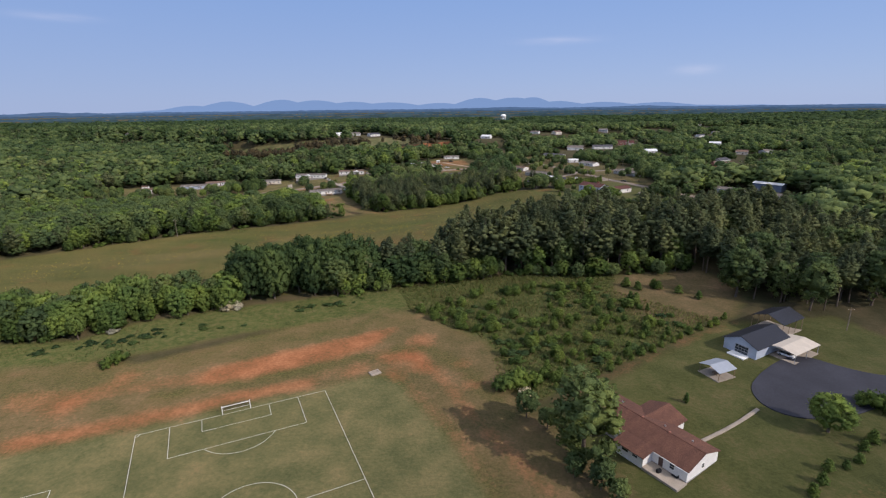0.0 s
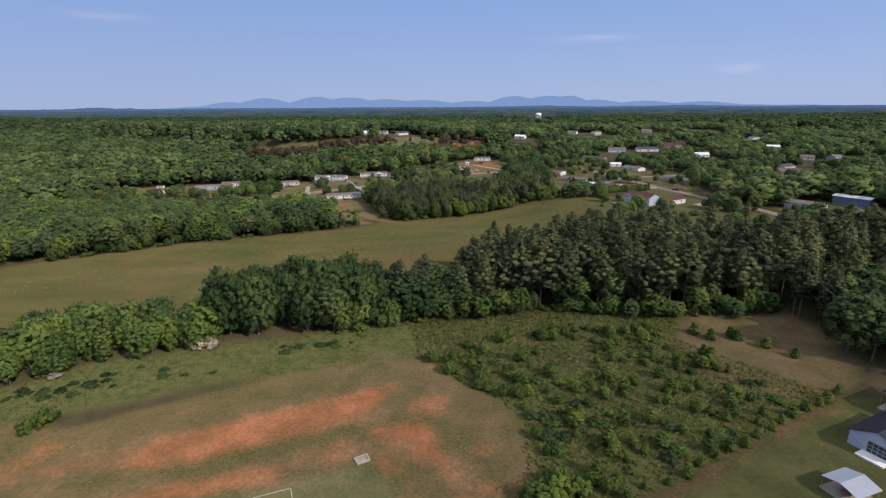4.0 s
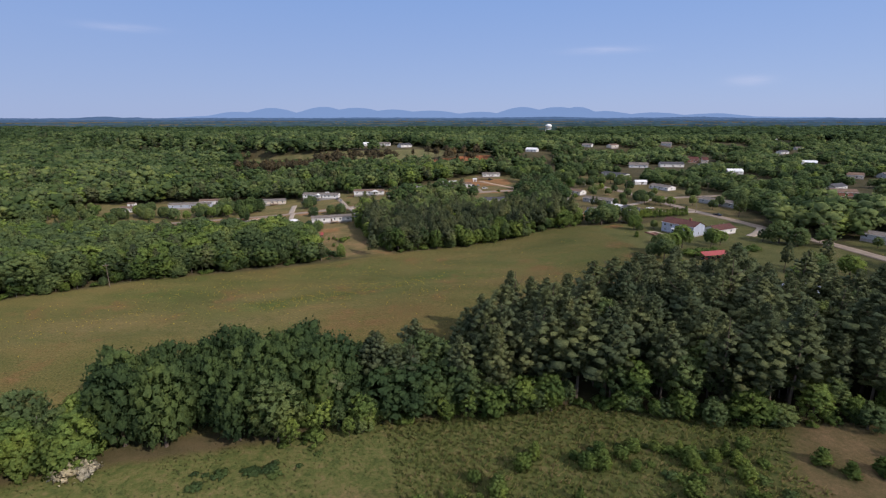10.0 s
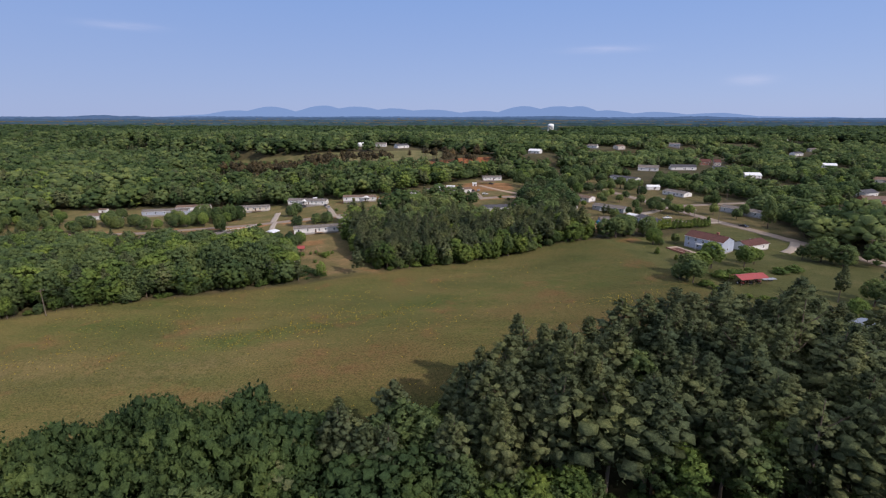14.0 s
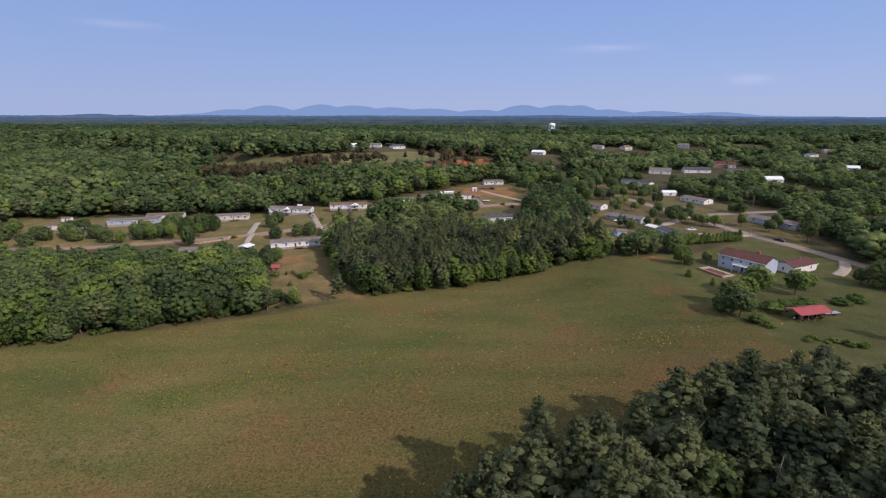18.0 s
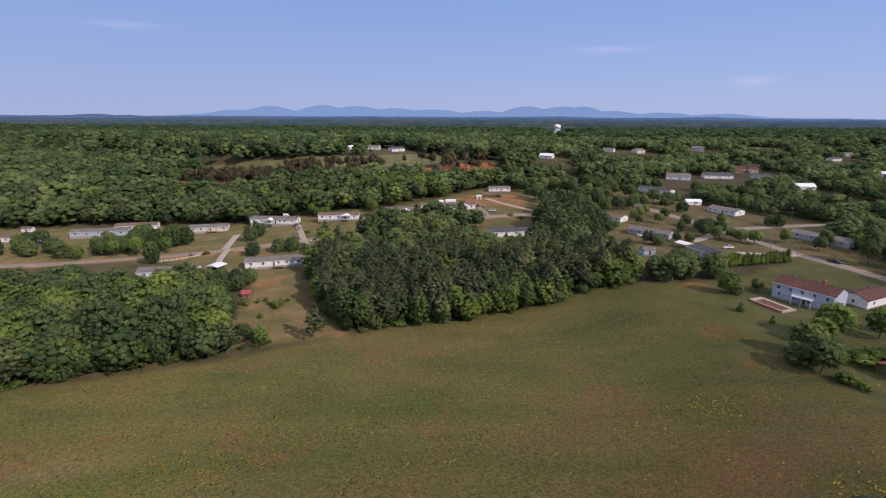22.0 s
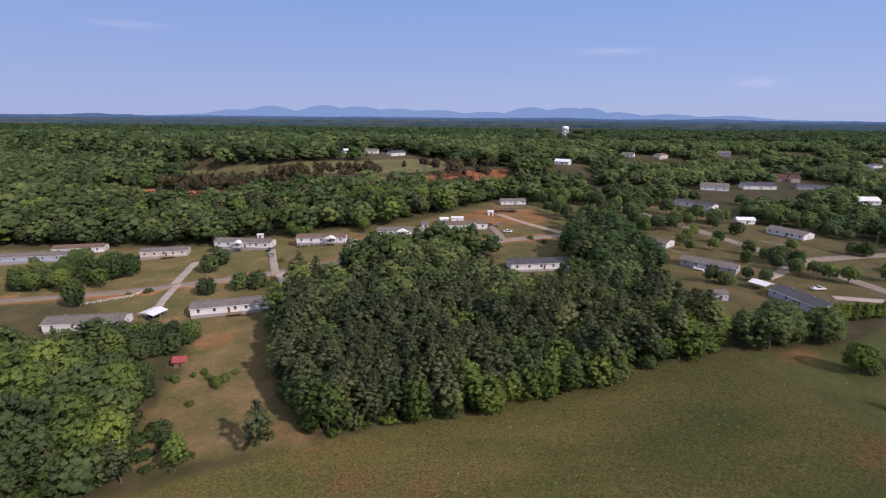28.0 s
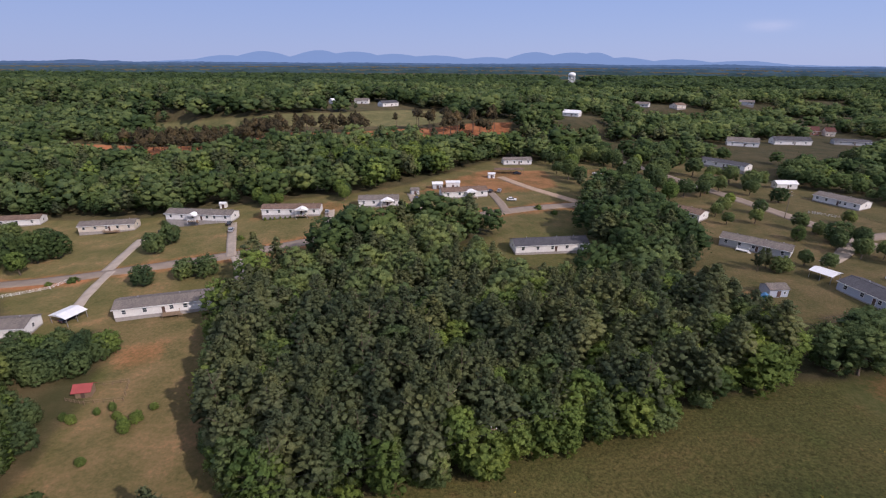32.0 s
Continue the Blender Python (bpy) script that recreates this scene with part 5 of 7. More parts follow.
house((-254, 492), (-232, 495), 7.5, SIDING, SHINGLE_BROWN, "white mobile home among trees", windows=4)
house((-218, 500), (-186, 506), 7.5, SIDING_BLUE, SHINGLE_GREY, "long pale mobile home behind trees", windows=5)
house((-200, 516), (-176, 522), 7.5, SIDING, SHINGLE_BROWN, "white mobile home with a brown roof", windows=4)
red = house((139.5, 381), (150, 364.5), 11, SIDING_BLUE, SHINGLE_RED, "two-storey pale house with a dark red roof", name="house", high=5.4, rise=2.2, windows=4)
house((165, 368), (180, 375), 9, SIDING, SHINGLE_RED, "low white garage with a dark red roof", name="garage", high=2.8, rise=1.8, windows=2, door=0)
home = house((42.5, 102.8), (55.5, 79), 11.5, SIDING, SHINGLE_RUST, "white ranch house with a dark red roof", name="house", high=2.6, rise=1.9, windows=4, plinth=0.3, door=0)
# ---- landmarks ----
def water_tower(x, y, high=31):
    root = tagged(new("water_tower"), "tall white water tower with a domed tank", "water tower")
    root.matrix_world = Matrix.Translation((x, y, ground_z(x, y) - 5))

    def turned(name, outline, n=28, label=""):
        bm = bmesh.new()
        rings = [[bm.verts.new((r * math.cos(k * 2 * math.pi / n), r * math.sin(k * 2 * math.pi / n), z)) for k in range(n)] for r, z in outline]
        for a, b in zip(rings, rings[1:]):
            for k in range(n):
                bm.faces.new((a[k], a[(k + 1) % n], b[(k + 1) % n], b[k]))
        bm.faces.new(rings[0][::-1])
        bm.faces.new(rings[-1])
        ob = part(name, bm, TANK, root, label)
        for p in ob.data.polygons:
            p.use_smooth = True
        return ob

    turned("tank", [(1.5, high - 11.5), (6, high - 10.6), (8.8, high - 8), (9.4, high - 5.4), (8.9, high - 3), (6.2, high - 0.9), (2.6, high), (0.4, high + 0.2)], label="white domed tank")
    turned("riser", [(1.6, 0), (1.5, high - 10.8)], 16)
    for k in range(6):
        a = k * math.pi / 3
        v, f = limb([(8.6 * math.cos(a), 8.6 * math.sin(a), 0), (7.8 * math.cos(a), 7.8 * math.sin(a), high - 8)], [0.8, 0.8], 8)
        ob = new("leg", mesh_of("leg", v, f, [TANK], smooth=True))
        ob.parent = root


water_tower(337, 1667)
# ---- distance ----
def ridge(name, dist, spread_deg, base, peaks, tint, haze_glow, label, wob=1.0, seed=0, rough_look=0.0, treetops=0.0):
    """A far line of hills that stays put behind everything else. Its blue haze is painted on as emission."""
    r = np.random.default_rng(seed)
    a = np.radians(np.linspace(90 + spread_deg, 90 - spread_deg, 1300))
    lift = np.zeros_like(a)
    for mid, wide, high in peaks:
        lift = np.maximum(lift, high * np.exp(-(((90 - np.degrees(a)) - mid) / wide) ** 2))
    rough = sum(np.sin(a * f + r.uniform(0, 6)) / f for f in (23, 47, 90, 170, 330, 610)) * 60
    crowns = np.convolve(r.uniform(-1, 1, len(a)), (0.25, 0.5, 0.25), "same") * treetops
    top = base + lift + rough * wob + crowns
    x, y = np.cos(a) * dist, np.sin(a) * dist
    low = np.full_like(top, -40.0)
    v = np.concatenate([np.stack([x, y, low], -1), np.stack([x, y, top], -1), np.stack([x * 1.01, y * 1.01, top - 25], -1)])
    n = len(a)
    i = np.arange(n - 1)
    f = np.concatenate([np.stack([i, i + 1, i + 1 + n, i + n], -1), np.stack([i + n, i + n + 1, i + 1 + 2 * n, i + 2 * n], -1)])
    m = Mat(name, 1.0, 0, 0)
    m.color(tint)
    # haze colour with mottling goes into emission, so the hills glow unlit
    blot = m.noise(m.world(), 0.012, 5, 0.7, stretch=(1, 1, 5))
    shade = m.ramp(blot, (0.35, tuple(v * (1 - rough_look) for v in haze_glow)), (0.65, tuple(v * (1 + rough_look) for v in haze_glow)))
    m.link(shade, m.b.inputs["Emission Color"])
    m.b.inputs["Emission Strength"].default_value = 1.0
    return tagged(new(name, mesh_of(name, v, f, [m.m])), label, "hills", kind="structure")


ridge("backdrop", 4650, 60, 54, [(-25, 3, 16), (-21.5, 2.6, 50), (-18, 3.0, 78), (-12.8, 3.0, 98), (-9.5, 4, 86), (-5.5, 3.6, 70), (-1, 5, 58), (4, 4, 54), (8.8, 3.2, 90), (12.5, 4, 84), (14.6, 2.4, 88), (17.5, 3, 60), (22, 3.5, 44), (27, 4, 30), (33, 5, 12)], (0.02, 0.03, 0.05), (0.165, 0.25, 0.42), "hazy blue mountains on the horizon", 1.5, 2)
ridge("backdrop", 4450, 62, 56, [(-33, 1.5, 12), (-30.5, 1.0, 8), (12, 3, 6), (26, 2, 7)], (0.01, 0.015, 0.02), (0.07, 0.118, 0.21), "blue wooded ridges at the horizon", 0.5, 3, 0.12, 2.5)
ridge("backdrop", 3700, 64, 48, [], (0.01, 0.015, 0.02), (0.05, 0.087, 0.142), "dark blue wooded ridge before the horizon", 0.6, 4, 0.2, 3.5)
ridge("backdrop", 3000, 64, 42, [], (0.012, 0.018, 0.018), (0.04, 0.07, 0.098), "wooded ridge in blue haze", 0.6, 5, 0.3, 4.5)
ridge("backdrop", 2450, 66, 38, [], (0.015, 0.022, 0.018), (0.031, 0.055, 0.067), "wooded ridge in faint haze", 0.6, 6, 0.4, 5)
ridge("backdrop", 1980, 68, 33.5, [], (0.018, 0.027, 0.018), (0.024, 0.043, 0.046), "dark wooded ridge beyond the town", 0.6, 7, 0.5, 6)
# ---- sports pitch ----
PU, PV, PO = Vector((0.934, 0.358, 0)), Vector((0.358, -0.934, 0)), Vector((-67, 108, 0))


def on_pitch(u, v, lift=0.0):
    p = PO + PU * u + PV * v
    return Vector((p.x, p.y, ground_z(p.x, p.y) + lift))


def chalk(points, width=0.13, closed=False):
    """One painted line, lying on the grass."""
    verts, faces = [], []
    dense = [points[0]]
    for a, b in zip(points, points[1:]):
        n = max(1, int(math.hypot(b[0] - a[0], b[1] - a[1]) / 1.2))
        dense += [(a[0] + (b[0] - a[0]) * k / n, a[1] + (b[1] - a[1]) * k / n) for k in range(1, n + 1)]
    for i, (u, v) in enumerate(dense):
        a, b = dense[max(i - 1, 0)], dense[min(i + 1, len(dense) - 1)]
        d = math.hypot(b[0] - a[0], b[1] - a[1])
        su, sv = -(b[1] - a[1]) / d * width / 2, (b[0] - a[0]) / d * width / 2
        verts += [on_pitch(u + su, v + sv, 0.17), on_pitch(u - su, v - sv, 0.17)]
        if i:
            k = 2 * i
            faces.append((k - 2, k - 1, k + 1, k))
    return tagged(new("pitch_line", mesh_of("pitch_line", verts, faces, [LINE])), "white chalk line painted on worn grass", "pitch line", kind="structure")


chalk([(0, 0), (46, 0)])
chalk([(0, 0), (0, 66)])
chalk([(46, 0), (46, 66)])
chalk([(7.4, 0), (7.4, 12.7)])
chalk([(38.5, 0), (38.5, 12.7)])
chalk([(7.4, 12.7), (38.5, 12.7)])
chalk([(14.6, 0), (14.6, 5.4)])
chalk([(30.9, 0), (30.9, 5.4)])
chalk([(14.6, 5.4), (30.9, 5.4)])
chalk([(0, 38.4), (46, 38.4)])
chalk([(22.9 + 9 * math.cos(a), 8.4 + 9 * math.sin(a)) for a in np.linspace(0.5, math.pi - 0.5, 22)])
chalk([(22.9 + 9 * math.cos(a), 38.4 + 9 * math.sin(a)) for a in np.linspace(0, 2 * math.pi, 50)])
chalk([(0.9 * math.cos(a), 0.9 * math.sin(a)) for a in np.linspace(0, math.pi / 2, 6)])
chalk([(-14, 13), (-14, 60)])
chalk([(-60, 13), (-14, 13)])


def rod(bm, a, b, r=0.06, n=8):
    a, b = Vector(a), Vector(b)
    d = (b - a).normalized()
    s = d.orthogonal().normalized()
    t = d.cross(s)
    ring = [[bm.verts.new(p + (s * math.cos(k * 2 * math.pi / n) + t * math.sin(k * 2 * math.pi / n)) * r) for k in range(n)] for p in (a, b)]
    for k in range(n):
        bm.faces.new((ring[0][k], ring[0][(k + 1) % n], ring[1][(k + 1) % n], ring[1][k]))
    bm.faces.new(ring[0][::-1])
    bm.faces.new(ring[1])


def rods(name, rows, mat, parent, label="", r=0.06, n=8):
    bm = bmesh.new()
    for a, b in rows:
        rod(bm, a, b, r, n)
    return part(name, bm, mat, parent, label)


goal = tagged(new("soccer_goal"), "white metal goal standing on the goal line", "goal")
c = on_pitch(22.9, -0.1)
goal.matrix_world = Matrix.Translation((c.x, c.y, c.z + 0.1)) @ Matrix.Rotation(math.atan2(PU.y, PU.x), 4, "Z")
for x in (-3.4, 3.4):
    rods("post", [((x, 0, 0), (x, 0, 2.2))], WHITE, goal, r=0.09)
    rods("stay", [((x, 0, 2.2), (x, 0.9, 2.1)), ((x, 0.9, 2.1), (x, 1.8, 0.05)), ((x, 1.8, 0.05), (x, 0, 0.05))], WHITE, goal, r=0.045)
rods("crossbar", [((-3.4, 0, 2.2), (3.4, 0, 2.2))], WHITE, goal, r=0.09)
rods("ground_bar", [((-3.4, 1.8, 0.05), (3.4, 1.8, 0.05))], WHITE, goal, r=0.04)
net = [((-3.4 + 0.34 * k, 0.9, 2.1), (-3.4 + 0.34 * k, 1.8, 0.05)) for k in range(21)] + [((-3.4, 0.9 + 0.09 * k, 2.1 - 0.205 * k), (3.4, 0.9 + 0.09 * k, 2.1 - 0.205 * k)) for k in range(11)]
rods("net", net, plain("dark net", (0.08, 0.07, 0.06), 0.9), goal, "dark knotted net", 0.014, 3)

slab = tagged(new("concrete_slab"), "small pale concrete slab with a sunken middle on red soil", "slab")
slab.matrix_world = Matrix.Translation((-10.5, 133, ground_z(-10.5, 133) + 0.1)) @ Matrix.Rotation(0.5, 4, "Z")
for row in ((-1.6, -1.2, -0.3, 1.6, -0.8, 0.3), (-1.6, 0.8, -0.3, 1.6, 1.2, 0.3), (-1.6, -0.8, -0.3, -1.2, 0.8, 0.3), (1.2, -0.8, -0.3, 1.6, 0.8, 0.3)):
    boxes("rim", [row], CONCRETE, slab, bevel=0.03)
boxes("well", [(-1.2, -0.8, -0.3, 1.2, 0.8, 0.05)], GRAVEL, slab)


# ---- sheds, roofs, cars ----
def at_ground(name, x, y, yaw, label, category, lift=0.0, group=""):
    root = tagged(new(name), label, category, group)
    root.matrix_world = Matrix.Translation((x, y, ground_z(x, y) + lift)) @ Matrix.Rotation(radians(yaw), 4, "Z")
    return root


def gable_roof(parent, L, D, z, rise, mat, t=0.08, over=0.3, name="roof", label=""):
    bm = bmesh.new()
    s = D + over
    e = z - rise * over / D
    prism(bm, [(-s, e), (0, z + rise), (s, e), (s, e + t), (0, z + rise + t), (-s, e + t)], -L - over, L + over)
    bmesh.ops.rotate(bm, verts=bm.verts, cent=(0, 0, 0), matrix=Matrix.Rotation(radians(90), 3, "Z"))
    return part(name, bm, mat, parent, label)


def shed(x, y, yaw, l, w, h, wall, roof, label, rise=0.8):
    root = at_ground("shed", x, y, yaw, label, "shed")
    L, D = l / 2, w / 2
    bm = bmesh.new()
    prism(bm, [(-D, -0.4), (D, -0.4), (D, h), (0, h + rise), (-D, h)], -L, L)
    bmesh.ops.rotate(bm, verts=bm.verts, cent=(0, 0, 0), matrix=Matrix.Rotation(radians(90), 3, "Z"))
    part("wall", bm, wall, root)
    gable_roof(root, L, D, h + 0.03, rise, roof)
    boxes("door", [(-0.6, -D - 0.05, 0.05, 0.6, -D + 0.02, 1.95)], DOOR, root, bevel=0.01)
    if l > 3.5:
        window(root, L * 0.62, 0.95, 0.7, 0.7, -D, 0, -1)
    return root


def canopy(x, y, yaw, l, w, h, roof, label, rise=0.5, name="carport", floor=None, post=STEEL, rows=2):
    root = at_ground(name, x, y, yaw, label, "carport" if name == "carport" else name.replace("_", " "))
    L, D = l / 2, w / 2
    for k in range(rows + 1):
        for sy in (-1, 1):
            px, py = -L + 0.15 + (l - 0.3) * k / rows, sy * (D - 0.1)
            boxes("post", [(px - 0.06, py - 0.06, -0.6, px + 0.06, py + 0.06, h)], post, root)
    for sy in (-1, 1):
        boxes("beam", [(-L, sy * (D - 0.1) - 0.06, h - 0.16, L, sy * (D - 0.1) + 0.06, h)], post, root)
    gable_roof(root, L, D, h + 0.02, rise, roof, 0.06, 0.25)
    for sx in (-1, 1) if name == "carport" else ():
        bm = bmesh.new()
        prism(bm, [(-D, h), (D, h), (0, h + rise - 0.02)], sx * L - 0.03, sx * L + 0.03)
        bmesh.ops.rotate(bm, verts=bm.verts, cent=(0, 0, 0), matrix=Matrix.Rotation(radians(90), 3, "Z"))
        part("gable_sheet", bm, roof, root)
    if floor:
        boxes("floor_slab", [(-L - 0.2, -D - 0.2, -0.5, L + 0.2, D + 0.2, 0.14)], floor, root)
    return root


def car(x, y, yaw, paint, label, pickup=False, big=1.0):
    root = at_ground("pickup_truck" if pickup else "car", x, y, yaw, label, "car", 0.2, "parked cars")
    l, w = (5.4, 1.95) if pickup else (4.6, 1.8)
    l, w = l * big, w * big
    bm = bmesh.new()
    hood, cab0, cab1, deckz = (0.95, 0.12, 0.5, 0.95) if pickup else (0.85, 0.22, 0.72, 0.95)
    prism(bm, [(-l / 2, 0.35), (l / 2, 0.35), (l / 2, 0.7), (l * 0.46, hood), (l * 0.2, hood + 0.08), (-l / 2, deckz), (-l / 2 - 0.03, 0.6)], -w / 2, w / 2)
    part("body", bm, paint, root, bevel=0.05)
    bm = bmesh.new()
    back = -0.08 * l if pickup else -0.4 * l
    top0, top1 = (0.0, 0.14 * l) if pickup else (-0.28 * l, 0.06 * l)
    prism(bm, [(back, deckz - 0.02), (l * 0.24, hood + 0.05), (top1, 1.5), (top0, 1.52)], -w / 2 + 0.12, w / 2 - 0.12)
    cabin = part("cabin", bm, GLASS, root, "dark glass cabin", bevel=0.03)
    boxes("roof_panel", [(top0, -w / 2 + 0.2, 1.48, top1, w / 2 - 0.2, 1.56)], paint, cabin, bevel=0.03)
    if pickup:
        boxes("bed", [(-l / 2 + 0.1, -w / 2 + 0.12, 0.9, back - 0.1, w / 2 - 0.12, 0.97)], BLACK, root)
    for sx in (-0.31, 0.32):
        for sy in (-1, 1):
            bm = bmesh.new()
            rod(bm, (sx * l, sy * (w / 2 - 0.2), 0.33), (sx * l, sy * (w / 2 + 0.02), 0.33), 0.34, 14)
            wheel = part("wheel", bm, TYRE, root)
            bm = bmesh.new()
            rod(bm, (sx * l, sy * (w / 2 - 0.1), 0.33), (sx * l, sy * (w / 2 + 0.035), 0.33), 0.2, 10)
            part("rim", bm, RIM, wheel)
    for sy in (-1, 1):
        boxes("headlight", [(l / 2 - 0.05, sy * w * 0.33 - 0.16, 0.62, l / 2 + 0.02, sy * w * 0.33 + 0.16, 0.76)], WHITE, root, bevel=0.02)
        boxes("tail_light", [(-l / 2 - 0.05, sy * w * 0.38 - 0.1, 0.68, -l / 2 + 0.02, sy * w * 0.38 + 0.1, 0.85)], SHEET_RED, root)
    return root


# ---- ranch house yard ----
L, D, plinth, top = home["half"]
boxes("front_room", [(L - 15, -D - 3.2, -0.5, L - 8, -D + 0.1, top - 0.35)], SIDING, home, "projecting white front room")
bm = bmesh.new()
v = box(bm, L - 15.4, -D - 3.8, top - 0.5, L - 7.6, -D + 0.5, top - 0.36)
for q in v[2:4] + v[6:8]:
    q.co.z += 0.72
part("front_roof", bm, SHINGLE_RUST, home)
window(home, L - 12.5, plinth + 0.9, 1.6, 1.2, -D - 3.2, 0, -1)
window(home, L - 10, plinth + 0.9, 1.2, 1.2, -D - 3.2, 0, -1)
boxes("patio", [(L - 8, -D - 3.4, -0.5, L + 0.2, -D, 0.16)], CONCRETE, home, "pale concrete patio")
boxes("door", [(L - 6.4, -D - 0.05, plinth, L - 5.4, -D + 0.02, plinth + 2.05)], DOOR, home, bevel=0.01)
boxes("wall", [(L - 19.5, D - 0.1, -0.5, L - 10.5, D + 4.6, top - 0.3)], SIDING, home, "rear wing")
bm = bmesh.new()
prism(bm, [(L - 20, top - 0.4), (L - 15, top + 1.5), (L - 10, top - 0.4), (L - 10, top - 0.26), (L - 15, top + 1.64), (L - 20, top - 0.26)], 0.5, D + 5.1)
part("wing_roof", bm, SHINGLE_RUST, home)
bm = bmesh.new()
prism(bm, [(L - 19.4, top - 0.3), (L - 10.6, top - 0.3), (L - 15, top + 1.36)], D + 4.4, D + 4.58)
part("wing_gable", bm, SIDING, home)
for k in (0.2, 0.45, 0.7):
    boxes("chimney_cap", [(-L + 2 * L * k, -0.3, top + 1.6, -L + 2 * L * k + 0.4, 0.2, top + 2.3)], BRICK, home, "small brick flue", 0.02)
grill = at_ground("barbecue", 51.5, 82.6, 20, "black covered barbecue on the patio", "barbecue", 0.2)
boxes("cover", [(-0.6, -0.35, 0.05, 0.6, 0.35, 1.0)], BLACK, grill, bevel=0.12)
for sx in (-0.45, 0.45):
    boxes("leg", [(sx - 0.04, -0.3, -0.3, sx + 0.04, 0.3, 0.1)], BLACK, grill)
bench = at_ground("sun_lounger", 54.2, 80.8, -62, "dark folding lounger on the patio", "lounger", 0.2)
boxes("seat", [(-0.9, -0.3, 0.28, 0.5, 0.3, 0.34)], BLACK, bench, bevel=0.02)
boxes("backrest", [(0.5, -0.3, 0.3, 0.56, 0.3, 0.95)], BLACK, bench, bevel=0.02)
for sx in (-0.75, 0.4):
    boxes("leg", [(sx, -0.28, -0.3, sx + 0.04, 0.28, 0.28)], STEEL, bench)

# steel barn with lean-to carport
barn = at_ground("barn", 111, 133, 24, "pale blue metal barn with a black ribbed roof", "barn")
bm = bmesh.new()
prism(bm, [(-5, -1), (5, -1), (5, 3.4), (0, 5.6), (-5, 3.4)], -11, 6)
bmesh.ops.rotate(bm, verts=bm.verts, cent=(0, 0, 0), matrix=Matrix.Rotation(radians(90), 3, "Z"))
bmesh.ops.rotate(bm, verts=bm.verts, cent=(0, 0, 0), matrix=Matrix.Rotation(radians(180), 3, "Z"))
part("wall", bm, SIDING_BLUE, barn)
bm = bmesh.new()
prism(bm, [(-5.5, 3.2), (0, 5.65), (5.5, 3.2), (5.5, 3.32), (0, 5.77), (-5.5, 3.32)], -11.4, 6.3)
bmesh.ops.rotate(bm, verts=bm.verts, cent=(0, 0, 0), matrix=Matrix.Rotation(radians(-90), 3, "Z"))
part("roof", bm, SHEET_BLACK, barn)
door_big = boxes("roller_door", [(-11.08, -2.6, 0.1, -10.95, 1.4, 2.9)], STEEL, barn, "dark glazed roller door")
for k in range(4):
    for j in range(3):
        boxes("pane", [(-11.12, -2.5 + k * 0.98, 0.3 + j * 0.86, -11.06, -1.64 + k * 0.98, 1.0 + j * 0.86)], GLASS, door_big)
boxes("apron", [(-14, -3.2, -0.6, -11, 2, 0.2)], WHITE, barn, "white concrete apron")
wing = canopy(124, 143, 24, 12, 10, 4.6, SHEET_BLACK, "black-roofed open shelter beside the barn", 2.0, "open_shelter", CONCRETE, WOOD, 3)
canopy(116.5, 126.8, 24, 13, 8.5, 3.0, SHEET_TAN, "tan ribbed carport on posts beside the barn", 0.7, floor=CONCRETE)
canopy(87, 118, 18, 6.4, 6.3, 2.7, SHEET_GREY, "pale grey ribbed picnic shelter on four posts", 0.9, "picnic_shelter", GRAVEL, WOOD, 1)
table = at_ground("picnic_table", 87, 118, 18, "brown wooden picnic table under a shelter", "table", 0.15)
boxes("tabletop", [(-1, -0.4, 0.7, 1, 0.4, 0.76)], WOOD, table)
for sy in (-0.75, 0.75):
    boxes("bench", [(-1, sy - 0.14, 0.42, 1, sy + 0.14, 0.47)], WOOD, table)
for sx in (-0.8, 0.8):
    boxes("leg", [(sx - 0.05, -0.8, -0.1, sx + 0.05, 0.8, 0.42), (sx - 0.05, -0.3, 0.4, sx + 0.05, 0.3, 0.7)], WOOD, table)
car(113.5, 125, -60, CAR_WHITE, "white car parked under a tan carport")
tarp = at_ground("covered_trailer", 120.5, 127.5, 30, "blue covered trailer beside the carport", "trailer", 0.2)
boxes("cover", [(-2, -0.9, 0.5, 2, 0.9, 1.4)], CAR_BLUE, tarp, bevel=0.2)
for sy in (-0.8, 0.8):
    rods("wheel", [((0.2, sy, 0.3), (0.2, sy * 1.2, 0.3))], TYRE, tarp, r=0.3, n=12)

# paved turning place
lot = [(89, 102), (91, 110), (98, 116), (106, 121), (114, 125), (120, 124), (124, 118), (131, 112), (145, 108), (162, 107), (162, 98), (140, 99), (127, 102), (116, 98), (104, 95), (94, 96)]
bm = bmesh.new()
pts = [Vector((*p, 0)) for p in lot]
for _ in range(2):
    pts = [q for a, b in zip(pts, pts[1:] + pts[:1]) for q in (a * 0.75 + b * 0.25, a * 0.25 + b * 0.75)]
mid_lot = bm.verts.new((112, 108, ground_z(112, 108) + 0.2))
rim = [bm.verts.new((p.x, p.y, ground_z(p.x, p.y) + 0.2)) for p in pts]
inner_ring = [bm.verts.new((112 + (p.x - 112) * 0.5, 108 + (p.y - 108) * 0.5, ground_z(112 + (p.x - 112) * 0.5, 108 + (p.y - 108) * 0.5) + 0.2)) for p in pts]
skirt_ring = [bm.verts.new((p.x, p.y, ground_z(p.x, p.y) - 0.3)) for p in pts]
for i in range(len(rim)):
    j = (i + 1) % len(rim)
    bm.faces.new((rim[i], rim[j], inner_ring[j], inner_ring[i]))
    bm.faces.new((inner_ring[i], inner_ring[j], mid_lot))
    bm.faces.new((rim[j], rim[i], skirt_ring[i], skirt_ring[j]))
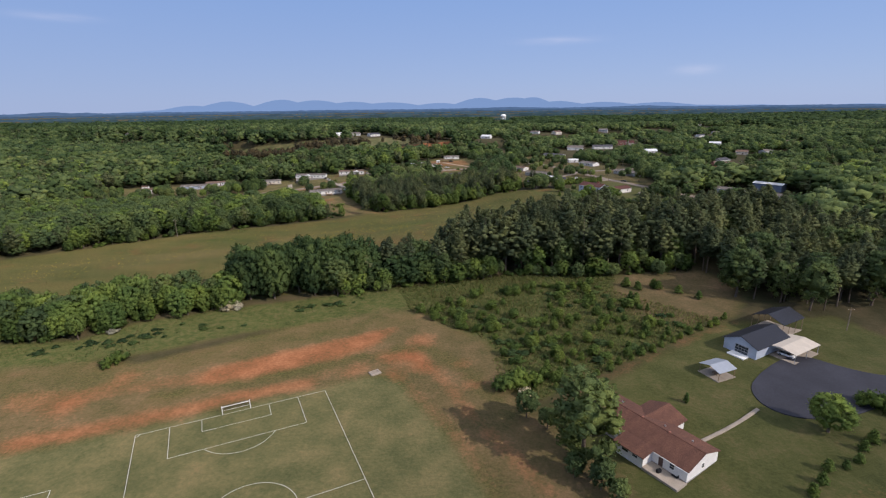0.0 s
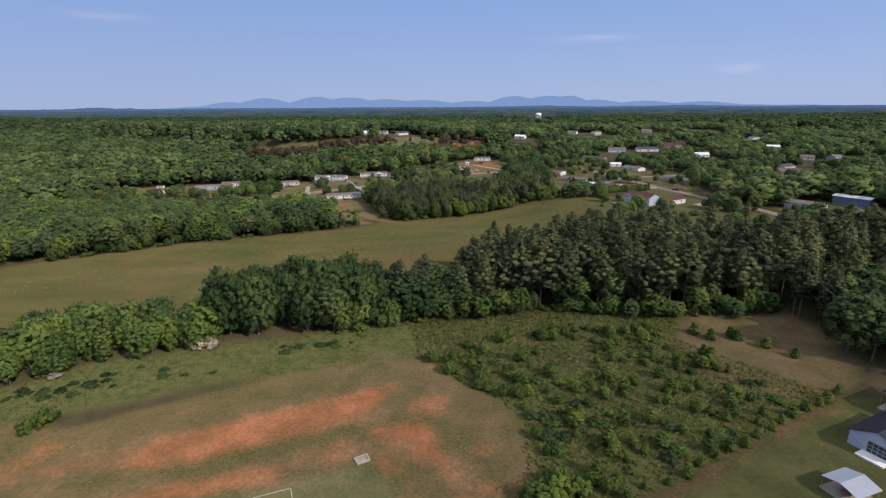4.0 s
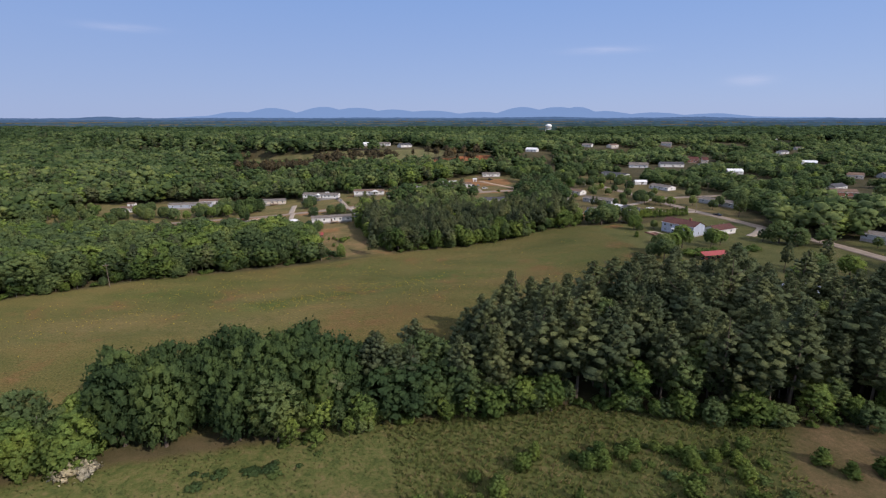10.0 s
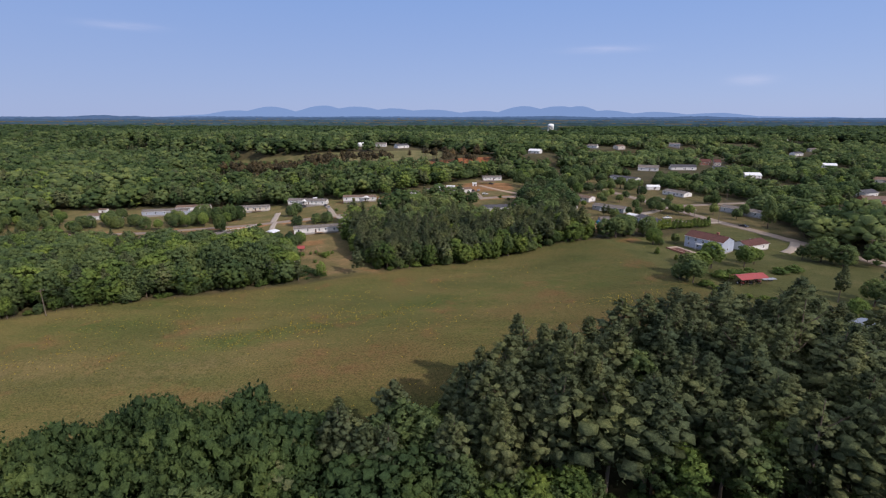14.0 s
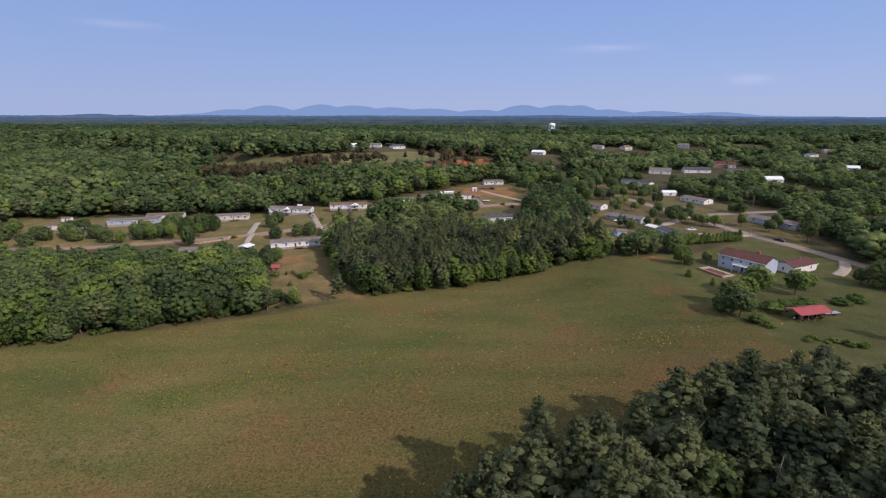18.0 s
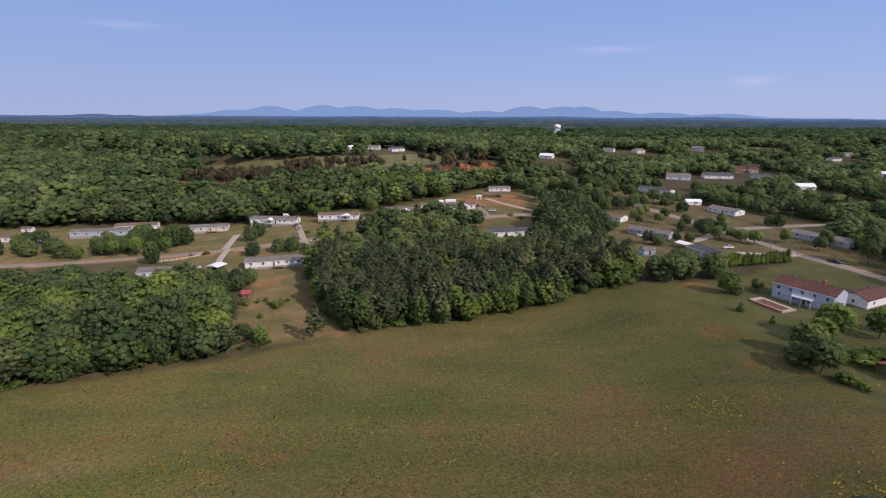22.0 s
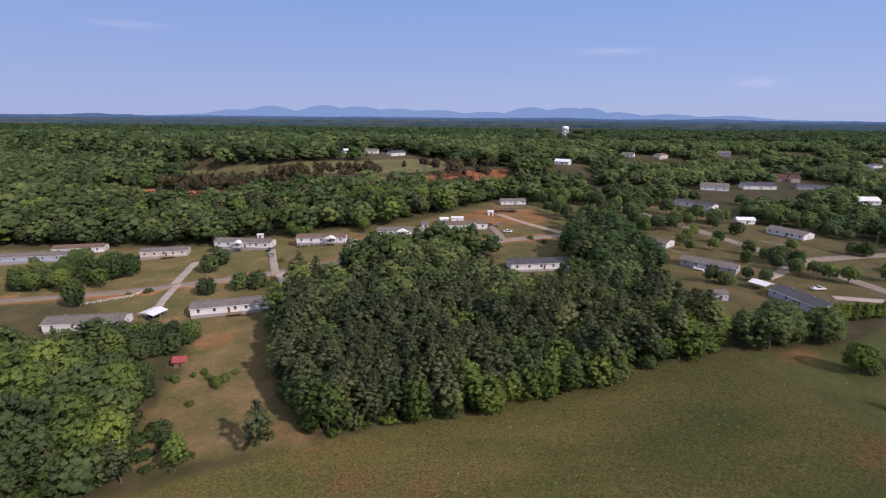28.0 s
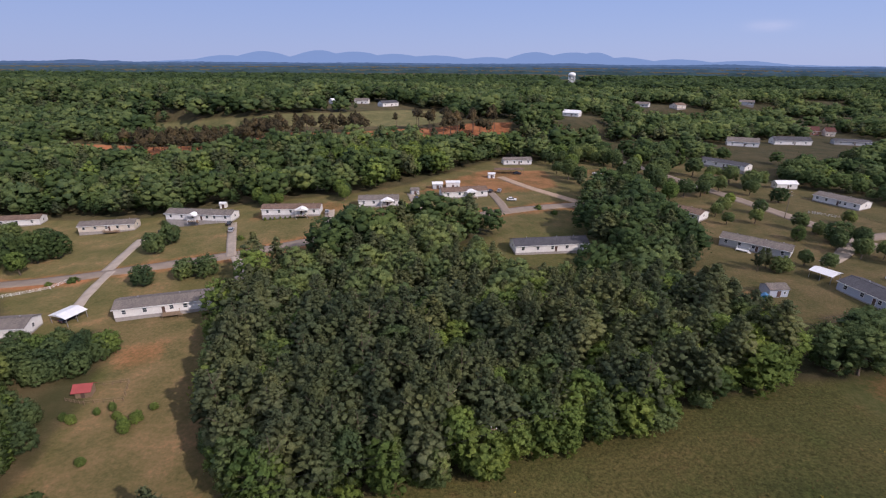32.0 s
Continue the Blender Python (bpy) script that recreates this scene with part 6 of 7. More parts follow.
lot_ob = part("driveway", bm, ROAD_DARK, None)
tagged(lot_ob, "dark fresh asphalt turning place beside the barn", "driveway", kind="structure")

# yard and brush planting
plant("tall", 37, 88, 24, 1.25, "tall dense green tree beside a ranch house")
for x, y, h, k in ((40, 76, 6, "oak"), (38, 80, 8, "oak"), (34, 84, 7, "oak"), (36, 92, 7, "oak"), (29, 106, 8, "oak"), (33, 101, 6, "oak"), (26, 119, 6, "bush"), (30, 121, 6.5, "bush"), (35, 121, 5, "bush"), (32, 125, 4, "bush"), (-91, 147, 5, "bush"), (-93, 144, 4, "bush")):
    plant(k, x, y, h)
plant("blossom", 31, 116, 3)
plant("blossom", -70, 186, 5, 1.2)
plant("blossom", -67, 187, 4)
plant("blossom", -104, 168, 2.5, 1.4)
plant("round", 97, 91, 10, 1.1, "round light green tree beside dark asphalt")
plant("sapling", 71, 106, 3)
for k in range(17):
    f = k / 16
    plant("sapling", 40 + 71 * f + rng.normal() * 0.5, 116 + 35 * f + rng.normal() * 0.5, rng.uniform(2.0, 3.8), rng.uniform(1.3, 1.8), "small dark evergreen in a hedge row")
for k in range(9):
    f = k / 8
    plant("sapling", 78 + 34 * f, 74 + 14 * f + rng.normal(), rng.uniform(2.2, 3.6), 1.5, "small dark evergreen in a hedge row")
for k in range(6):
    plant("bush", 115 + 3 * k, 100 - k * 3, rng.uniform(4, 7))
for x, y in ((91, 186), (94, 182), (101, 183), (102, 181), (88, 171), (71, 177), (72, 175), (108, 176), (113, 170)):
    plant("sapling", x, y, rng.uniform(3, 4.2), 1.7)
brush_spots = scatter(BRUSH, 3.6, 31, 0.55)
brush_spots = brush_spots[inside([(4, 176), (14, 164), (28, 140), (34, 118), (70, 132), (100, 150), (82, 180), (80, 192), (30, 196)], brush_spots[:, 0], brush_spots[:, 1])]
for x, y in brush_spots:
    q = rng.uniform()
    lush = PATCH(x, y, 9.0)
    if q < (0.72 if lush > -0.2 else 0.3):
        kind = "sapling" if q < 0.1 else "thicket" if q < 0.34 else "bush" if q < 0.52 else "bramble"
        plant(kind, x, y, rng.uniform(2.0, 4.6) if q < 0.34 else rng.uniform(0.9, 2.2), rng.uniform(1.1, 1.5) if q < 0.34 else rng.uniform(1.3, 2.0))

# ---- street of mobile homes ----
for x, y, h, w, k in (
    (-146, 470, 12, 0.9, "dark_dome"), (-139, 474, 13, 0.85, "dark_dome"), (-134, 479, 11, 0.9, "dark_dome"), (-152, 462, 10, 1.0, "light_oak"), (-96, 478, 8.5, 1.1, "dome"), (-73, 456, 7.5, 1.15, "dome"), (-66, 457, 8, 1.1, "dome"),
    (-85, 451, 7.5, 1.1, "dome"), (26, 492, 10, 0.95, "light_oak"), (-131, 440, 12, 0.8, "dark_dome"), (-172, 462, 9, 1.1, "dome"), (-180, 455, 8, 1.1, "light_oak"), (-111, 454, 2.5, 1.4, "bush"), (-118, 452, 1.6, 1.4, "bush"),
    (-66, 487, 2.6, 1.0, "bush"), (-8, 507, 5, 1.1, "dome"), (-1, 511, 4, 1.2, "bush"), (-98, 492, 9, 1.0, "tall"), (-95, 488, 8, 1.2, "dome"), (14, 531, 3.2, 1.3, "bush"), (-68, 531, 6, 1.0, "light_oak"), (-72, 533, 7, 1.0, "tall"),
    (-150, 494, 8, 1.1, "dome"), (-160, 484, 9, 1.2, "dome"), (-205, 470, 9, 1.2, "dome"), (-230, 476, 9, 1.1, "light_oak"), (58, 520, 2.5, 1.4, "bush"), (64, 514, 2.2, 1.4, "bush"),
):
    plant(k, x, y, h, w, "dense round dark green yard tree" if k == "dome" else "")
for k in range(9):
    plant("sapling", -63.5 + 2.2 * k + rng.normal() * 0.2, 508.2 + 0.17 * k, rng.uniform(1.2, 2.0), 1.5, "small clipped evergreen before a white house")
shed(-51, 557, 4, 5, 3.5, 2.3, SIDING_CREAM, SHINGLE_GREY, "small cream garden shed behind a house")
shed(0, 542, 15, 4, 3.5, 2.4, SIDING_GREY, SHINGLE_GREY, "small grey shed at the end of a driveway")
shed(11, 553, 8, 5, 4, 2.6, SIDING_GREY, SHEET_WHITE, "grey shed with a pale roof")
shed(19, 554, 5, 7, 4.5, 3.2, SIDING, SHEET_WHITE, "white box-like storage building", 0.5)
shed(41, 578, 4, 3.6, 3.4, 2.6, SIDING, SHEET_WHITE, "white metal shed on bare clay", 0.4)
shed(107, 483, 4, 5.5, 3.2, 2.3, SIDING, SHINGLE_GREY, "low white shed on a lawn", 0.5)
shed(115, 438, 6, 6, 4.5, 2.5, SIDING_BLUE, SHINGLE_GREY, "grey-blue shed on a lawn", 1.0)
shed(-262, 522, 5, 6, 4, 2.5, SIDING, SHINGLE_BROWN, "white shed among trees")
shed(-94, 536, 5, 3, 2.6, 2.4, SIDING, SHEET_WHITE, "little white shed behind a mobile home", 0.5)
shed(-133, 520, 5, 4, 3, 2.1, SIDING, SHEET_WHITE, "small white shed with a flat roof", 0.3)
canopy(-94, 429, 72, 6.2, 6.6, 2.5, SHEET_WHITE, "white metal carport on steel posts", 0.7)
car(-94, 428.5, 68, CAR_DARK, "dark car parked under a white carport")
canopy(138, 449, -60, 6.5, 6, 2.6, SHEET_WHITE, "white-roofed carport beside a house", 0.7)
canopy(52, 590, 4, 17, 5, 2.8, SHINGLE_BROWN, "long low open shelter on clay", 0.5, "open_shelter", None, WOOD, 5)
car(47, 531, -8, CAR_WHITE, "white car parked on dry grass")
car(38, 545, 70, CAR_DARK, "dark car at the end of a driveway")
car(42.5, 546, 75, CAR_SILVER, "silver car at the end of a driveway")
car(-74, 497, 102, CAR_SILVER, "silver car on a gravel driveway")
car(-78.5, 506, 102, CAR_DARK, "dark car parked beside a mobile home")
car(-106, 503, 30, CAR_DARK, "dark car in front of a cream mobile home")
car(-37.5, 514, 100, CAR_SILVER, "silver car on a concrete driveway")
car(-50, 521, 10, CAR_DARK, "dark car behind a white mobile home")
car(1.5, 532, 100, CAR_DARK, "dark car parked beside a shed")
car(-3, 519, 20, CAR_DARK, "dark pickup beside a white porch", True)
car(99, 417, 5, CAR_WHITE, "white pickup on bare red clay", True)
car(160, 448, 4, CAR_WHITE, "white pickup on a concrete driveway", True)
car(196, 424, -62, CAR_DARK, "dark pickup driving on the road", True)
car(57, 588, 5, CAR_DARK, "dark car under a low shelter")
car(104, 590, -20, CAR_WHITE, "white pickup beside a far house", True)
tarp2 = at_ground("tarp_shelter", -51, 443, 78, "pale blue tarp shelter at the edge of a wood", "shelter", 0.1)
boxes("cover", [(-4, -1.6, 2.2, 4, 1.6, 2.5)], plain("pale blue tarp", (0.25, 0.42, 0.6), 0.6, vary=0.2), tarp2, bevel=0.1)
for sx in (-3.8, 3.8):
    for sy in (-1.5, 1.5):
        boxes("post", [(sx - 0.05, sy - 0.05, -0.4, sx + 0.05, sy + 0.05, 2.3)], STEEL, tarp2)


def fence(points, label, high=1.1, gap=2.4, mat=WHITE, rails=(0.35, 0.7, 1.05), name="fence", thin=0.05):
    root = tagged(new(name), label, "fence")
    a0 = points[0]
    root.matrix_world = Matrix.Translation((*a0, ground_z(*a0)))
    base = root.matrix_world.translation.copy()
    spots = []
    for (ax, ay), (bx, by) in zip(points, points[1:]):
        n = max(1, round(math.hypot(bx - ax, by - ay) / gap))
        spots += [(ax + (bx - ax) * k / n, ay + (by - ay) * k / n) for k in range(n)]
    spots.append(points[-1])
    at = [Vector((x, y, ground_z(x, y))) - base for x, y in spots]
    for p in at:
        boxes("post", [(p.x - thin, p.y - thin, p.z - 0.3, p.x + thin, p.y + thin, p.z + high)], mat, root)
    for a, b in zip(at, at[1:]):
        for h in rails:
            rods("rail", [(a + Vector((0, 0, h)), b + Vector((0, 0, h)))], mat, root, r=thin * 0.8, n=4)
    return root


fence([(-130, 441), (-122, 445), (-115, 449), (-113, 454)], "white rail fence beside the street")
fence([(180, 519), (191, 509)], "white rail fence beside the road")
fence([(143, 561), (155, 568)], "white rail fence on a lawn")
fence([(-32, 498), (-40, 520)], "dark low fence beside a driveway", 0.9, 1.6, DOOR, (0.3, 0.6, 0.85))

# garden in the mown gap
coop = at_ground("chicken_coop", -67, 396.5, 12, "small wooden coop with a bright red roof", "coop")
boxes("wall", [(-1.6, -1.3, -0.2, 1.6, 1.3, 1.9)], WOOD, coop)
gable_roof(coop, 1.8, 1.6, 1.9, 1.1, SHEET_RED)
boxes("door", [(-0.4, -1.36, 0.1, 0.4, -1.28, 1.6)], DOOR, coop)
fence([(-65, 393), (-57, 394.5), (-59.5, 401), (-66.5, 399), (-65, 393)], "wire garden fence on wooden posts", 1.2, 2.0, WOOD, (0.6, 1.15), "garden_fence", 0.035)
fence([(-70, 394), (-65, 393)], "short wooden pen beside a coop", 1.1, 1.2, WOOD, (0.3, 0.6, 0.9), "pen_fence", 0.04)
for x, y, h in ((-66, 388, 2.0), (-63.5, 387, 2.6), (-60, 390, 1.9), (-57.5, 391.5, 2.2), (-55, 389, 2.0), (-52.5, 387, 2.6), (-51, 385, 3.4), (-50, 388, 3.0), (-48.5, 392, 2.0), (-54, 376, 2.2)):
    plant("green_dome", x, y, h, 0.95, "small bright green fruit tree in dry grass")
for x, y, h in ((-57, 366, 4), (-54, 363, 3.2), (-51, 361, 3.5), (-48, 358, 2.8), (-60, 361, 4.5), (-55, 357, 3), (-52, 353, 2), (-58, 354, 4), (-45, 357, 2)):
    plant("bramble", x, y, h * 0.7, 1.9)


# ---- power line ----
def pole(x, y, high, label="weathered wooden utility pole with a crossarm", arm=0.0, lamp=False):
    root = at_ground("utility_pole", x, y, math.degrees(arm), label, "utility pole", 0, "utility poles")
    v, f = limb([(0, 0, -0.8), (0, 0, high)], [0.17, 0.1], 10)
    sh = new("shaft", mesh_of("shaft", v, f, [plain("pole wood", (0.2, 0.16, 0.12), 0.9, vary=0.3, scale=3)], smooth=True))
    sh.parent = root
    boxes("crossarm", [(-1.2, -0.06, high - 0.7, 1.2, 0.06, high - 0.56)], WOOD, root)
    for sx in (-1.05, 0, 1.05):
        rods("insulator", [((sx, 0, high - 0.56 if sx else high), (sx, 0, high - 0.36 if sx else high + 0.2))], WHITE, root, r=0.05, n=8)
    if lamp:
        rods("arm", [((0, 0, high - 1.6), (0, -1.6, high - 1.2))], STEEL, root, r=0.04)
        boxes("lamp_head", [(-0.12, -1.95, high - 1.28, 0.12, -1.55, high - 1.12)], STEEL, root, bevel=0.03)
    return Vector((x, y, ground_z(x, y) + high))


def wires(tops, offsets, label="thin sagging power lines between poles"):
    for off in offsets:
        root = tagged(new("power_line"), label, "power line")
        for a, b in zip(tops, tops[1:]):
            d = (b - a).normalized()
            side = Vector((-d.y, d.x, 0)) * off
            pts = [a.lerp(b, k / 14) + side + Vector((0, 0, -0.3 - 6 * (k / 14) * (1 - k / 14) * (b - a).length / 90)) for k in range(15)]
            flat = Vector((-d.y, d.x, 0)).normalized() * 0.022
            ring = [q + way for q in pts for way in (flat, Vector((0, 0, 0.022)), -flat, Vector((0, 0, -0.022)))]
            tube = [(4 * k + j, 4 * k + (j + 1) % 4, 4 * k + 4 + (j + 1) % 4, 4 * k + 4 + j) for k in range(14) for j in range(4)]
            new("span", mesh_of("span", ring, tube, [BLACK])).parent = root


line_a = [pole(-140, 306, 11, arm=0.5), pole(-55, 349, 10.5, arm=0.35), pole(25, 375.5, 10.5, arm=0.3), pole(95, 401, 11, arm=0.3), pole(165, 424, 11, arm=0.3)]
wires(line_a, (-1.0, 1.0))
line_b = [pole(165, 512, 12, arm=-0.2, lamp=True), pole(187, 436, 11, arm=-0.2), pole(212, 352, 11, arm=-0.2)]
wires(line_b, (0.0, 1.0))
pole(146, 139, 8)
pole(232, 508, 9)

# ---- house and shelter east of the meadow ----
plant("round", 124, 383, 9.5, 1.0, "round light green tree on the edge of a meadow")
for x, y, h, w, k in (
    (119, 366, 3.2, 1.4, "sapling"), (124, 356, 2.6, 1.2, "sapling"), (137, 386, 5, 1.1, "oak"), (116, 323, 9, 1.2, "oak"), (119, 333, 9, 1.2, "oak"), (113, 328, 6, 1.2, "dome"), (134, 343, 11, 1.1, "light_oak"), (128, 340, 8, 1.1, "light_oak"), (150, 345, 9, 1.1, "light_oak"),
    (157, 349, 7, 1.1, "light_oak"), (131, 329, 3.5, 1.8, "bush"), (136, 331, 3.5, 1.8, "bush"), (141, 332, 3, 1.8, "bush"), (119, 318, 3.5, 1.3, "bush"), (121, 315, 2.2, 1.3, "bush"), (146, 334, 3, 1.8, "bush"), (160, 335, 3, 1.8, "bush"), (168, 338, 3.2, 1.8, "bush"),
    (109, 397, 11, 1.3, "oak"), (115, 403, 11, 1.3, "dome"), (104, 400, 9, 1.3, "dome"), (128, 402, 10, 1.1, "dome"), (121, 410, 9, 1.2, "oak"), (127, 383, 4, 1.2, "dome"),
    (208, 420, 17, 0.9, "tall"), (224, 412, 12, 1.1, "oak"), (216, 400, 10, 1.1, "oak"), (225, 436, 10, 1.1, "dome"), (212, 452, 9, 1.1, "oak"), (190, 352, 11, 1.1, "dome"), (196, 346, 9, 1.1, "dome"), (184, 356, 6, 1.2, "oak"), 
    (139, 460, 6, 1.1, "oak"), (143, 455, 7, 1.0, "oak"), (124, 457, 8, 1.2, "pine"), (120, 455, 9, 1.2, "pine"), (127, 454, 6, 1.2, "dome"), (166, 482, 9, 1.2, "dome"), (172, 478, 8, 1.2, "oak"), (160, 474, 7, 1.2, "oak"), (163, 466, 8, 1.1, "oak"), (171, 466, 7, 1.1, "oak"), (178, 456, 8, 1.1, "light_oak"),
    (95, 533, 12, 1.2, "dome"), (106, 543, 13, 1.1, "tall"), (112, 536, 9, 1.1, "oak"), (123, 550, 14, 1.0, "oak"), (124, 536, 11, 1.1, "light_oak"), (149, 552, 11, 1.2, "oak"), (144, 546, 9, 1.2, "oak"), (135, 545, 10, 1.2, "oak"), (158, 556, 9, 1.2, "oak"), (179, 564, 10, 1.2, "dome"), (186, 568, 9, 1.2, "oak"), (172, 572, 11, 1.2, "oak"), (213, 585, 12, 1.2, "dome"),
    (205, 575, 10, 1.2, "oak"), (150, 530, 7, 1.1, "light_oak"), (142, 520, 8, 1.1, "oak"), (136, 515, 7, 1.1, "oak"), (148, 505, 7, 1.1, "oak"), (112, 500, 9, 1.1, "dome"), (108, 508, 10, 1.2, "dome"), (117, 492, 5, 1.1, "light_oak"), (160, 590, 12, 1.2, "oak"), (150, 600, 12, 1.2, "oak"), (138, 585, 12, 1.2, "dome"), (128, 570, 12, 1.2, "oak"),
    (176, 300, 14, 1.0, "pine"), (168, 296, 9, 1.2, "oak"), (180, 292, 9, 1.3, "light_oak"), (158, 300, 13, 1.0, "pine"), (196, 282, 8, 1.2, "dome"),
):
    plant(k, x, y, h * (1.0 if y > 440 else 1.15), w)
for k in range(18):
    plant("sapling", 134 + 2.4 * k, 415 + 0.6 * k + rng.normal() * 0.3, rng.uniform(5.0, 6.5), 1.1, "dark evergreen in a tall clipped hedge")
for k in range(7):
    plant("bush", 126 + 2.6 * k, 306 + rng.normal() * 1.0 - k * 0.9, rng.uniform(1.2, 2.2), 1.6, "low brown-green scrub at the edge of a meadow")
canopy(138, 322, 14, 13, 6.5, 3.0, SHEET_RED, "bright red ribbed roof on posts sheltering tractors", 1.1, "open_shelter", None, WOOD, 4)


def tractor(x, y, yaw, paint, label):
    root = at_ground("tractor", x, y, yaw, label, "tractor", 0.1, "farm machines")
    boxes("hood", [(0.1, -0.35, 0.7, 1.5, 0.35, 1.25)], paint, root, bevel=0.06)
    boxes("seat", [(-0.8, -0.3, 1.0, -0.3, 0.3, 1.15), (-0.85, -0.3, 1.15, -0.75, 0.3, 1.6)], BLACK, root, bevel=0.03)
    rods("exhaust", [((0.9, 0.2, 1.2), (0.9, 0.2, 1.95))], BLACK, root, r=0.04)
    for sx, r, wy in ((-0.6, 0.62, 0.62), (1.2, 0.36, 0.5)):
        for sy in (-1, 1):
            w = rods("wheel", [((sx, sy * wy, r), (sx, sy * (wy + 0.28), r))], TYRE, root, r=r, n=16)
            rods("rim", [((sx, sy * wy, r), (sx, sy * (wy + 0.3), r))], WHITE, w, r=r * 0.5, n=12)


tractor(134, 320.5, -70, SHEET_RED, "red tractor under a red-roofed shelter")
tractor(138, 321.5, -75, CAR_DARK, "dark tractor under a red-roofed shelter")
tractor(142, 322.5, -70, SHEET_RED, "small red tractor under a shelter")
trailer = at_ground("flat_trailer", 148.5, 325, 10, "flat grey trailer beside a red-roofed shelter", "trailer", 0.2)
boxes("bed", [(-3, -1, 0.6, 3, 1, 0.75)], STEEL, trailer)
for sx in (-0.5, 0.5):
    for sy in (-1, 1):
        rods("wheel", [((sx, sy * 1.0, 0.35), (sx, sy * 1.2, 0.35))], TYRE, trailer, r=0.35, n=12)
L2, D2, pl2, top2 = red["half"]
bal = boxes("balcony", [(-2.5, -D2 - 2.2, pl2 + 2.5, 4.0, -D2, pl2 + 2.7)], WHITE, red, "white balcony on posts")
for sx in (-2.4, 0.8, 3.9):
    boxes("post", [(sx - 0.08, -D2 - 2.15, -0.8, sx + 0.08, -D2 - 2.0, pl2 + 3.6)], WHITE, bal)
for h in (3.1, 3.55):
    boxes("rail", [(-2.5, -D2 - 2.2, pl2 + h, 4.0, -D2 - 2.1, pl2 + h + 0.08)], WHITE, bal)
for k in range(5):
    window(red, -L2 + 2 + k * (2 * L2 - 4) / 4, pl2 + 3.5, 1.1, 1.2, -D2, 0, -1)
boxes("chimney", [(L2 * 0.3, 0.5, top2, L2 * 0.3 + 1.2, 1.4, top2 + 3.4)], BRICK, red, "brick chimney", 0.03)
pool = at_ground("pool", 134, 372, -70, "drained swimming pool with a pale paved rim beside a house", "pool", 0.0)
PAVING = plain("pale pink paving", (0.36, 0.28, 0.22), 0.9, vary=0.3, scale=0.6)
boxes("basin", [(-5.2, -2.2, -1.2, 5.2, 2.2, 0.08)], plain("rusty basin", (0.12, 0.055, 0.04), 0.9, vary=0.3, scale=0.5), pool, "rusty brown basin floor")
for row in ((-7.2, 2.2, -1.2, 6.4, 3.8, 0.34), (-6.4, -3.4, -1.2, 6.4, -2.2, 0.34), (-7.2, -2.2, -1.2, -5.2, 2.2, 0.34), (5.2, -2.2, -1.2, 6.4, 2.2, 0.34)):
    boxes("rim", [row], PAVING, pool, bevel=0.04)
boxes("low_wall", [(-6.6, -3.8, -1.4, 6.6, -3.45, 0.7)], BRICK, pool, bevel=0.03)
workshop = house((123, 254), (150, 263), 13, SHEET_GREY, ribbed("blue-grey ribbed sheet", (0.2, 0.225, 0.27), 0.6, 0, 0.6, 0.0), "large grey metal workshop with a low roof", name="workshop", high=4.2, rise=1.3, windows=0, door=0, gable_windows=0, plinth=0.2)

# clutter beside the wood
for x, y, k, words in ((104, 433, 0, "rusty red farm implement on bare clay"), (107, 431, 1, "dark rusty implement on bare clay"), (110, 434, 2, "teal plastic playhouse on bare clay")):
    ob = at_ground("farm_implement" if k < 2 else "playhouse", x, y, 30 * k, words, "clutter", 0.1)
    if k < 2:
        rods("frame", [((-1.5, -0.6, 0.5), (1.5, -0.6, 0.5)), ((-1.5, 0.6, 0.5), (1.5, 0.6, 0.5)), ((-1.4, -0.6, 0.5), (-1.4, 0.6, 0.5)), ((1.4, -0.6, 0.5), (1.4, 0.6, 0.5)), ((1.4, 0, 0.5), (2.6, 0, 0.6))], SHEET_RED if k == 0 else STEEL, ob, r=0.07)
        for sy in (-0.8, 0.8):
            rods("wheel", [((0, sy, 0.35), (0, sy * 1.2, 0.35))], TYRE, ob, r=0.38, n=12)
    else:
        boxes("wall", [(-0.8, -0.7, 0, 0.8, 0.7, 1.3)], PLUM, ob, bevel=0.06)
        gable_roof(ob, 0.9, 0.8, 1.3, 0.5, CAR_BLUE)

# ---- far houses and row of brown pines ----
looks = [(SIDING, SHINGLE_GREY, "white"), (SIDING, SHINGLE_DARK, "white"), (SIDING_CREAM, SHINGLE_BROWN, "cream"), (SIDING_GREY, SHINGLE_GREY, "grey"), (BRICK, SHINGLE_BROWN, "brick"), (SIDING, SHEET_WHITE, "white")]
for n, (hx, hy) in enumerate(FAR_HOUSES):
    wall, roof, tone = looks[n % len(looks)]
    a, l = rng.uniform(-0.7, 0.7), rng.uniform(12, 19)
    house((hx - l / 2 * math.cos(a), hy - l / 2 * math.sin(a)), (hx + l / 2 * math.cos(a), hy + l / 2 * math.sin(a)), 10, wall, roof, f"far {tone} house in a clearing among trees", name="house", windows=3, rise=2.2, high=3.0)
for x, y in scatter(FAR_RED, 9.4, 51):
    if PATCH(x, y, 13.0) > (-1.1 if x < -85 else 0.0) and not (x < -235):
        plant("dry_pine", x, y, rng.uniform(14, 19), rng.uniform(0.95, 1.25))
low = scatter([(-310, 640), (-195, 628), (-133, 618), (-60, 640), (75, 660), (70, 684), (-15, 673), (-64, 657), (-94, 648), (-133, 628), (-170, 642), (-195, 638), (-240, 680), (-300, 675)], 6.5, 52)
woodland(low, "mid", label="low young woodland before red clay", height=(4, 8), wide=1.3, seed=18)
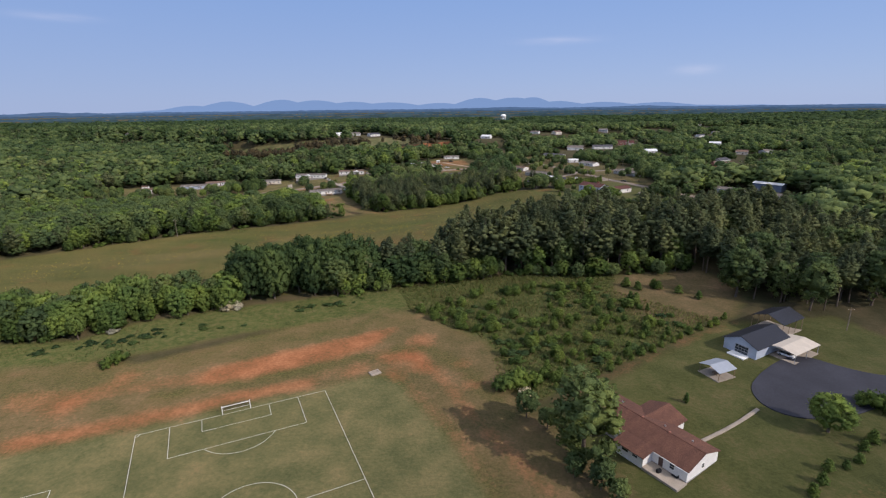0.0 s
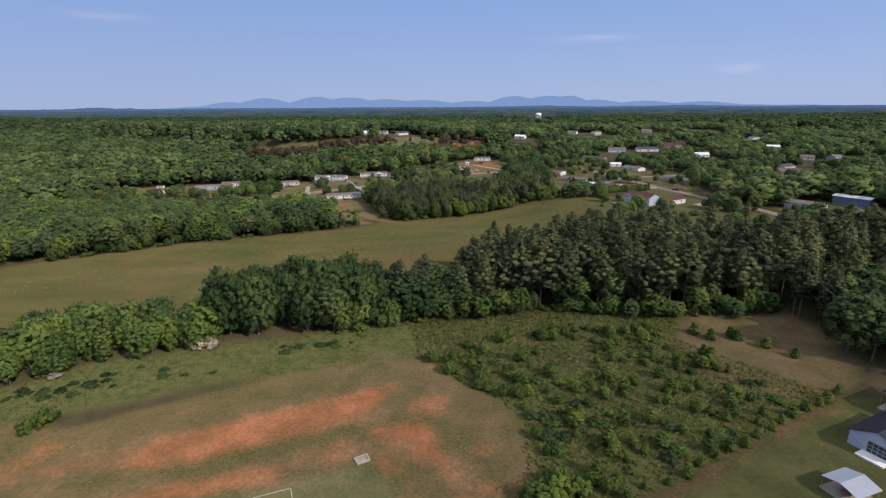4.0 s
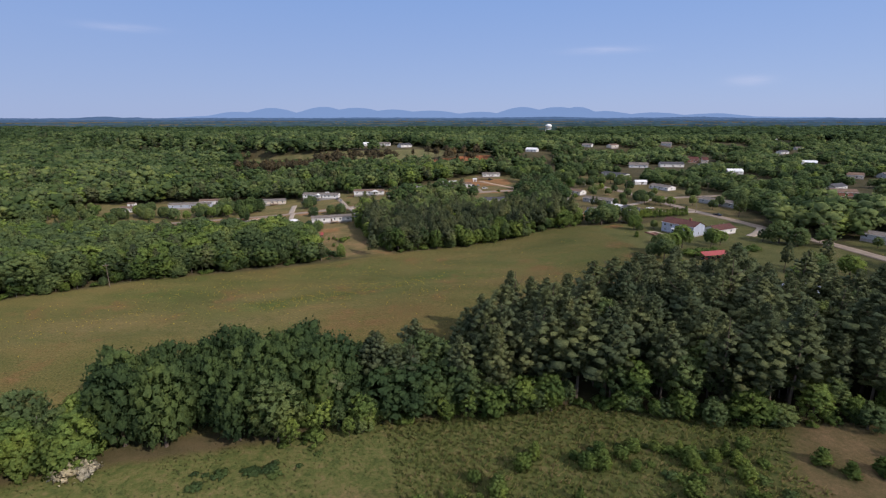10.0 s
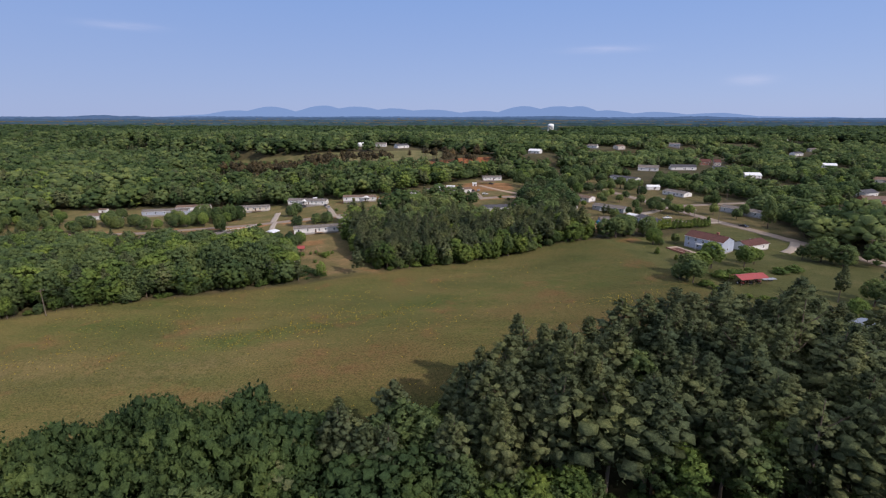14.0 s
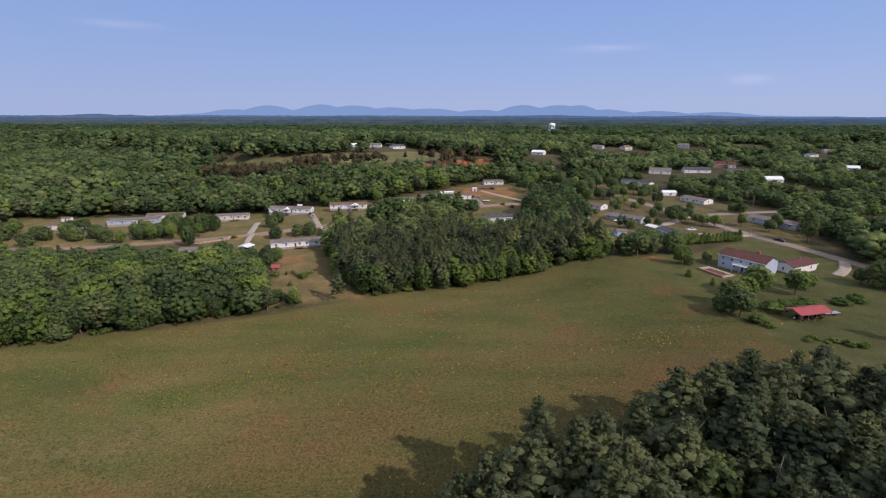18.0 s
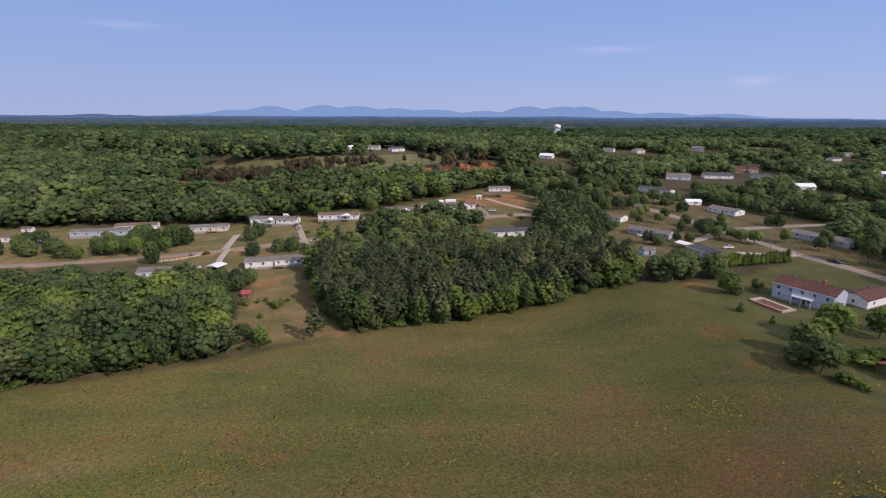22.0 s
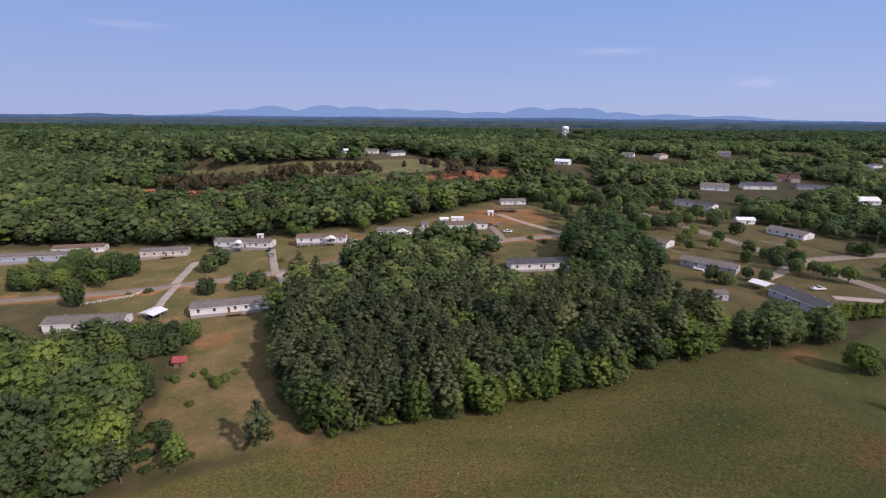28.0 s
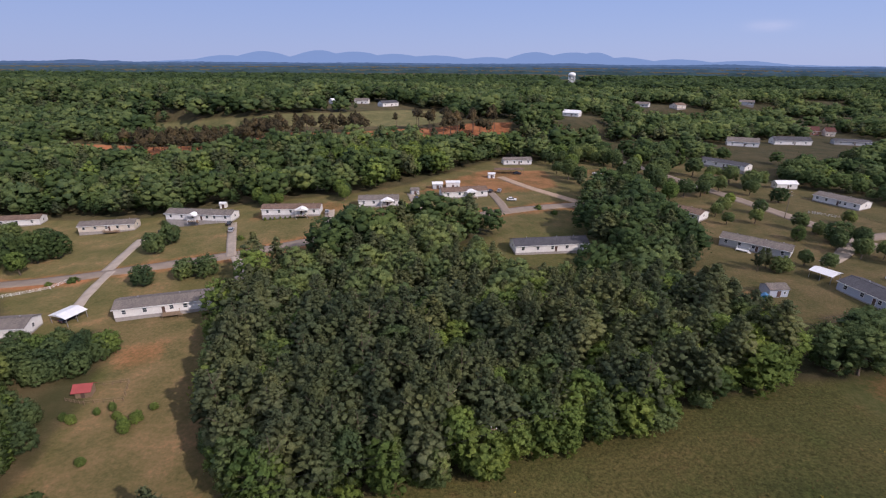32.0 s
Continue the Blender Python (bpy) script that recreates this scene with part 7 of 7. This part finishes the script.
behind = scatter([(-300, 722), (-230, 710), (-170, 720), (-139, 708), (-139, 732), (-215, 760), (-300, 772)], 8, 53)
woodland(behind, "mid", label="woodland beside a far field", height=(8, 12), wide=1.3, seed=19)



house((264, 352), (274, 335), 9, ribbed("slate blue sheet", (0.12, 0.15, 0.22), 0.5, 2), SHEET_WHITE, "slate blue metal workshop with a white roof", name="workshop", high=5, rise=0.9, windows=0, gable_windows=0)
house((233, 352), (243, 334), 9, SIDING_GREY, SHINGLE_GREY, "long grey mobile home beside the road", windows=4)
house((248, 318), (259, 299), 9, SIDING, SHINGLE_GREY, "long white mobile home behind a fence", windows=5)
fence([(229, 285), (243, 289), (257, 293)], "white rail fence beside a road")
for x, y, h, k in ((231, 287, 8, "dome"), (236, 330, 7, "oak"), (231, 338, 6, "oak"), (218, 298, 6, "oak"), (186, 262, 8, "light_oak"), (206, 264, 9, "oak")):
    plant(k, x, y, h, 1.1)


for x, y in scatter([(-62, 574), (12, 592), (12, 610), (-62, 592)], 7.5, 55):
    plant("green_tall", x, y, rng.uniform(14, 19), rng.uniform(1.0, 1.3))


# ---- dead trees ----
def snag(x, y, high, seed):
    r = np.random.default_rng(seed)
    root = at_ground("dead_tree", x, y, 0, "bare pale dead tree standing among pines", "tree", -0.1)
    v, f = limb([(0, 0, 0), (0.15, 0.1, high * 0.4), (-0.1, 0.2, high * 0.75), (0.1, 0.1, high)], [0.3, 0.22, 0.14, 0.03], 8)
    new("trunk", mesh_of("trunk", v, f, [BARK_PALE], smooth=True)).parent = root
    for k in range(9):
        a, h = r.uniform(0, 6.28), high * r.uniform(0.45, 0.92)
        l = r.uniform(0.8, 2.6) * (1.15 - h / high)
        v, f = limb([(0, 0.1, h), (math.cos(a) * l * 0.6, math.sin(a) * l * 0.6, h + l * 0.25), (math.cos(a) * l, math.sin(a) * l, h + l * 0.7)], [0.1, 0.06, 0.015], 5)
        new("branch", mesh_of("branch", v, f, [BARK_PALE], smooth=True)).parent = root


snag(21, 238, 18, 1)
snag(69, 234, 18.5, 2)
for x, y in ((113, 248), (117, 251), (119, 247), (123, 247), (115, 256), (121, 243)):
    plant("tall", x, y, rng.uniform(11, 15), 1.1)
snag(-84, 196, 8, 3)
for x, y, h, w, k in ((149, 281, 9, 1.1, "light_oak"), (167, 289, 8, 1.2, "oak"), (84, 575, 12, 1.1, "oak"), (90, 598, 11, 1.1, "light_oak"), (120, 612, 12, 1.1, "oak"), (126, 594, 10, 1.1, "dome"), (98, 622, 12, 1.2, "oak"), (82, 612, 11, 1.1, "tall"), (112, 570, 10, 1.1, "oak")):
    plant(k, x, y, h, w)


def free_yards(poly, gap, seed, kinds, high):
    """Single trees on the grass between houses, clear of walls and roads."""
    p = scatter(poly, gap, seed, 0.5)
    for x, y in p:
        if min(math.hypot(x - hx, y - hy) for hx, hy in HOME_AT) < 15 or min(math.hypot(x - hx, (y - hy + 14) * 0.7) for hx, hy in HOME_AT) < 11 or near_line(STREET, np.array(x), np.array(y)) < 6 or near_line(ROAD_E, np.array(x), np.array(y)) < 7:
            continue
        plant(kinds[int(rng.integers(len(kinds)))], x, y, rng.uniform(*high), rng.uniform(0.9, 1.2))


HOME_AT = [tuple(ob.matrix_world.translation[:2]) for ob in bpy.data.objects if ob.parent is None and ob.name.split(".")[0] in ("house", "mobile_home", "garage", "shed", "carport", "pickup_truck", "car", "open_shelter", "playhouse", "farm_implement", "pool")]
free_yards(EAST_YARDS, 21, 61, ("oak", "dome", "oak", "light_oak", "dark_dome"), (5, 8.5))
free_yards(HAMLET, 13, 62, ("oak", "dome", "light_oak", "tall"), (8, 12))
free_yards([(-300, 442), (-135, 450), (-135, 500), (-225, 492), (-300, 500)], 11, 63, ("oak", "dome", "light_oak"), (7, 11))
free_yards([(-120, 518), (-30, 528), (-30, 545), (-120, 530)], 10, 64, ("oak", "light_oak"), (6, 10))
for x, y in scatter([(-95, 399), (-75, 398), (-67, 405), (-73, 415), (-97, 416)], 5.2, 66):
    plant("dome" if rng.uniform() < 0.7 else "green_dome", x, y, rng.uniform(5.5, 7.5), rng.uniform(1.0, 1.2))
for x, y, h in ((-86, 383, 9), (-80, 381, 9), (-74, 380, 8), (-68, 379, 7), (-72, 385, 7), (-79, 387, 8)):
    plant("dome", x, y, h, 1.1)
